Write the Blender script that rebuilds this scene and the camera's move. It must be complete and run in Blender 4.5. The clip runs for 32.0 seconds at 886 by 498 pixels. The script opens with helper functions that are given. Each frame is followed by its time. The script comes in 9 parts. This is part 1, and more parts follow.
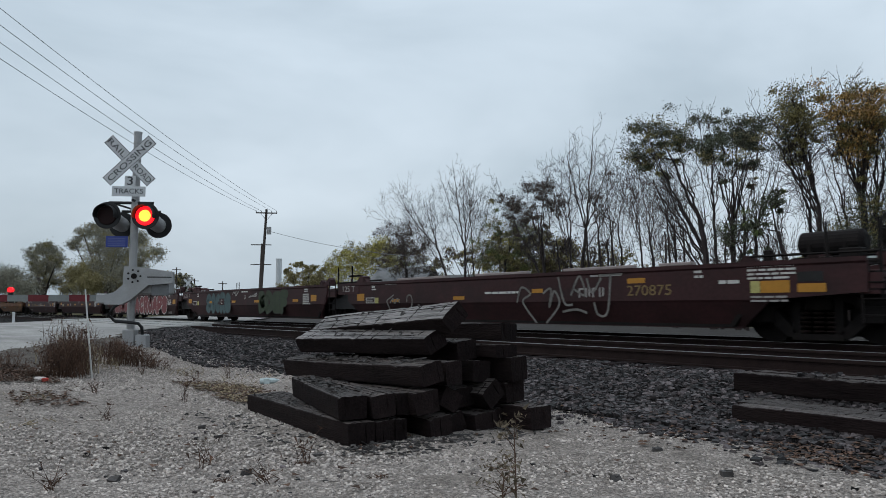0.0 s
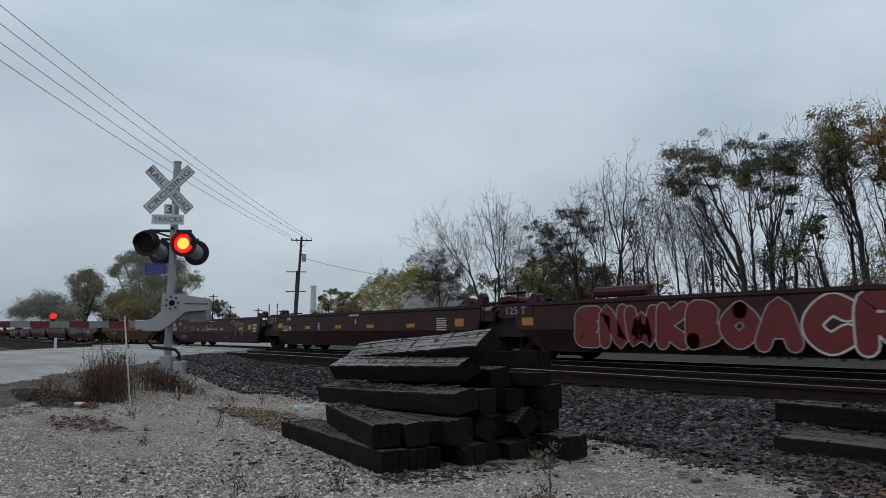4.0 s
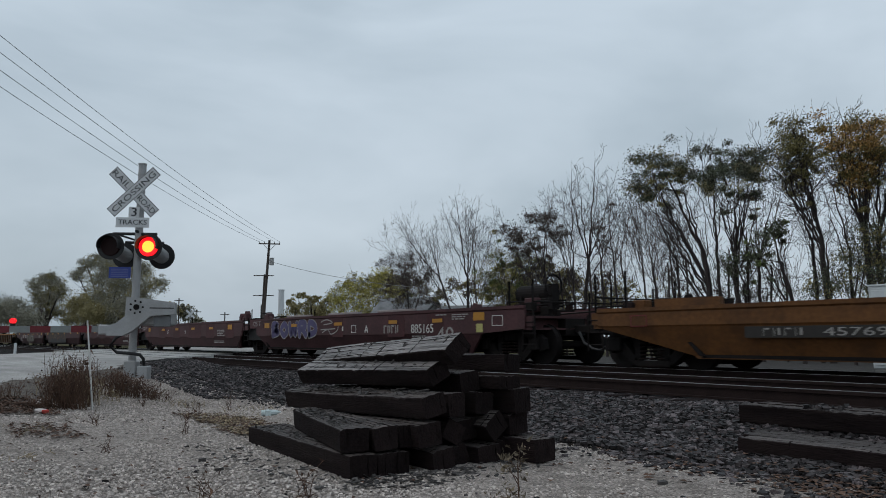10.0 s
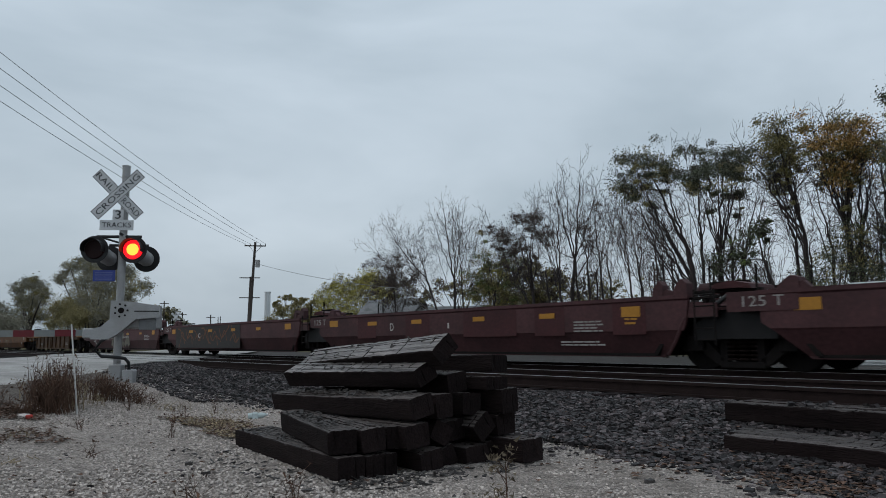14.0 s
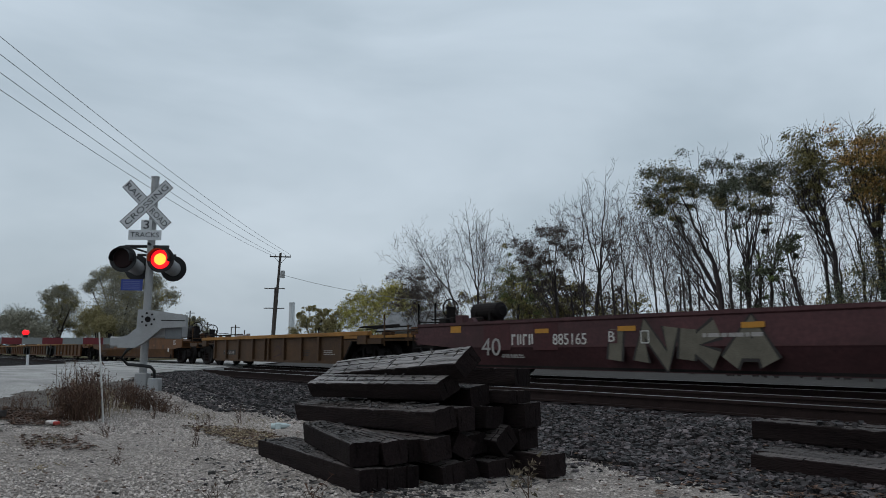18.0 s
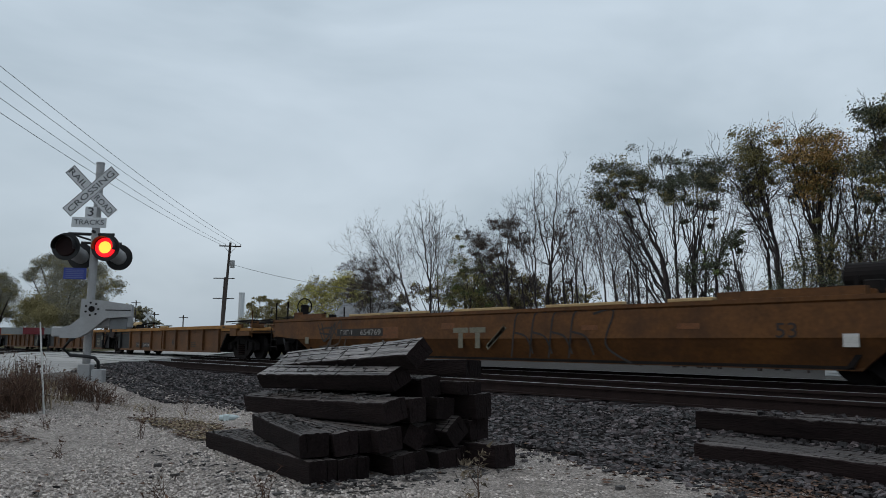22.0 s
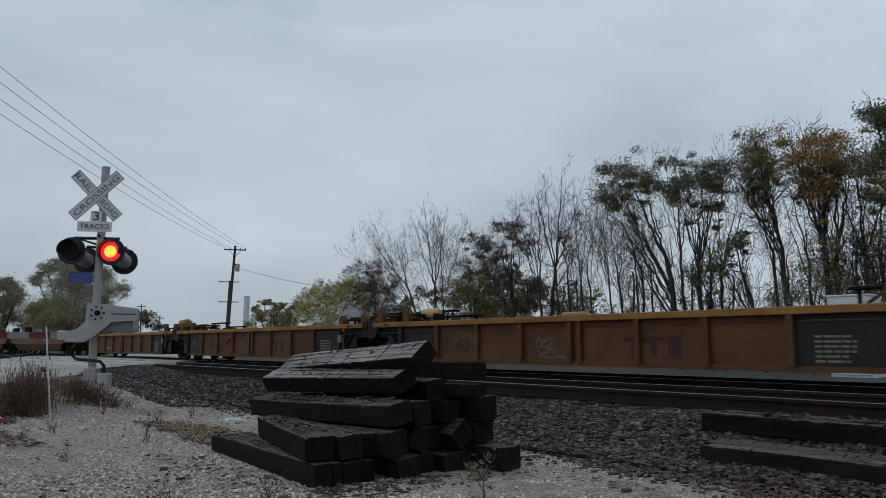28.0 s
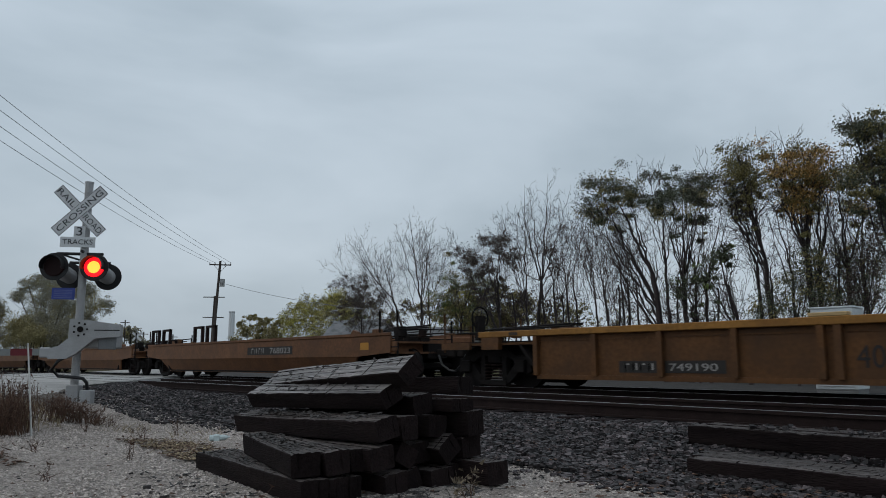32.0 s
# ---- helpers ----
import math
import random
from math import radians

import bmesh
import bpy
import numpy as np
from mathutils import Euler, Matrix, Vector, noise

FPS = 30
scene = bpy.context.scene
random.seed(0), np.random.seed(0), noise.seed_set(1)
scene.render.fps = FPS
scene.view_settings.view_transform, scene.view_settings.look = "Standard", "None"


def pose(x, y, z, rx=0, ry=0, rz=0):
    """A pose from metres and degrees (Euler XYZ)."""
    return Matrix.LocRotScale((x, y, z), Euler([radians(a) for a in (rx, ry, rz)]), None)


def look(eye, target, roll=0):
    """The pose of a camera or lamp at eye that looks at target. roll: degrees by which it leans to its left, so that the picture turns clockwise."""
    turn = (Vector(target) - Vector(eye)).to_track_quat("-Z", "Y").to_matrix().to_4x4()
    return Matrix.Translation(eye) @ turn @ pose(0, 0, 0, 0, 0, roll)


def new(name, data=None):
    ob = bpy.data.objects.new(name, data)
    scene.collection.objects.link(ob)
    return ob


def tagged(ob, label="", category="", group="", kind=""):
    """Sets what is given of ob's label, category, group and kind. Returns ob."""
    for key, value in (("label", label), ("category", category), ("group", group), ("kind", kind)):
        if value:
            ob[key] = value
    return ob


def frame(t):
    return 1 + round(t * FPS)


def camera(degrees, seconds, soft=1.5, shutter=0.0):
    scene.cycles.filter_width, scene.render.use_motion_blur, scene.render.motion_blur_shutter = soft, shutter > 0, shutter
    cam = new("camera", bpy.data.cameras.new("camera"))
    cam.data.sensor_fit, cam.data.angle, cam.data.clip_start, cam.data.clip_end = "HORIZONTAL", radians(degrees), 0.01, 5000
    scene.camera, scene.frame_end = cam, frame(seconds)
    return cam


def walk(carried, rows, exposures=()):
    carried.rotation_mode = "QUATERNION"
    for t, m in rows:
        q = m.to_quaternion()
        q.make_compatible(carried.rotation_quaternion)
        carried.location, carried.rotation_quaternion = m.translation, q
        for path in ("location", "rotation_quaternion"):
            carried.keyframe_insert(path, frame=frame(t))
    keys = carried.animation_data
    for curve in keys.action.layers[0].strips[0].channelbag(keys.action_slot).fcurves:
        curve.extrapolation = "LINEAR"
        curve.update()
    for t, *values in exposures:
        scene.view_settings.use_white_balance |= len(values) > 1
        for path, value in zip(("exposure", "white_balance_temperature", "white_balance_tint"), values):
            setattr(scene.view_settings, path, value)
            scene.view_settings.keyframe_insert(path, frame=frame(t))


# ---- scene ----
# World: x runs along the tracks (the train goes towards +x), y away from the camera, z up.
EYE = (0.0, 0.0, 0.92)
cam = camera(60.5, 32.0, soft=0.9, shutter=0.15)
walk(cam, [
    (0, pose(EYE[0], EYE[1], EYE[2], 94.34, 0.21, 53.21)),
    (0.5, pose(EYE[0], EYE[1], EYE[2], 94.66, 0.22, 53.32)),
    (1, pose(EYE[0], EYE[1], EYE[2], 95.01, 0.28, 54.76)),
    (1.5, pose(EYE[0], EYE[1], EYE[2], 95.35, 0.11, 55.45)),
    (2, pose(EYE[0], EYE[1], EYE[2], 95.56, 0.05, 55.85)),
    (2.5, pose(EYE[0], EYE[1], EYE[2], 95.83, 0.02, 55.76)),
    (3, pose(EYE[0], EYE[1], EYE[2], 96.01, -0.00, 55.78)),
    (3.5, pose(EYE[0], EYE[1], EYE[2], 96.22, 0.05, 55.81)),
    (5.5, pose(EYE[0], EYE[1], EYE[2], 96.68, 0.08, 55.33)),
    (6, pose(EYE[0], EYE[1], EYE[2], 96.68, 0.09, 55.06)),
    (6.5, pose(EYE[0], EYE[1], EYE[2], 96.67, 0.12, 54.80)),
    (7, pose(EYE[0], EYE[1], EYE[2], 96.72, 0.11, 54.59)),
    (7.5, pose(EYE[0], EYE[1], EYE[2], 96.74, 0.12, 54.39)),
    (8, pose(EYE[0], EYE[1], EYE[2], 96.72, 0.11, 54.16)),
    (8.5, pose(EYE[0], EYE[1], EYE[2], 96.67, 0.11, 53.98)),
    (9, pose(EYE[0], EYE[1], EYE[2], 96.70, 0.10, 53.75)),
    (9.5, pose(EYE[0], EYE[1], EYE[2], 96.66, 0.17, 53.59)),
    (10, pose(EYE[0], EYE[1], EYE[2], 96.66, 0.22, 53.41)),
    (10.5, pose(EYE[0], EYE[1], EYE[2], 96.67, 0.22, 53.26)),
    (11, pose(EYE[0], EYE[1], EYE[2], 96.68, 0.22, 53.07)),
    (11.5, pose(EYE[0], EYE[1], EYE[2], 96.68, 0.23, 52.92)),
    (12, pose(EYE[0], EYE[1], EYE[2], 96.69, 0.38, 52.81)),
    (12.5, pose(EYE[0], EYE[1], EYE[2], 96.71, 0.34, 52.70)),
    (13, pose(EYE[0], EYE[1], EYE[2], 96.71, 0.37, 52.59)),
    (13.5, pose(EYE[0], EYE[1], EYE[2], 96.72, 0.40, 52.50)),
    (14, pose(EYE[0], EYE[1], EYE[2], 96.72, 0.70, 52.45)),
    (14.5, pose(EYE[0], EYE[1], EYE[2], 96.76, 1.07, 52.42)),
    (16.5, pose(EYE[0], EYE[1], EYE[2], 96.83, 1.80, 52.05)),
    (17, pose(EYE[0], EYE[1], EYE[2], 96.96, 0.48, 51.86)),
    (17.5, pose(EYE[0], EYE[1], EYE[2], 97.18, 0.34, 52.30)),
    (18, pose(EYE[0], EYE[1], EYE[2], 97.68, -0.07, 54.17)),
    (18.5, pose(EYE[0], EYE[1], EYE[2], 98.55, -0.17, 54.64)),
    (19, pose(EYE[0], EYE[1], EYE[2], 98.96, -0.14, 54.29)),
    (19.5, pose(EYE[0], EYE[1], EYE[2], 98.91, -0.14, 54.38)),
    (20, pose(EYE[0], EYE[1], EYE[2], 97.45, -0.17, 54.84)),
    (20.5, pose(EYE[0], EYE[1], EYE[2], 95.76, -0.19, 53.94)),
    (21, pose(EYE[0], EYE[1], EYE[2], 96.12, -0.25, 53.70)),
    (21.5, pose(EYE[0], EYE[1], EYE[2], 96.66, -0.40, 51.58)),
    (22, pose(EYE[0], EYE[1], EYE[2], 97.04, -0.22, 50.56)),
    (22.5, pose(EYE[0], EYE[1], EYE[2], 97.34, -0.19, 50.16)),
    (23, pose(EYE[0], EYE[1], EYE[2], 97.67, -0.14, 49.80)),
    (23.5, pose(EYE[0], EYE[1], EYE[2], 97.96, -0.10, 49.44)),
    (24, pose(EYE[0], EYE[1], EYE[2], 98.15, -0.07, 49.13)),
    (24.5, pose(EYE[0], EYE[1], EYE[2], 98.25, 0.05, 48.94)),
    (25, pose(EYE[0], EYE[1], EYE[2], 97.78, 0.06, 49.11)),
    (25.5, pose(EYE[0], EYE[1], EYE[2], 96.44, -0.05, 50.61)),
    (27.5, pose(EYE[0], EYE[1], EYE[2], 96.89, 0.05, 50.99)),
    (28, pose(EYE[0], EYE[1], EYE[2], 97.24, -0.02, 50.93)),
    (28.5, pose(EYE[0], EYE[1], EYE[2], 97.61, -0.03, 50.58)),
    (29, pose(EYE[0], EYE[1], EYE[2], 98.09, -0.05, 50.38)),
    (29.5, pose(EYE[0], EYE[1], EYE[2], 98.34, 0.00, 50.19)),
    (30, pose(EYE[0], EYE[1], EYE[2], 98.49, 0.08, 50.09)),
    (30.5, pose(EYE[0], EYE[1], EYE[2], 98.58, 0.17, 50.04)),
    (31, pose(EYE[0], EYE[1], EYE[2], 98.65, 0.20, 49.98)),
    (31.5, pose(EYE[0], EYE[1], EYE[2], 98.61, 0.30, 49.95)),
    (32, pose(EYE[0], EYE[1], EYE[2], 98.30, 0.36, 49.93)),
], exposures=((0, 0.22), (1, 0.10), (6, 0.0), (14, 0.0), (17, -0.04), (18, -0.02), (19, -0.17), (20, -0.14), (21, 0.03), (22, 0.03), (25, -0.04), (32, -0.08)))

# ---- world and light: a dull overcast afternoon ----
world = bpy.data.worlds.new("overcast")
scene.world = world
world.use_nodes = True
wn, wl = world.node_tree.nodes, world.node_tree.links
wn.clear()
SUN_EL, SUN_AZ = 48.0, 200.0


def wnode(kind, **kw):
    n = wn.new(kind)
    for k, v in kw.items():
        if k in n.inputs:
            n.inputs[k].default_value = v
    return n


sky = wn.new("ShaderNodeTexSky")
sky.sky_type = "NISHITA"
sky.sun_disc = False
sky.sun_elevation, sky.sun_rotation = radians(SUN_EL), radians(SUN_AZ)
sky.air_density, sky.dust_density = 1.4, 3.0
skyscale = wn.new("ShaderNodeVectorMath")
skyscale.operation = "SCALE"
skyscale.inputs["Scale"].default_value = 0.10
wl.new(sky.outputs[0], skyscale.inputs[0])
coord = wn.new("ShaderNodeTexCoord")
stretch = wn.new("ShaderNodeMapping")
stretch.inputs["Scale"].default_value = (1.0, 1.0, 2.6)
stretch.inputs["Rotation"].default_value = (0.15, 0.1, 0.6)
wl.new(coord.outputs["Generated"], stretch.inputs[0])
cloud = wnode("ShaderNodeTexNoise", Scale=1.7, Detail=5.0, Roughness=0.5, Distortion=0.3)
wl.new(stretch.outputs[0], cloud.inputs["Vector"])
ramp = wn.new("ShaderNodeValToRGB")
ramp.color_ramp.elements[0].position, ramp.color_ramp.elements[1].position = 0.30, 0.72
ramp.color_ramp.elements[0].color = (0.412, 0.500, 0.575, 1)
ramp.color_ramp.elements[1].color = (0.712, 0.812, 0.908, 1)
wl.new(cloud.outputs["Fac"], ramp.inputs[0])
cover = wn.new("ShaderNodeMix")
cover.data_type = "RGBA"
cover.inputs["Factor"].default_value = 0.90
wl.new(skyscale.outputs[0], cover.inputs[6])
wl.new(ramp.outputs[0], cover.inputs[7])
# the cloud is a little darker low down
split = wn.new("ShaderNodeSeparateXYZ")
wl.new(coord.outputs["Generated"], split.inputs[0])
low = wn.new("ShaderNodeMapRange")
low.inputs[1].default_value, low.inputs[2].default_value, low.inputs[3].default_value, low.inputs[4].default_value = 0.02, 0.48, 0.86, 1.07
wl.new(split.outputs[2], low.inputs[0])
graded = wn.new("ShaderNodeVectorMath")
graded.operation = "SCALE"
wl.new(cover.outputs[2], graded.inputs[0])
wl.new(low.outputs[0], graded.inputs["Scale"])
back = wn.new("ShaderNodeBackground")
back.inputs["Strength"].default_value = 1.0
wl.new(graded.outputs[0], back.inputs[0])
wout = wn.new("ShaderNodeOutputWorld")
wl.new(back.outputs[0], wout.inputs[0])

sun_data = bpy.data.lights.new("sun", "SUN")
sun_data.energy, sun_data.angle, sun_data.color = 0.5, radians(35), (1.0, 0.97, 0.93)
sun = new("sun", sun_data)
sun.matrix_world = look((0, 0, 50), (0.35 * 50, 0.55 * 50, 0))


# ---- materials ----
def mat(name, base, rough=0.7, metal=0.0, vary=0.25, scale=8.0, fine=60.0, bump=0.15, dirt=None, dirt_amount=0.45,
        dirt_scale=1.6, stretch=(1, 1, 1), spread=0.0, island=0.0, dist=0.004, spec=0.35, emit=0.0, cells=0.0):
    """A worn surface: base colour varied at two scales, stains of the colour dirt, and fine relief."""
    m = bpy.data.materials.new(name)
    m.use_nodes = True
    n, l = m.node_tree.nodes, m.node_tree.links
    b = n["Principled BSDF"]
    tc = n.new("ShaderNodeTexCoord")
    mp = n.new("ShaderNodeMapping")
    mp.inputs["Scale"].default_value = stretch
    l.new(tc.outputs["Object"], mp.inputs[0])
    info = n.new("ShaderNodeObjectInfo")
    shift = n.new("ShaderNodeVectorMath")
    shift.operation = "MULTIPLY_ADD"
    shift.inputs[1].default_value = (37, 53, 71)
    comb = n.new("ShaderNodeCombineXYZ")
    for i in range(3):
        l.new(info.outputs["Random"], comb.inputs[i])
    l.new(comb.outputs[0], shift.inputs[0])
    l.new(mp.outputs[0], shift.inputs[2])
    big = n.new("ShaderNodeTexNoise")
    big.inputs["Scale"].default_value, big.inputs["Detail"].default_value = scale, 5
    l.new(shift.outputs[0], big.inputs["Vector"])
    small = n.new("ShaderNodeTexNoise")
    small.inputs["Scale"].default_value, small.inputs["Detail"].default_value = fine, 3
    l.new(shift.outputs[0], small.inputs["Vector"])
    add = n.new("ShaderNodeMath")
    add.operation = "ADD"
    l.new(big.outputs["Fac"], add.inputs[0])
    l.new(small.outputs["Fac"], add.inputs[1])
    rng = n.new("ShaderNodeMapRange")
    rng.inputs[1].default_value, rng.inputs[2].default_value = 0.65, 1.35
    rng.inputs[3].default_value, rng.inputs[4].default_value = 1 - vary, 1 + vary
    l.new(add.outputs[0], rng.inputs[0])
    factor = rng.outputs[0]
    for amount, source in ((spread, info.outputs["Random"]), (island, None)):
        if amount:
            if source is None:
                geo = n.new("ShaderNodeNewGeometry")
                source = geo.outputs["Random Per Island"]
            r2 = n.new("ShaderNodeMapRange")
            r2.inputs[3].default_value, r2.inputs[4].default_value = 1 - amount, 1 + amount
            if amount > 1:
                pw = n.new("ShaderNodeMath")
                pw.operation = "POWER"
                pw.inputs[1].default_value = amount
                l.new(source, pw.inputs[0])
                source = pw.outputs[0]
                r2.inputs[3].default_value, r2.inputs[4].default_value = 0.22, 3.6
            l.new(source, r2.inputs[0])
            mul = n.new("ShaderNodeMath")
            mul.operation = "MULTIPLY"
            l.new(factor, mul.inputs[0])
            l.new(r2.outputs[0], mul.inputs[1])
            factor = mul.outputs[0]
    relief = add.outputs[0]
    if cells:
        # packed chips: each cell has a tone of its own and stands up in the middle
        vor = n.new("ShaderNodeTexVoronoi")
        vor.inputs["Scale"].default_value = cells
        l.new(tc.outputs["Object"], vor.inputs["Vector"])
        sep = n.new("ShaderNodeSeparateColor")
        l.new(vor.outputs["Color"], sep.inputs[0])
        tone = n.new("ShaderNodeMapRange")
        tone.inputs[3].default_value, tone.inputs[4].default_value = 0.55, 1.40
        l.new(sep.outputs[0], tone.inputs[0])
        mul = n.new("ShaderNodeMath")
        mul.operation = "MULTIPLY"
        l.new(factor, mul.inputs[0])
        l.new(tone.outputs[0], mul.inputs[1])
        factor = mul.outputs[0]
        up = n.new("ShaderNodeMath")
        up.operation = "MULTIPLY_ADD"
        up.inputs[1].default_value = -1.6
        l.new(vor.outputs["Distance"], up.inputs[0])
        l.new(add.outputs[0], up.inputs[2])
        relief = up.outputs[0]
    col = n.new("ShaderNodeVectorMath")
    col.operation = "SCALE"
    col.inputs[0].default_value = base
    l.new(factor, col.inputs["Scale"])
    colour = col.outputs[0]
    if dirt:
        stain = n.new("ShaderNodeTexNoise")
        stain.inputs["Scale"].default_value, stain.inputs["Detail"].default_value = dirt_scale, 6
        stain.inputs["Roughness"].default_value = 0.65
        l.new(shift.outputs[0], stain.inputs["Vector"])
        sr = n.new("ShaderNodeMapRange")
        sr.inputs[1].default_value, sr.inputs[2].default_value, sr.inputs[4].default_value = 0.45, 0.68, dirt_amount
        l.new(stain.outputs["Fac"], sr.inputs[0])
        mix = n.new("ShaderNodeMix")
        mix.data_type = "RGBA"
        l.new(sr.outputs[0], mix.inputs["Factor"])
        l.new(colour, mix.inputs[6])
        mix.inputs[7].default_value = (*dirt, 1)
        colour = mix.outputs[2]
    l.new(colour, b.inputs["Base Color"])
    b.inputs["Roughness"].default_value = rough
    b.inputs["Metallic"].default_value = metal
    b.inputs["Specular IOR Level"].default_value = spec
    if bump:
        bp = n.new("ShaderNodeBump")
        bp.inputs["Strength"].default_value, bp.inputs["Distance"].default_value = min(bump * 3, 1.0), dist
        l.new(relief, bp.inputs["Height"])
        l.new(bp.outputs[0], b.inputs["Normal"])
    if emit:
        b.inputs["Emission Color"].default_value = (*base, 1)
        b.inputs["Emission Strength"].default_value = emit
    return m


M = {}
M["gravel"] = mat("pale_limestone_gravel", (0.385, 0.338, 0.306), 0.95, spec=0.1, vary=0.40, scale=9, fine=70, bump=0.5, dirt=(0.16, 0.135, 0.112),
                  dirt_amount=0.5, dirt_scale=0.7, dist=0.02, cells=62)
M["gravel_stone"] = mat("limestone_chip", (0.43, 0.380, 0.346), 0.9, vary=0.2, island=0.50, bump=0.2)
M["verge"] = mat("damp_grey_dirt", (0.150, 0.132, 0.118), 0.95, spec=0.08, vary=0.45, scale=5, fine=50, bump=0.5, dirt=(0.075, 0.062, 0.05), dirt_amount=0.6, dirt_scale=1.5, dist=0.02, cells=45)
# near-black bed, so the gaps between the loose stones come out dark
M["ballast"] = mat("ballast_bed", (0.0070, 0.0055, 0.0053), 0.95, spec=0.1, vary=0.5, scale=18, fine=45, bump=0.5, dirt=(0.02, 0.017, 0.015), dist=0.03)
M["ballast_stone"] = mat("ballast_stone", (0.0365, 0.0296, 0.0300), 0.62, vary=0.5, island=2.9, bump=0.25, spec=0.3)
M["far_gravel"] = mat("service_road_gravel", (0.062, 0.059, 0.057), 0.95, spec=0.05, vary=0.3, scale=3, fine=25, bump=0.3, dist=0.02)
M["asphalt"] = mat("worn_road_surface", (0.300, 0.288, 0.274), 0.8, vary=0.42, scale=1.1, fine=22, bump=0.35, dirt=(0.135, 0.126, 0.118),
                   dirt_amount=0.85, dirt_scale=0.32, stretch=(0.6, 1.5, 1))
M["panel"] = mat("crossing_panel_concrete", (0.30, 0.295, 0.28), 0.8, vary=0.2, scale=3, dirt=(0.12, 0.115, 0.11))
M["grass"] = mat("dull_autumn_grass", (0.065, 0.062, 0.034), 0.95, spec=0.04, vary=0.5, scale=1.2, fine=20, bump=0.4, dirt=(0.16, 0.13, 0.08), dist=0.04)
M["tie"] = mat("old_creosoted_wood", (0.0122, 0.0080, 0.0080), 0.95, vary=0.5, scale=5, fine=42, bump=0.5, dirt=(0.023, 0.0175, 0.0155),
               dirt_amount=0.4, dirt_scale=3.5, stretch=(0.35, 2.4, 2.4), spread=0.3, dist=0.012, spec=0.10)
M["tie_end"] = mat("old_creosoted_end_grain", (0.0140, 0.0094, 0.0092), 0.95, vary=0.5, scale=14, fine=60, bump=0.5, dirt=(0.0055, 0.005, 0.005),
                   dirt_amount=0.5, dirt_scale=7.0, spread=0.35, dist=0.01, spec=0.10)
# weathered upper faces, base colour raised to carry their wet sheen
M["tie_wet_sheen"] = mat("weathered_wood_top_sheen", (0.165, 0.150, 0.144), 0.5, vary=0.85, scale=7, fine=17, bump=0.9, dirt=(0.026, 0.023, 0.022),
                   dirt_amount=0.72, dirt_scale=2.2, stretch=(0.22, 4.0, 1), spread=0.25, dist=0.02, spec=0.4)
# upper faces of the other timbers, paler than their sides
M["tie_dull"] = mat("dull_wood_top", (0.066, 0.055, 0.051), 0.62, vary=0.8, scale=7, fine=17, bump=0.9, dirt=(0.016, 0.0135, 0.0125),
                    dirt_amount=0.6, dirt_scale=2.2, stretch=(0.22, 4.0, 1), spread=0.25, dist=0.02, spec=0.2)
M["splinter"] = mat("splintered_bark_grey", (0.046, 0.041, 0.039), 0.7, vary=0.4, island=0.5, bump=0.3)
M["rail_side"] = mat("rusty_rail_side", (0.0190, 0.0118, 0.0108), 0.9, vary=0.35, scale=6, bump=0.2, spec=0.15)
M["rail_top"] = mat("polished_rail_head", (0.40, 0.40, 0.41), 0.32, metal=1.0, vary=0.1, scale=4, bump=0.03)
M["steel_dark"] = mat("grimy_dark_steel", (0.0098, 0.0080, 0.0078), 0.85, vary=0.35, scale=5, bump=0.15, dirt=(0.017, 0.013, 0.011), spec=0.15)
M["wheel"] = mat("brake_dusted_wheel_steel", (0.0095, 0.0076, 0.0074), 0.85, vary=0.3, scale=6, bump=0.1, spec=0.15)
M["white"] = mat("faded_white_paint", (0.50, 0.49, 0.47), 0.7, vary=0.2, scale=10, dirt=(0.25, 0.22, 0.2), dirt_amount=0.4)
M["white_dull"] = mat("grimy_white_stencil", (0.26, 0.245, 0.235), 0.75, vary=0.25, scale=14)
M["scrawl"] = mat("thin_grey_spray", (0.135, 0.128, 0.120), 0.75, vary=0.45, scale=5)
M["stencil_dim"] = mat("grimy_cream_stencil", (0.145, 0.135, 0.100), 0.75, vary=0.35, scale=14)
M["joint_rust"] = mat("rust_brown_casting", (0.017, 0.0080, 0.0062), 0.75, vary=0.5, scale=5, bump=0.3, spec=0.25, dirt=(0.008, 0.006, 0.006))
# black of castings, joint decks and the plates that stand for shade
M["joint_black"] = mat("black_casting_and_shade", (0.0052, 0.0046, 0.0052), 0.6, vary=0.3, spec=0.3)
M["reflector"] = mat("yellow_reflective_sheet", (0.36, 0.165, 0.016), 0.55, vary=0.15, scale=12)
M["number_yellow"] = mat("faded_yellow_stencil", (0.19, 0.13, 0.055), 0.7, vary=0.3, scale=14)
M["yellow_pale"] = mat("pale_yellow_notice", (0.36, 0.33, 0.12), 0.7, vary=0.2, scale=14)
M["black_panel"] = mat("black_number_panel", (0.020, 0.017, 0.015), 0.7, vary=0.25)
M["purple"] = mat("purple_spray_paint", (0.056, 0.046, 0.115), 0.6, vary=0.3, scale=3)
M["red_spray"] = mat("red_spray_paint", (0.120, 0.014, 0.016), 0.55, vary=0.3, scale=2.5)
M["teal_spray"] = mat("teal_spray_paint", (0.035, 0.066, 0.070), 0.6, vary=0.35, scale=3)
M["green_spray"] = mat("green_spray_paint", (0.022, 0.034, 0.014), 0.65, vary=0.4, scale=3)
M["cream_spray"] = mat("cream_spray_paint", (0.098, 0.088, 0.066), 0.65, vary=0.35, scale=3)
M["black_spray"] = mat("black_spray_paint", (0.017, 0.014, 0.013), 0.65, vary=0.3)
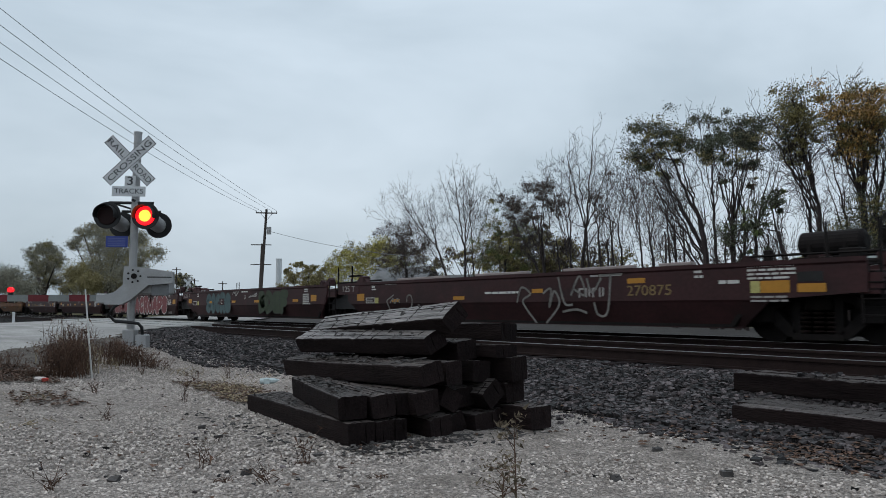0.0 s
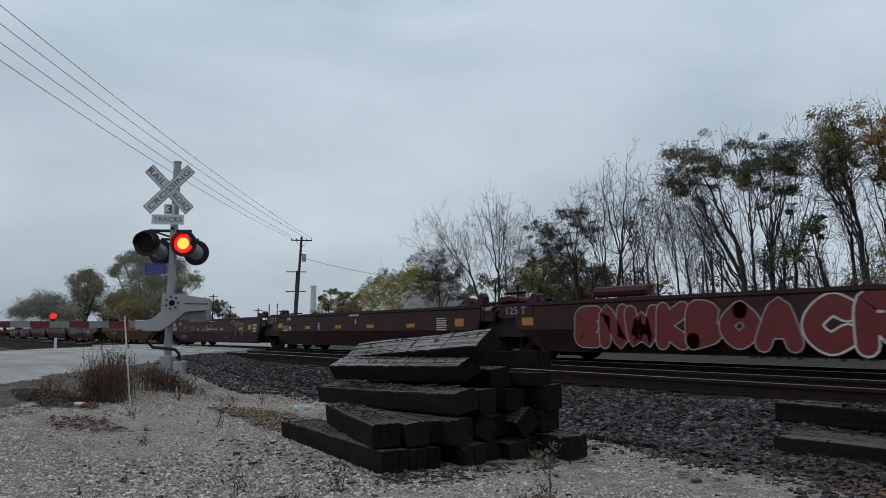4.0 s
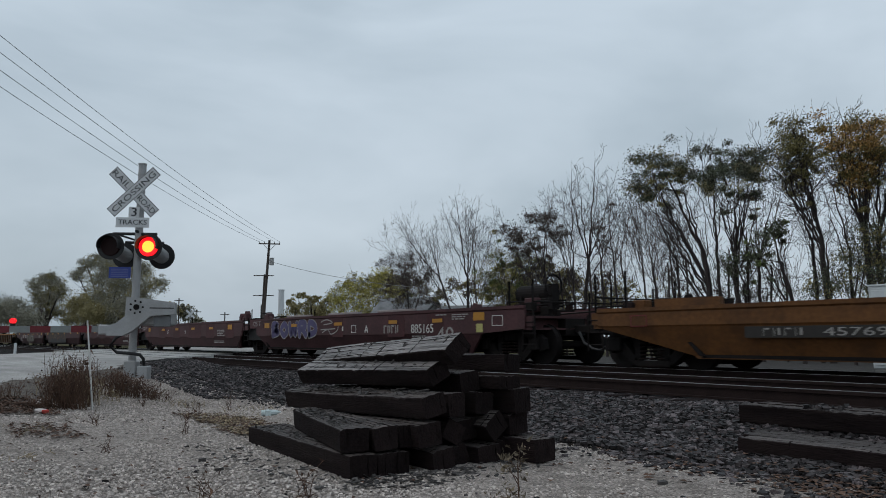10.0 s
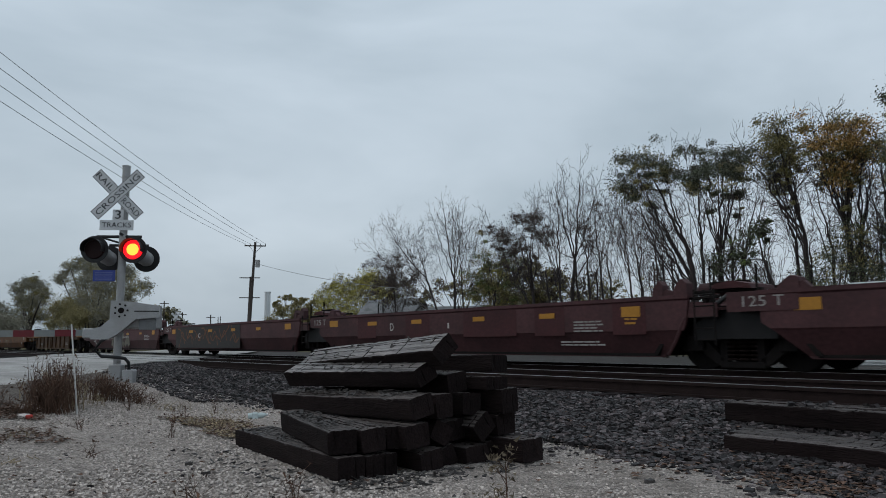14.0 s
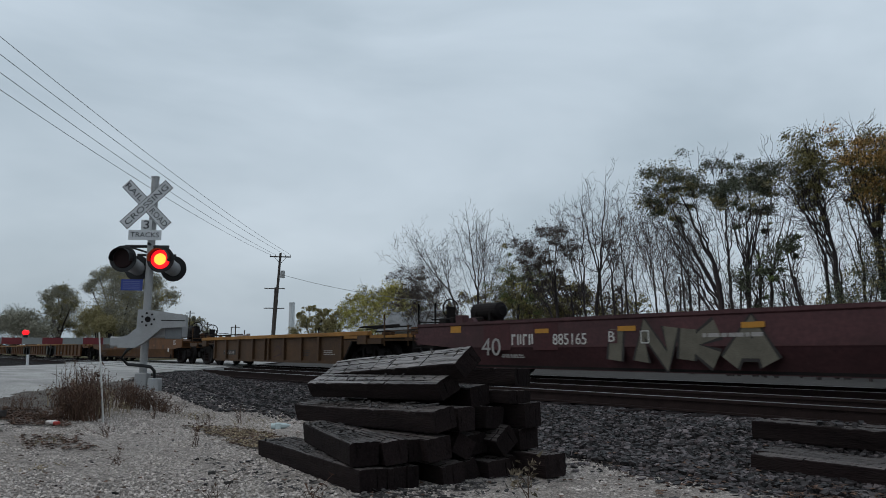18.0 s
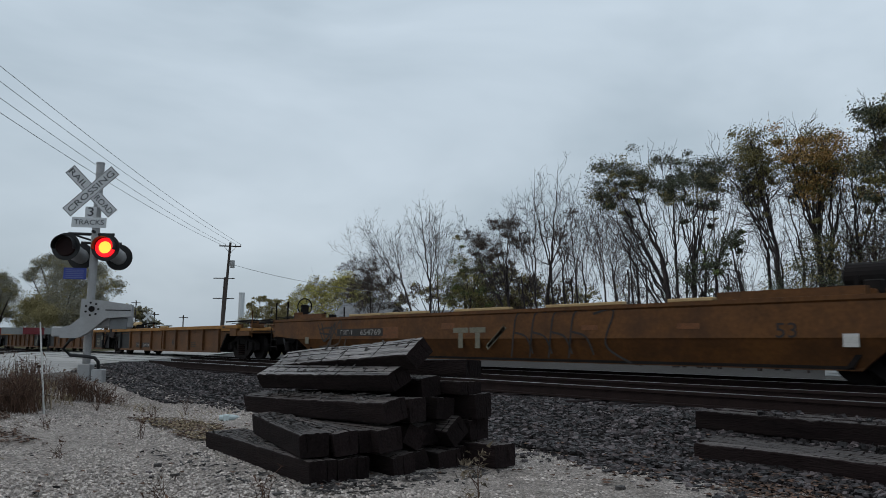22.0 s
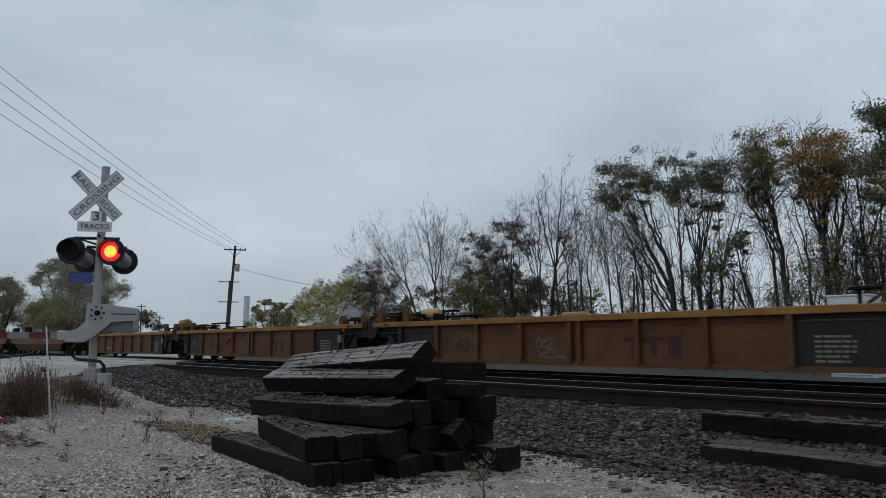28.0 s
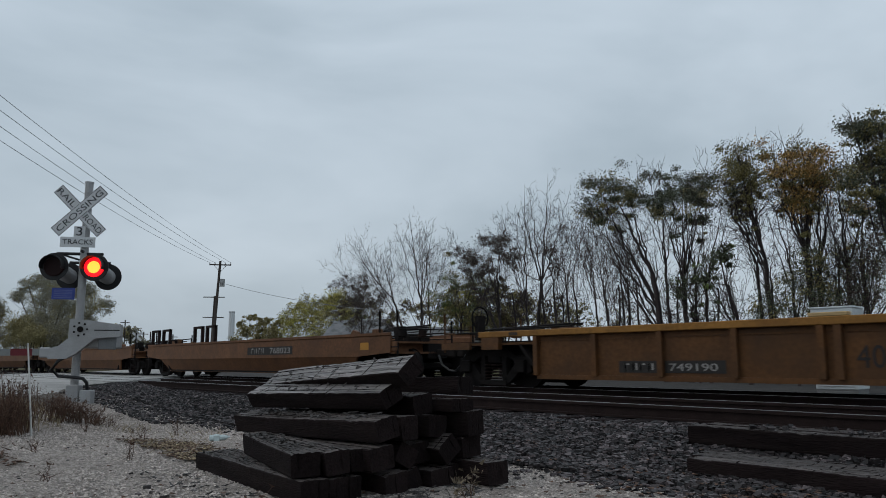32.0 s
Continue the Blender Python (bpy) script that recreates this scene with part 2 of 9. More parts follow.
M["rust_spray"] = mat("rust_orange_spray", (0.125, 0.046, 0.014), 0.65, vary=0.4)
M["smudge"] = mat("dark_paint_smudge", (0.030, 0.021, 0.015), 0.7, vary=0.6, scale=3, dirt=(0.07, 0.034, 0.014), dirt_amount=0.8, dirt_scale=2.5)
M["maroon_logo"] = mat("faded_maroon_lettering", (0.034, 0.0125, 0.012), 0.7, vary=0.3)
M["signal_grey"] = mat("aluminium_paint", (0.31, 0.312, 0.315), 0.5, metal=0.15, vary=0.15, scale=5, dirt=(0.24, 0.23, 0.22), dirt_amount=0.5)
# signal grey darkened to hold the shade on the lower box
M["signal_dark"] = mat("shaded_grey_paint", (0.14, 0.145, 0.15), 0.6, vary=0.2, scale=5)
M["sign_white"] = mat("white_sign_sheet", (0.56, 0.57, 0.58), 0.5, vary=0.1, scale=6, dirt=(0.36, 0.36, 0.36), dirt_amount=0.3)
M["sign_black"] = mat("black_sign_lettering", (0.020, 0.022, 0.026), 0.6, vary=0.1)
M["blue_sign"] = mat("blue_notice", (0.035, 0.055, 0.24), 0.5, vary=0.15)
M["blue_text"] = mat("pale_blue_print", (0.10, 0.12, 0.28), 0.6, vary=0.1)
M["lamp_black"] = mat("black_lamp_enamel", (0.012, 0.012, 0.013), 0.55, vary=0.15)
M["lens_dark"] = mat("unlit_red_lens", (0.014, 0.004, 0.004), 0.5, vary=0.1, bump=0, spec=0.15)
M["arm_red"] = mat("red_arm_sheet", (0.11, 0.008, 0.013), 0.5, vary=0.15)
# arm white is much greyer than the white of the sign boards
M["arm_white"] = mat("greyish_white_arm_sheet", (0.17, 0.182, 0.178), 0.5, vary=0.15)
M["pole_wood"] = mat("weathered_pole_wood", (0.055, 0.045, 0.040), 0.9, vary=0.3, scale=3, stretch=(3, 3, 0.3), bump=0.3)
M["wire"] = mat("dark_wire", (0.20, 0.205, 0.21), 0.6, vary=0.1, bump=0)
M["bark"] = mat("dark_wet_bark", (0.042, 0.033, 0.032), 0.95, vary=0.4, scale=4, fine=30, stretch=(2, 2, 0.4), bump=0.4, dist=0.02)
M["twig"] = mat("grey_brown_twig", (0.054, 0.043, 0.040), 0.95, vary=0.25, island=0.3, bump=0)
# the two far leaf colours are paled, with distance haze put into them
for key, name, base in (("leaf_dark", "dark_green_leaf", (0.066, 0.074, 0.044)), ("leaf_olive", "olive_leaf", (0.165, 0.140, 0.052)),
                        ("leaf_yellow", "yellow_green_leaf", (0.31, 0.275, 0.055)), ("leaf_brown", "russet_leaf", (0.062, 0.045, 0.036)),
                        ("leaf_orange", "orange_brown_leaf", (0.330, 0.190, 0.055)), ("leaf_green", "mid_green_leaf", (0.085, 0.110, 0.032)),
                        ("leaf_far", "haze_paled_far_leaf", (0.225, 0.215, 0.165)), ("leaf_far_yellow", "haze_paled_yellow_leaf", (0.24, 0.205, 0.095))):
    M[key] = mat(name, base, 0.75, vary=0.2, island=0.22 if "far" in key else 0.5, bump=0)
M["weed"] = mat("dead_rust_weed", (0.088, 0.050, 0.034), 0.95, vary=0.3, island=0.5, bump=0)
M["straw"] = mat("dry_straw_grass", (0.24, 0.19, 0.12), 0.95, vary=0.3, island=0.5, bump=0)
M["seed"] = mat("pale_seed_head", (0.12, 0.095, 0.065), 0.95, vary=0.3, island=0.4, bump=0)
M["roof_grey"] = mat("grey_roof_shingle", (0.17, 0.175, 0.18), 0.9, vary=0.25, scale=2, dirt=(0.045, 0.048, 0.045))
M["house_wall"] = mat("dull_house_siding", (0.16, 0.16, 0.155), 0.85, vary=0.15)
M["pane_dark"] = mat("dark_house_pane", (0.03, 0.034, 0.04), 0.15, vary=0.1, bump=0)
M["cabinet"] = mat("pale_grey_cabinet_paint", (0.50, 0.53, 0.54), 0.5, vary=0.1, scale=2, dirt=(0.36, 0.37, 0.37))
M["stack_white"] = mat("pale_chimney_concrete", (0.56, 0.58, 0.60), 0.8, vary=0.1)
M["rubber"] = mat("black_conduit", (0.015, 0.015, 0.016), 0.5, vary=0.1)
M["plastic"] = mat("crushed_clear_plastic", (0.46, 0.53, 0.53), 0.25, vary=0.2, bump=0.1)
M["litter"] = mat("litter_paper", (0.55, 0.50, 0.48), 0.8, vary=0.2)
M["litter_red"] = mat("red_litter", (0.35, 0.04, 0.03), 0.7, vary=0.2)
M["plastic_post"] = mat("pale_marker_rod", (0.52, 0.51, 0.49), 0.6, vary=0.1)


def car_paint(name, base, dirt, amount=0.55):
    return mat(name, base, 0.68, vary=0.34, scale=1.3, fine=14, bump=0.06, dirt=dirt, dirt_amount=min(amount + 0.25, 0.9), dirt_scale=1.1, stretch=(0.9, 1, 1.1), spec=0.25)


M["maroon"] = car_paint("grimy_maroon_paint", (0.034, 0.0118, 0.0125), (0.0165, 0.0085, 0.0085))
M["maroon_new"] = car_paint("faded_oxide_red_paint", (0.060, 0.0245, 0.0265), (0.036, 0.0175, 0.018))
M["maroon_patch"] = car_paint("darker_paint_patch", (0.050, 0.0145, 0.0162), (0.038, 0.0135, 0.0145))
M["gold"] = car_paint("grimy_ochre_paint", (0.104, 0.042, 0.0115), (0.048, 0.021, 0.0095))
M["gold_rib"] = car_paint("darker_yellow_paint", (0.092, 0.039, 0.0125), (0.054, 0.026, 0.012))
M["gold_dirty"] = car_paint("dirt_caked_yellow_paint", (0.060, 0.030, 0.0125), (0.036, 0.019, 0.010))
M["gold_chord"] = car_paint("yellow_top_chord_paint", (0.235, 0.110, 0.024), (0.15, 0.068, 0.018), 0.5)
M["gold_brown"] = car_paint("rusted_ochre_paint", (0.125, 0.056, 0.025), (0.08, 0.038, 0.02))
M["grey_end"] = car_paint("dark_grey_patch_paint", (0.0165, 0.0168, 0.0172), (0.0115, 0.011, 0.0108))
M["cover_tan"] = mat("tan_top_pad", (0.36, 0.25, 0.12), 0.7, vary=0.2)
M["cover_pale"] = mat("pale_pink_top_pad", (0.25, 0.21, 0.20), 0.7, vary=0.2)


def glow(name, colour, strength):
    m = bpy.data.materials.new(name)
    m.use_nodes = True
    b = m.node_tree.nodes["Principled BSDF"]
    b.inputs["Base Color"].default_value = (*colour, 1)
    b.inputs["Emission Color"].default_value = (*colour, 1)
    b.inputs["Emission Strength"].default_value = strength
    return m


M["lit_core"] = glow("lit_lamp_core", (1.0, 0.36, 0.04), 2.1)
M["lit_red"] = glow("lit_red_lens", (1.0, 0.006, 0.012), 1.5)


# ---- helpers of this scene ----
def link(name, bm, material, parent=None, smooth=False):
    me = bpy.data.meshes.new(name)
    bm.to_mesh(me)
    bm.free()
    if smooth:
        me.shade_smooth()
    me.materials.append(material)
    ob = new(name, me)
    if parent:
        ob.parent = parent
    return ob


def part(name, bm, material, parent, label="", smooth=False):
    ob = link(name, bm, material, parent, smooth)
    if label:
        ob["label"] = label
    return ob


def raw(name, verts, faces, material, parent=None, smooth=False):
    me = bpy.data.meshes.new(name)
    me.from_pydata(verts, [], faces)
    me.update()
    if smooth:
        me.shade_smooth()
    me.materials.append(material)
    ob = new(name, me)
    if parent:
        ob.parent = parent
    return ob


def thing(name, label, category, at=(0, 0, 0), rz=0.0, group="", kind=""):
    ob = new(name)
    ob.matrix_basis = pose(*at, 0, 0, rz)
    ob.empty_display_size = 0.2
    return tagged(ob, label, category, group, kind)


def box(bm, x0, x1, y0, y1, z0, z1, bevel=0.0):
    vs = [bm.verts.new((x, y, z)) for x in (x0, x1) for y in (y0, y1) for z in (z0, z1)]
    fs = [bm.faces.new([vs[i] for i in q]) for q in ((0, 1, 3, 2), (4, 6, 7, 5), (0, 4, 5, 1), (2, 3, 7, 6), (0, 2, 6, 4), (1, 5, 7, 3))]
    if bevel:
        es = list({e for f in fs for e in f.edges})
        bmesh.ops.bevel(bm, geom=es, offset=bevel, segments=1, affect="EDGES")
    return bm


def boxes(*rows, bevel=0.0):
    bm = bmesh.new()
    for r in rows:
        box(bm, *r, bevel=bevel)
    return bm


def tube(bm, a, b, r0, r1=None, n=8, cap=True):
    a, b = Vector(a), Vector(b)
    r1 = r0 if r1 is None else r1
    q = (b - a).to_track_quat("Z", "Y")
    ring = []
    for c, r in ((a, r0), (b, r1)):
        ring.append([bm.verts.new(c + q @ Vector((r * math.cos(k * 2 * math.pi / n), r * math.sin(k * 2 * math.pi / n), 0))) for k in range(n)])
    for k in range(n):
        bm.faces.new((ring[0][k], ring[0][(k + 1) % n], ring[1][(k + 1) % n], ring[1][k]))
    if cap:
        bm.faces.new(ring[0][::-1])
        bm.faces.new(ring[1])
    return bm


def tubes(*rows, n=8):
    bm = bmesh.new()
    for r in rows:
        tube(bm, *r, n=n)
    return bm


def path_tube(bm, pts, r, n=6):
    """One unbroken round bar along the points."""
    pts = [Vector(p) for p in pts]
    rings = []
    for i, p in enumerate(pts):
        d = pts[min(i + 1, len(pts) - 1)] - pts[max(i - 1, 0)]
        q = d.to_track_quat("Z", "Y")
        rings.append([bm.verts.new(p + q @ Vector((r * math.cos(k * 2 * math.pi / n), r * math.sin(k * 2 * math.pi / n), 0))) for k in range(n)])
    for lo, hi in zip(rings, rings[1:]):
        for k in range(n):
            bm.faces.new((lo[k], lo[(k + 1) % n], hi[(k + 1) % n], hi[k]))
    bm.faces.new(rings[0][::-1])
    bm.faces.new(rings[-1])
    return bm


def prism(bm, outline, y0, y1):
    """An outline in x and z, thick from y0 to y1."""
    f = [bm.verts.new((x, y0, z)) for x, z in outline]
    k = [bm.verts.new((x, y1, z)) for x, z in outline]
    bm.faces.new(f)
    bm.faces.new(k[::-1])
    for i in range(len(f)):
        j = (i + 1) % len(f)
        bm.faces.new((f[j], f[i], k[i], k[j]))
    bmesh.ops.recalc_face_normals(bm, faces=bm.faces)
    return bm


def torus(bm, centre, axis, radius, r, n=16, k=6):
    q = Vector(axis).to_track_quat("Z", "Y")
    pts = [Vector(centre) + q @ Vector((radius * math.cos(i * 2 * math.pi / n), radius * math.sin(i * 2 * math.pi / n), 0)) for i in range(n)]
    for i in range(n):
        tube(bm, pts[i], pts[(i + 1) % n], r, n=k, cap=False)
    return bm


TEXTS = {}


def text_mesh(words, size, thick=0.002, space=1.0, shear=0.0):
    """The words as a mesh in x and y, with their left lower corner at the origin."""
    key = (words, size, thick, space, shear)
    if key not in TEXTS:
        cu = bpy.data.curves.new("lettering", "FONT")
        cu.body, cu.size, cu.extrude, cu.space_character, cu.shear = words, size, thick, space, shear
        cu.resolution_u = 3
        ob = bpy.data.objects.new("lettering", cu)
        scene.collection.objects.link(ob)
        bpy.context.view_layer.update()
        me = bpy.data.meshes.new_from_object(ob)
        bpy.data.objects.remove(ob)
        co = np.array([v.co for v in me.vertices])
        lo = co.min(0)
        for v in me.vertices:
            v.co.x -= lo[0]
            v.co.y -= lo[1]
        TEXTS[key] = (me, co.max(0) - lo)
    return TEXTS[key]


def write(words, x0, x1, z0, z1, y, material, parent, name="lettering", thick=0.002, label=""):
    """Words on a face that looks towards -y, fitted between x0 and x1, z0 and z1."""
    me, dim = text_mesh(words, 1.0, thick)
    me = me.copy()
    sx, sz = (x1 - x0) / dim[0], (z1 - z0) / dim[1]
    for v in me.vertices:
        v.co = (x0 + v.co.x * sx, y - v.co.z, z0 + v.co.y * sz)
    me.materials.clear()
    me.materials.append(material)
    ob = new(name, me)
    ob.parent = parent
    if label:
        ob["label"] = label
    return ob


# ---- the ground, the road and the track bed ----
ROAD_DIR = Vector((-0.87, 0.493))
ROAD_EAST = Vector((-14.9, 2.3))
ROAD_WIDTH = 9.8
NEAR_Y, NEAR_Z = 9.10, 0.34
FAR_Y, FAR_Z = 13.40, 0.29


def smooth01(v):
    v = np.clip(v, 0, 1)
    return v * v * (3 - 2 * v)


def road_off(x, y):
    """Metres east of the road's east edge."""
    return (x - ROAD_EAST.x) * -ROAD_DIR.y * -1 + (y - ROAD_EAST.y) * -ROAD_DIR.x


def road_height(y):
    return 0.10 + 0.20 * smooth01((y + 8) / 14.0) - 0.05 * smooth01((y - 10.4) / 1.4) - 0.25 * smooth01((y - 17) / 25.0)


def ground_height(x, y):
    d = road_off(x, y)
    lot = -0.12 + 0.10 * smooth01((y - 12) / 6.0) - 0.03 * smooth01((np.abs(x + 5) - 12) / 30)
    near_road = smooth01(1 - d / 4.0) * (d > -ROAD_WIDTH - 5) * smooth01((d + ROAD_WIDTH + 5) / 5)
    near_road = np.where(d < 0, np.maximum(near_road, 0), near_road)
    return lot + (road_height(y) - 0.03 - lot) * near_road


def sheet(name, xs, ys, height, material, pick=None, materials=(), keep=None):
    X, Y = np.meshgrid(xs, ys)
    Z = height(X, Y)
    nx, ny = len(xs), len(ys)
    verts = np.stack([X, Y, Z], -1).reshape(-1, 3)
    i, j = np.meshgrid(np.arange(nx - 1), np.arange(ny - 1))
    a = (j * nx + i).ravel()
    faces = np.stack([a, a + 1, a + nx + 1, a + nx], -1)
    if keep is not None:
        c = verts[faces].mean(1)
        faces = faces[keep(c[:, 0], c[:, 1])]
    ob = raw(name, verts.tolist(), faces.tolist(), material, smooth=True)
    for m in materials:
        ob.data.materials.append(m)
    if pick is not None:
        c = verts[faces].mean(1)
        ob.data.polygons.foreach_set("material_index", pick(c[:, 0], c[:, 1]).astype(np.int32))
    return ob


def spaced(*runs):
    out = []
    for a, b, step in runs:
        out += list(np.arange(a, b, step))
    return np.array(sorted(set(np.round(out, 4))))


rng = np.random.default_rng(5)


def lumps(x, y, size, amount):
    return amount * (np.sin(x / size + 1.7 * np.sin(y / size * 0.7)) * np.cos(y / size * 1.3 + np.sin(x / size * 0.6)))


def lot_height(x, y):
    near = smooth01((30 - np.abs(x) - np.abs(y) * 0.3) / 12)
    return ground_height(x, y) + near * (lumps(x, y, 0.9, 0.012) + lumps(x + 3, y - 2, 0.31, 0.006)) + near * rng.normal(0, 0.004, np.shape(x))


def ground_kind(x, y):
    d = road_off(x, y)
    k = np.zeros(len(x))
    wob = lumps(x, y, 2.3, 0.8)
    k[(d < 1.5 + 0.6 * wob) & (d > -0.5) & (y < 5.2)] = 3
    k[(y > 9) & (y < 31 + wob)] = 1
    k[(y >= 31 + wob)] = 2
    k[(d < -ROAD_WIDTH - 1.5 + wob)] = 2
    k[(x > 14) & (y < 5)] = 2
    k[(np.hypot(x, y) > 60)] = 2
    return k


ground = sheet("ground", spaced((-2600, -300, 230), (-300, -40, 13), (-40, -16, 0.7), (-16, 1, 0.16), (1, 20, 1.0), (20, 200, 18), (200, 2600, 240)),
               spaced((-900, -60, 120), (-60, -6, 6), (-6, 0.5, 0.2), (0.5, 6.2, 0.13), (6.2, 30, 1.2), (30, 200, 14), (200, 3400, 320)),
               lot_height, M["gravel"], ground_kind, (M["far_gravel"], M["grass"], M["verge"]))
tagged(ground, "pale limestone gravel lot with scattered weeds beside the tracks", "ground", kind="structure")

# the road, over the crossing
rows_v, rows_f = [], []
ts = np.arange(-14, 75, 0.8)
cs = np.linspace(0, ROAD_WIDTH, 15)
for t in ts:
    for c in cs:
        p = ROAD_EAST + ROAD_DIR * float(t) + Vector((-ROAD_DIR.y, ROAD_DIR.x)) * float(c) * 1.0
        crown = 0.05 * (1 - ((c - ROAD_WIDTH / 2) / (ROAD_WIDTH / 2)) ** 2)
        flat = float(smooth01((abs(p.y - 11.2) - 5.5) / 3))
        edge = 0.25 * math.sin(t * 1.9) * math.cos(t * 0.7) if c in (cs[0], cs[-1]) else 0
        rows_v.append((p.x + edge * 0.5, p.y - edge * 0.5, float(road_height(p.y)) + crown * flat - (0.035 if c in (cs[0], cs[-1]) else 0)))
n = len(cs)
for i in range(len(ts) - 1):
    for j in range(n - 1):
        a = i * n + j
        rows_f.append((a, a + n, a + n + 1, a + 1))
road = raw("road", rows_v, rows_f, M["asphalt"], smooth=True)
tagged(road, "worn pale grey road rising over the rail crossing", "road", kind="structure")


def in_road(x, y, pad=0.0):
    d = road_off(x, y)
    return (d < pad) & (d > -ROAD_WIDTH - pad)


def bed_height(x, y):
    z = np.interp(y, [5.35, 6.2, 7.55, 10.6, 11.25, 11.9, 14.9, 16.6], [-0.17, -0.06, 0.13, 0.15, 0.09, 0.10, 0.10, -0.08])
    z = z + lumps(x, y, 0.33, 0.012) + lumps(x * 1.7, y, 0.8, 0.02) * (y < 7.4)
    return np.where((y > 5.5) & (y < 8), np.maximum(z, ground_height(x, y) + 0.03), z)


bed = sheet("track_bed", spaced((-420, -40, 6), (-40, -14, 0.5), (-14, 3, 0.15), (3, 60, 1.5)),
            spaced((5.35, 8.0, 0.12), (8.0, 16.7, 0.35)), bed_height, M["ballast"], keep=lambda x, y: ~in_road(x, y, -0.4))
tagged(bed, "dark crushed-stone ballast bed under the tracks", "ballast", kind="structure")


def stones(name, pts, sizes, material, parent=None, flat=0.62, seed=3):
    """Many small angular stones in one mesh, one box with shaken corners each."""
    r = np.random.default_rng(seed)
    m = len(pts)
    base = np.array([(x, y, z) for x in (-1, 1) for y in (-1, 1) for z in (-1, 1)], float)
    v = base[None] * (0.5 + r.uniform(-0.22, 0.12, (m, 8, 3)))
    v[:, :, 2] *= flat
    v[:, 4:, 0] *= r.uniform(0.5, 1.2, (m, 1))
    a, b = r.uniform(0, 6.28, m), r.normal(0, 0.35, m)
    ca, sa, cb, sb = np.cos(a), np.sin(a), np.cos(b), np.sin(b)
    x, y, z = v[..., 0].copy(), v[..., 1].copy(), v[..., 2].copy()
    x, z = x * cb[:, None] + z * sb[:, None], -x * sb[:, None] + z * cb[:, None]
    x, y = x * ca[:, None] - y * sa[:, None], x * sa[:, None] + y * ca[:, None]
    v = np.stack([x, y, z], -1) * np.asarray(sizes)[:, None, None] + np.asarray(pts)[:, None, :]
    q = np.array([(0, 1, 3, 2), (4, 6, 7, 5), (0, 4, 5, 1), (2, 3, 7, 6), (0, 2, 6, 4), (1, 5, 7, 3)])
    f = (q[None] + (np.arange(m) * 8)[:, None, None]).reshape(-1, 4)
    return raw(name, v.reshape(-1, 3).tolist(), f.tolist(), material, parent)


def scatter(count, x0, x1, y0, y1, seed, height, lift=0.0):
    r = np.random.default_rng(seed)
    x, y = r.uniform(x0, x1, count), r.uniform(y0, y1, count)
    return np.stack([x, y, height(x, y) + lift], -1), r


near_pts, r = scatter(27000, -12.5, 1.5, 5.5, 8.15, 11, bed_height, 0.004)
mid_pts, r2 = scatter(12000, -27, -12.5, 4.4, 8.1, 12, lambda x, y: np.where(y < 5.6, ground_height(x, y) + 0.006, bed_height(x, y)), 0.004)
mid_pts = mid_pts[~in_road(mid_pts[:, 0], mid_pts[:, 1], 0.2)]
toe_pts, r3 = scatter(2600, -12.5, 1.0, 4.75, 5.6, 13, ground_height, 0.004)
toe_pts = toe_pts[r3.uniform(0, 1, len(toe_pts)) < ((toe_pts[:, 1] - 4.75) / 0.85) ** 1.3]
spill, r3 = scatter(5200, -4.8, 0.5, 4.5, 6.1, 131, ground_height, 0.004)
spill_edge = 5.28 - 0.42 * smooth01((spill[:, 0] + 4.1) / 1.6) + 0.10 * np.sin(spill[:, 0] * 5.0)
spill = spill[r3.uniform(0, 1, len(spill)) < smooth01((spill[:, 1] - spill_edge + 0.22) / 0.34)]
between, r4 = scatter(5000, -22, 4, 10.5, 12.0, 14, bed_height, 0.004)
on_tie, r5 = scatter(70, -3.9, -1.6, 7.03, 7.44, 19, lambda x, y: np.full(np.shape(x), 0.262), 0.0)
all_pts = np.concatenate([near_pts, mid_pts, toe_pts, spill, between, on_tie])
rs = np.random.default_rng(15)
ballast_stones = stones("ballast_stones", all_pts, rs.uniform(0.022, 0.066, len(all_pts)) * rs.uniform(0.7, 1.15, len(all_pts)), M["ballast_stone"])
tagged(ballast_stones, "loose dark grey angular ballast stones", "ballast", kind="stuff")

lot_pts, r = scatter(60000, -11.0, -1.0, 0.3, 5.6, 21, ground_height, 0.002)
far_lot, r2 = scatter(14000, -17.0, -9.0, 1.0, 6.0, 22, ground_height, 0.003)
pts = np.concatenate([lot_pts, far_lot])
pts = pts[~in_road(pts[:, 0], pts[:, 1], 1.3)]
rs = np.random.default_rng(16)
size = rs.uniform(0.009, 0.021, len(pts))
size[rs.uniform(0, 1, len(pts)) < 0.012] *= 1.6
lot_stones = stones("gravel_chips", pts, size, M["gravel_stone"], seed=4)
tagged(lot_stones, "loose pale limestone chips over the lot", "gravel", kind="stuff")
dark_pts, r = scatter(420, -10.0, -1.6, 0.8, 5.3, 23, ground_height, 0.003)
dark_stones = stones("dark_chips", dark_pts, np.random.default_rng(17).uniform(0.008, 0.034, len(dark_pts)) * np.random.default_rng(18).uniform(0.5, 1.2, len(dark_pts)), M["ballast_stone"], seed=6)
tagged(dark_stones, "stray dark ballast stones on the pale gravel", "gravel", kind="stuff")


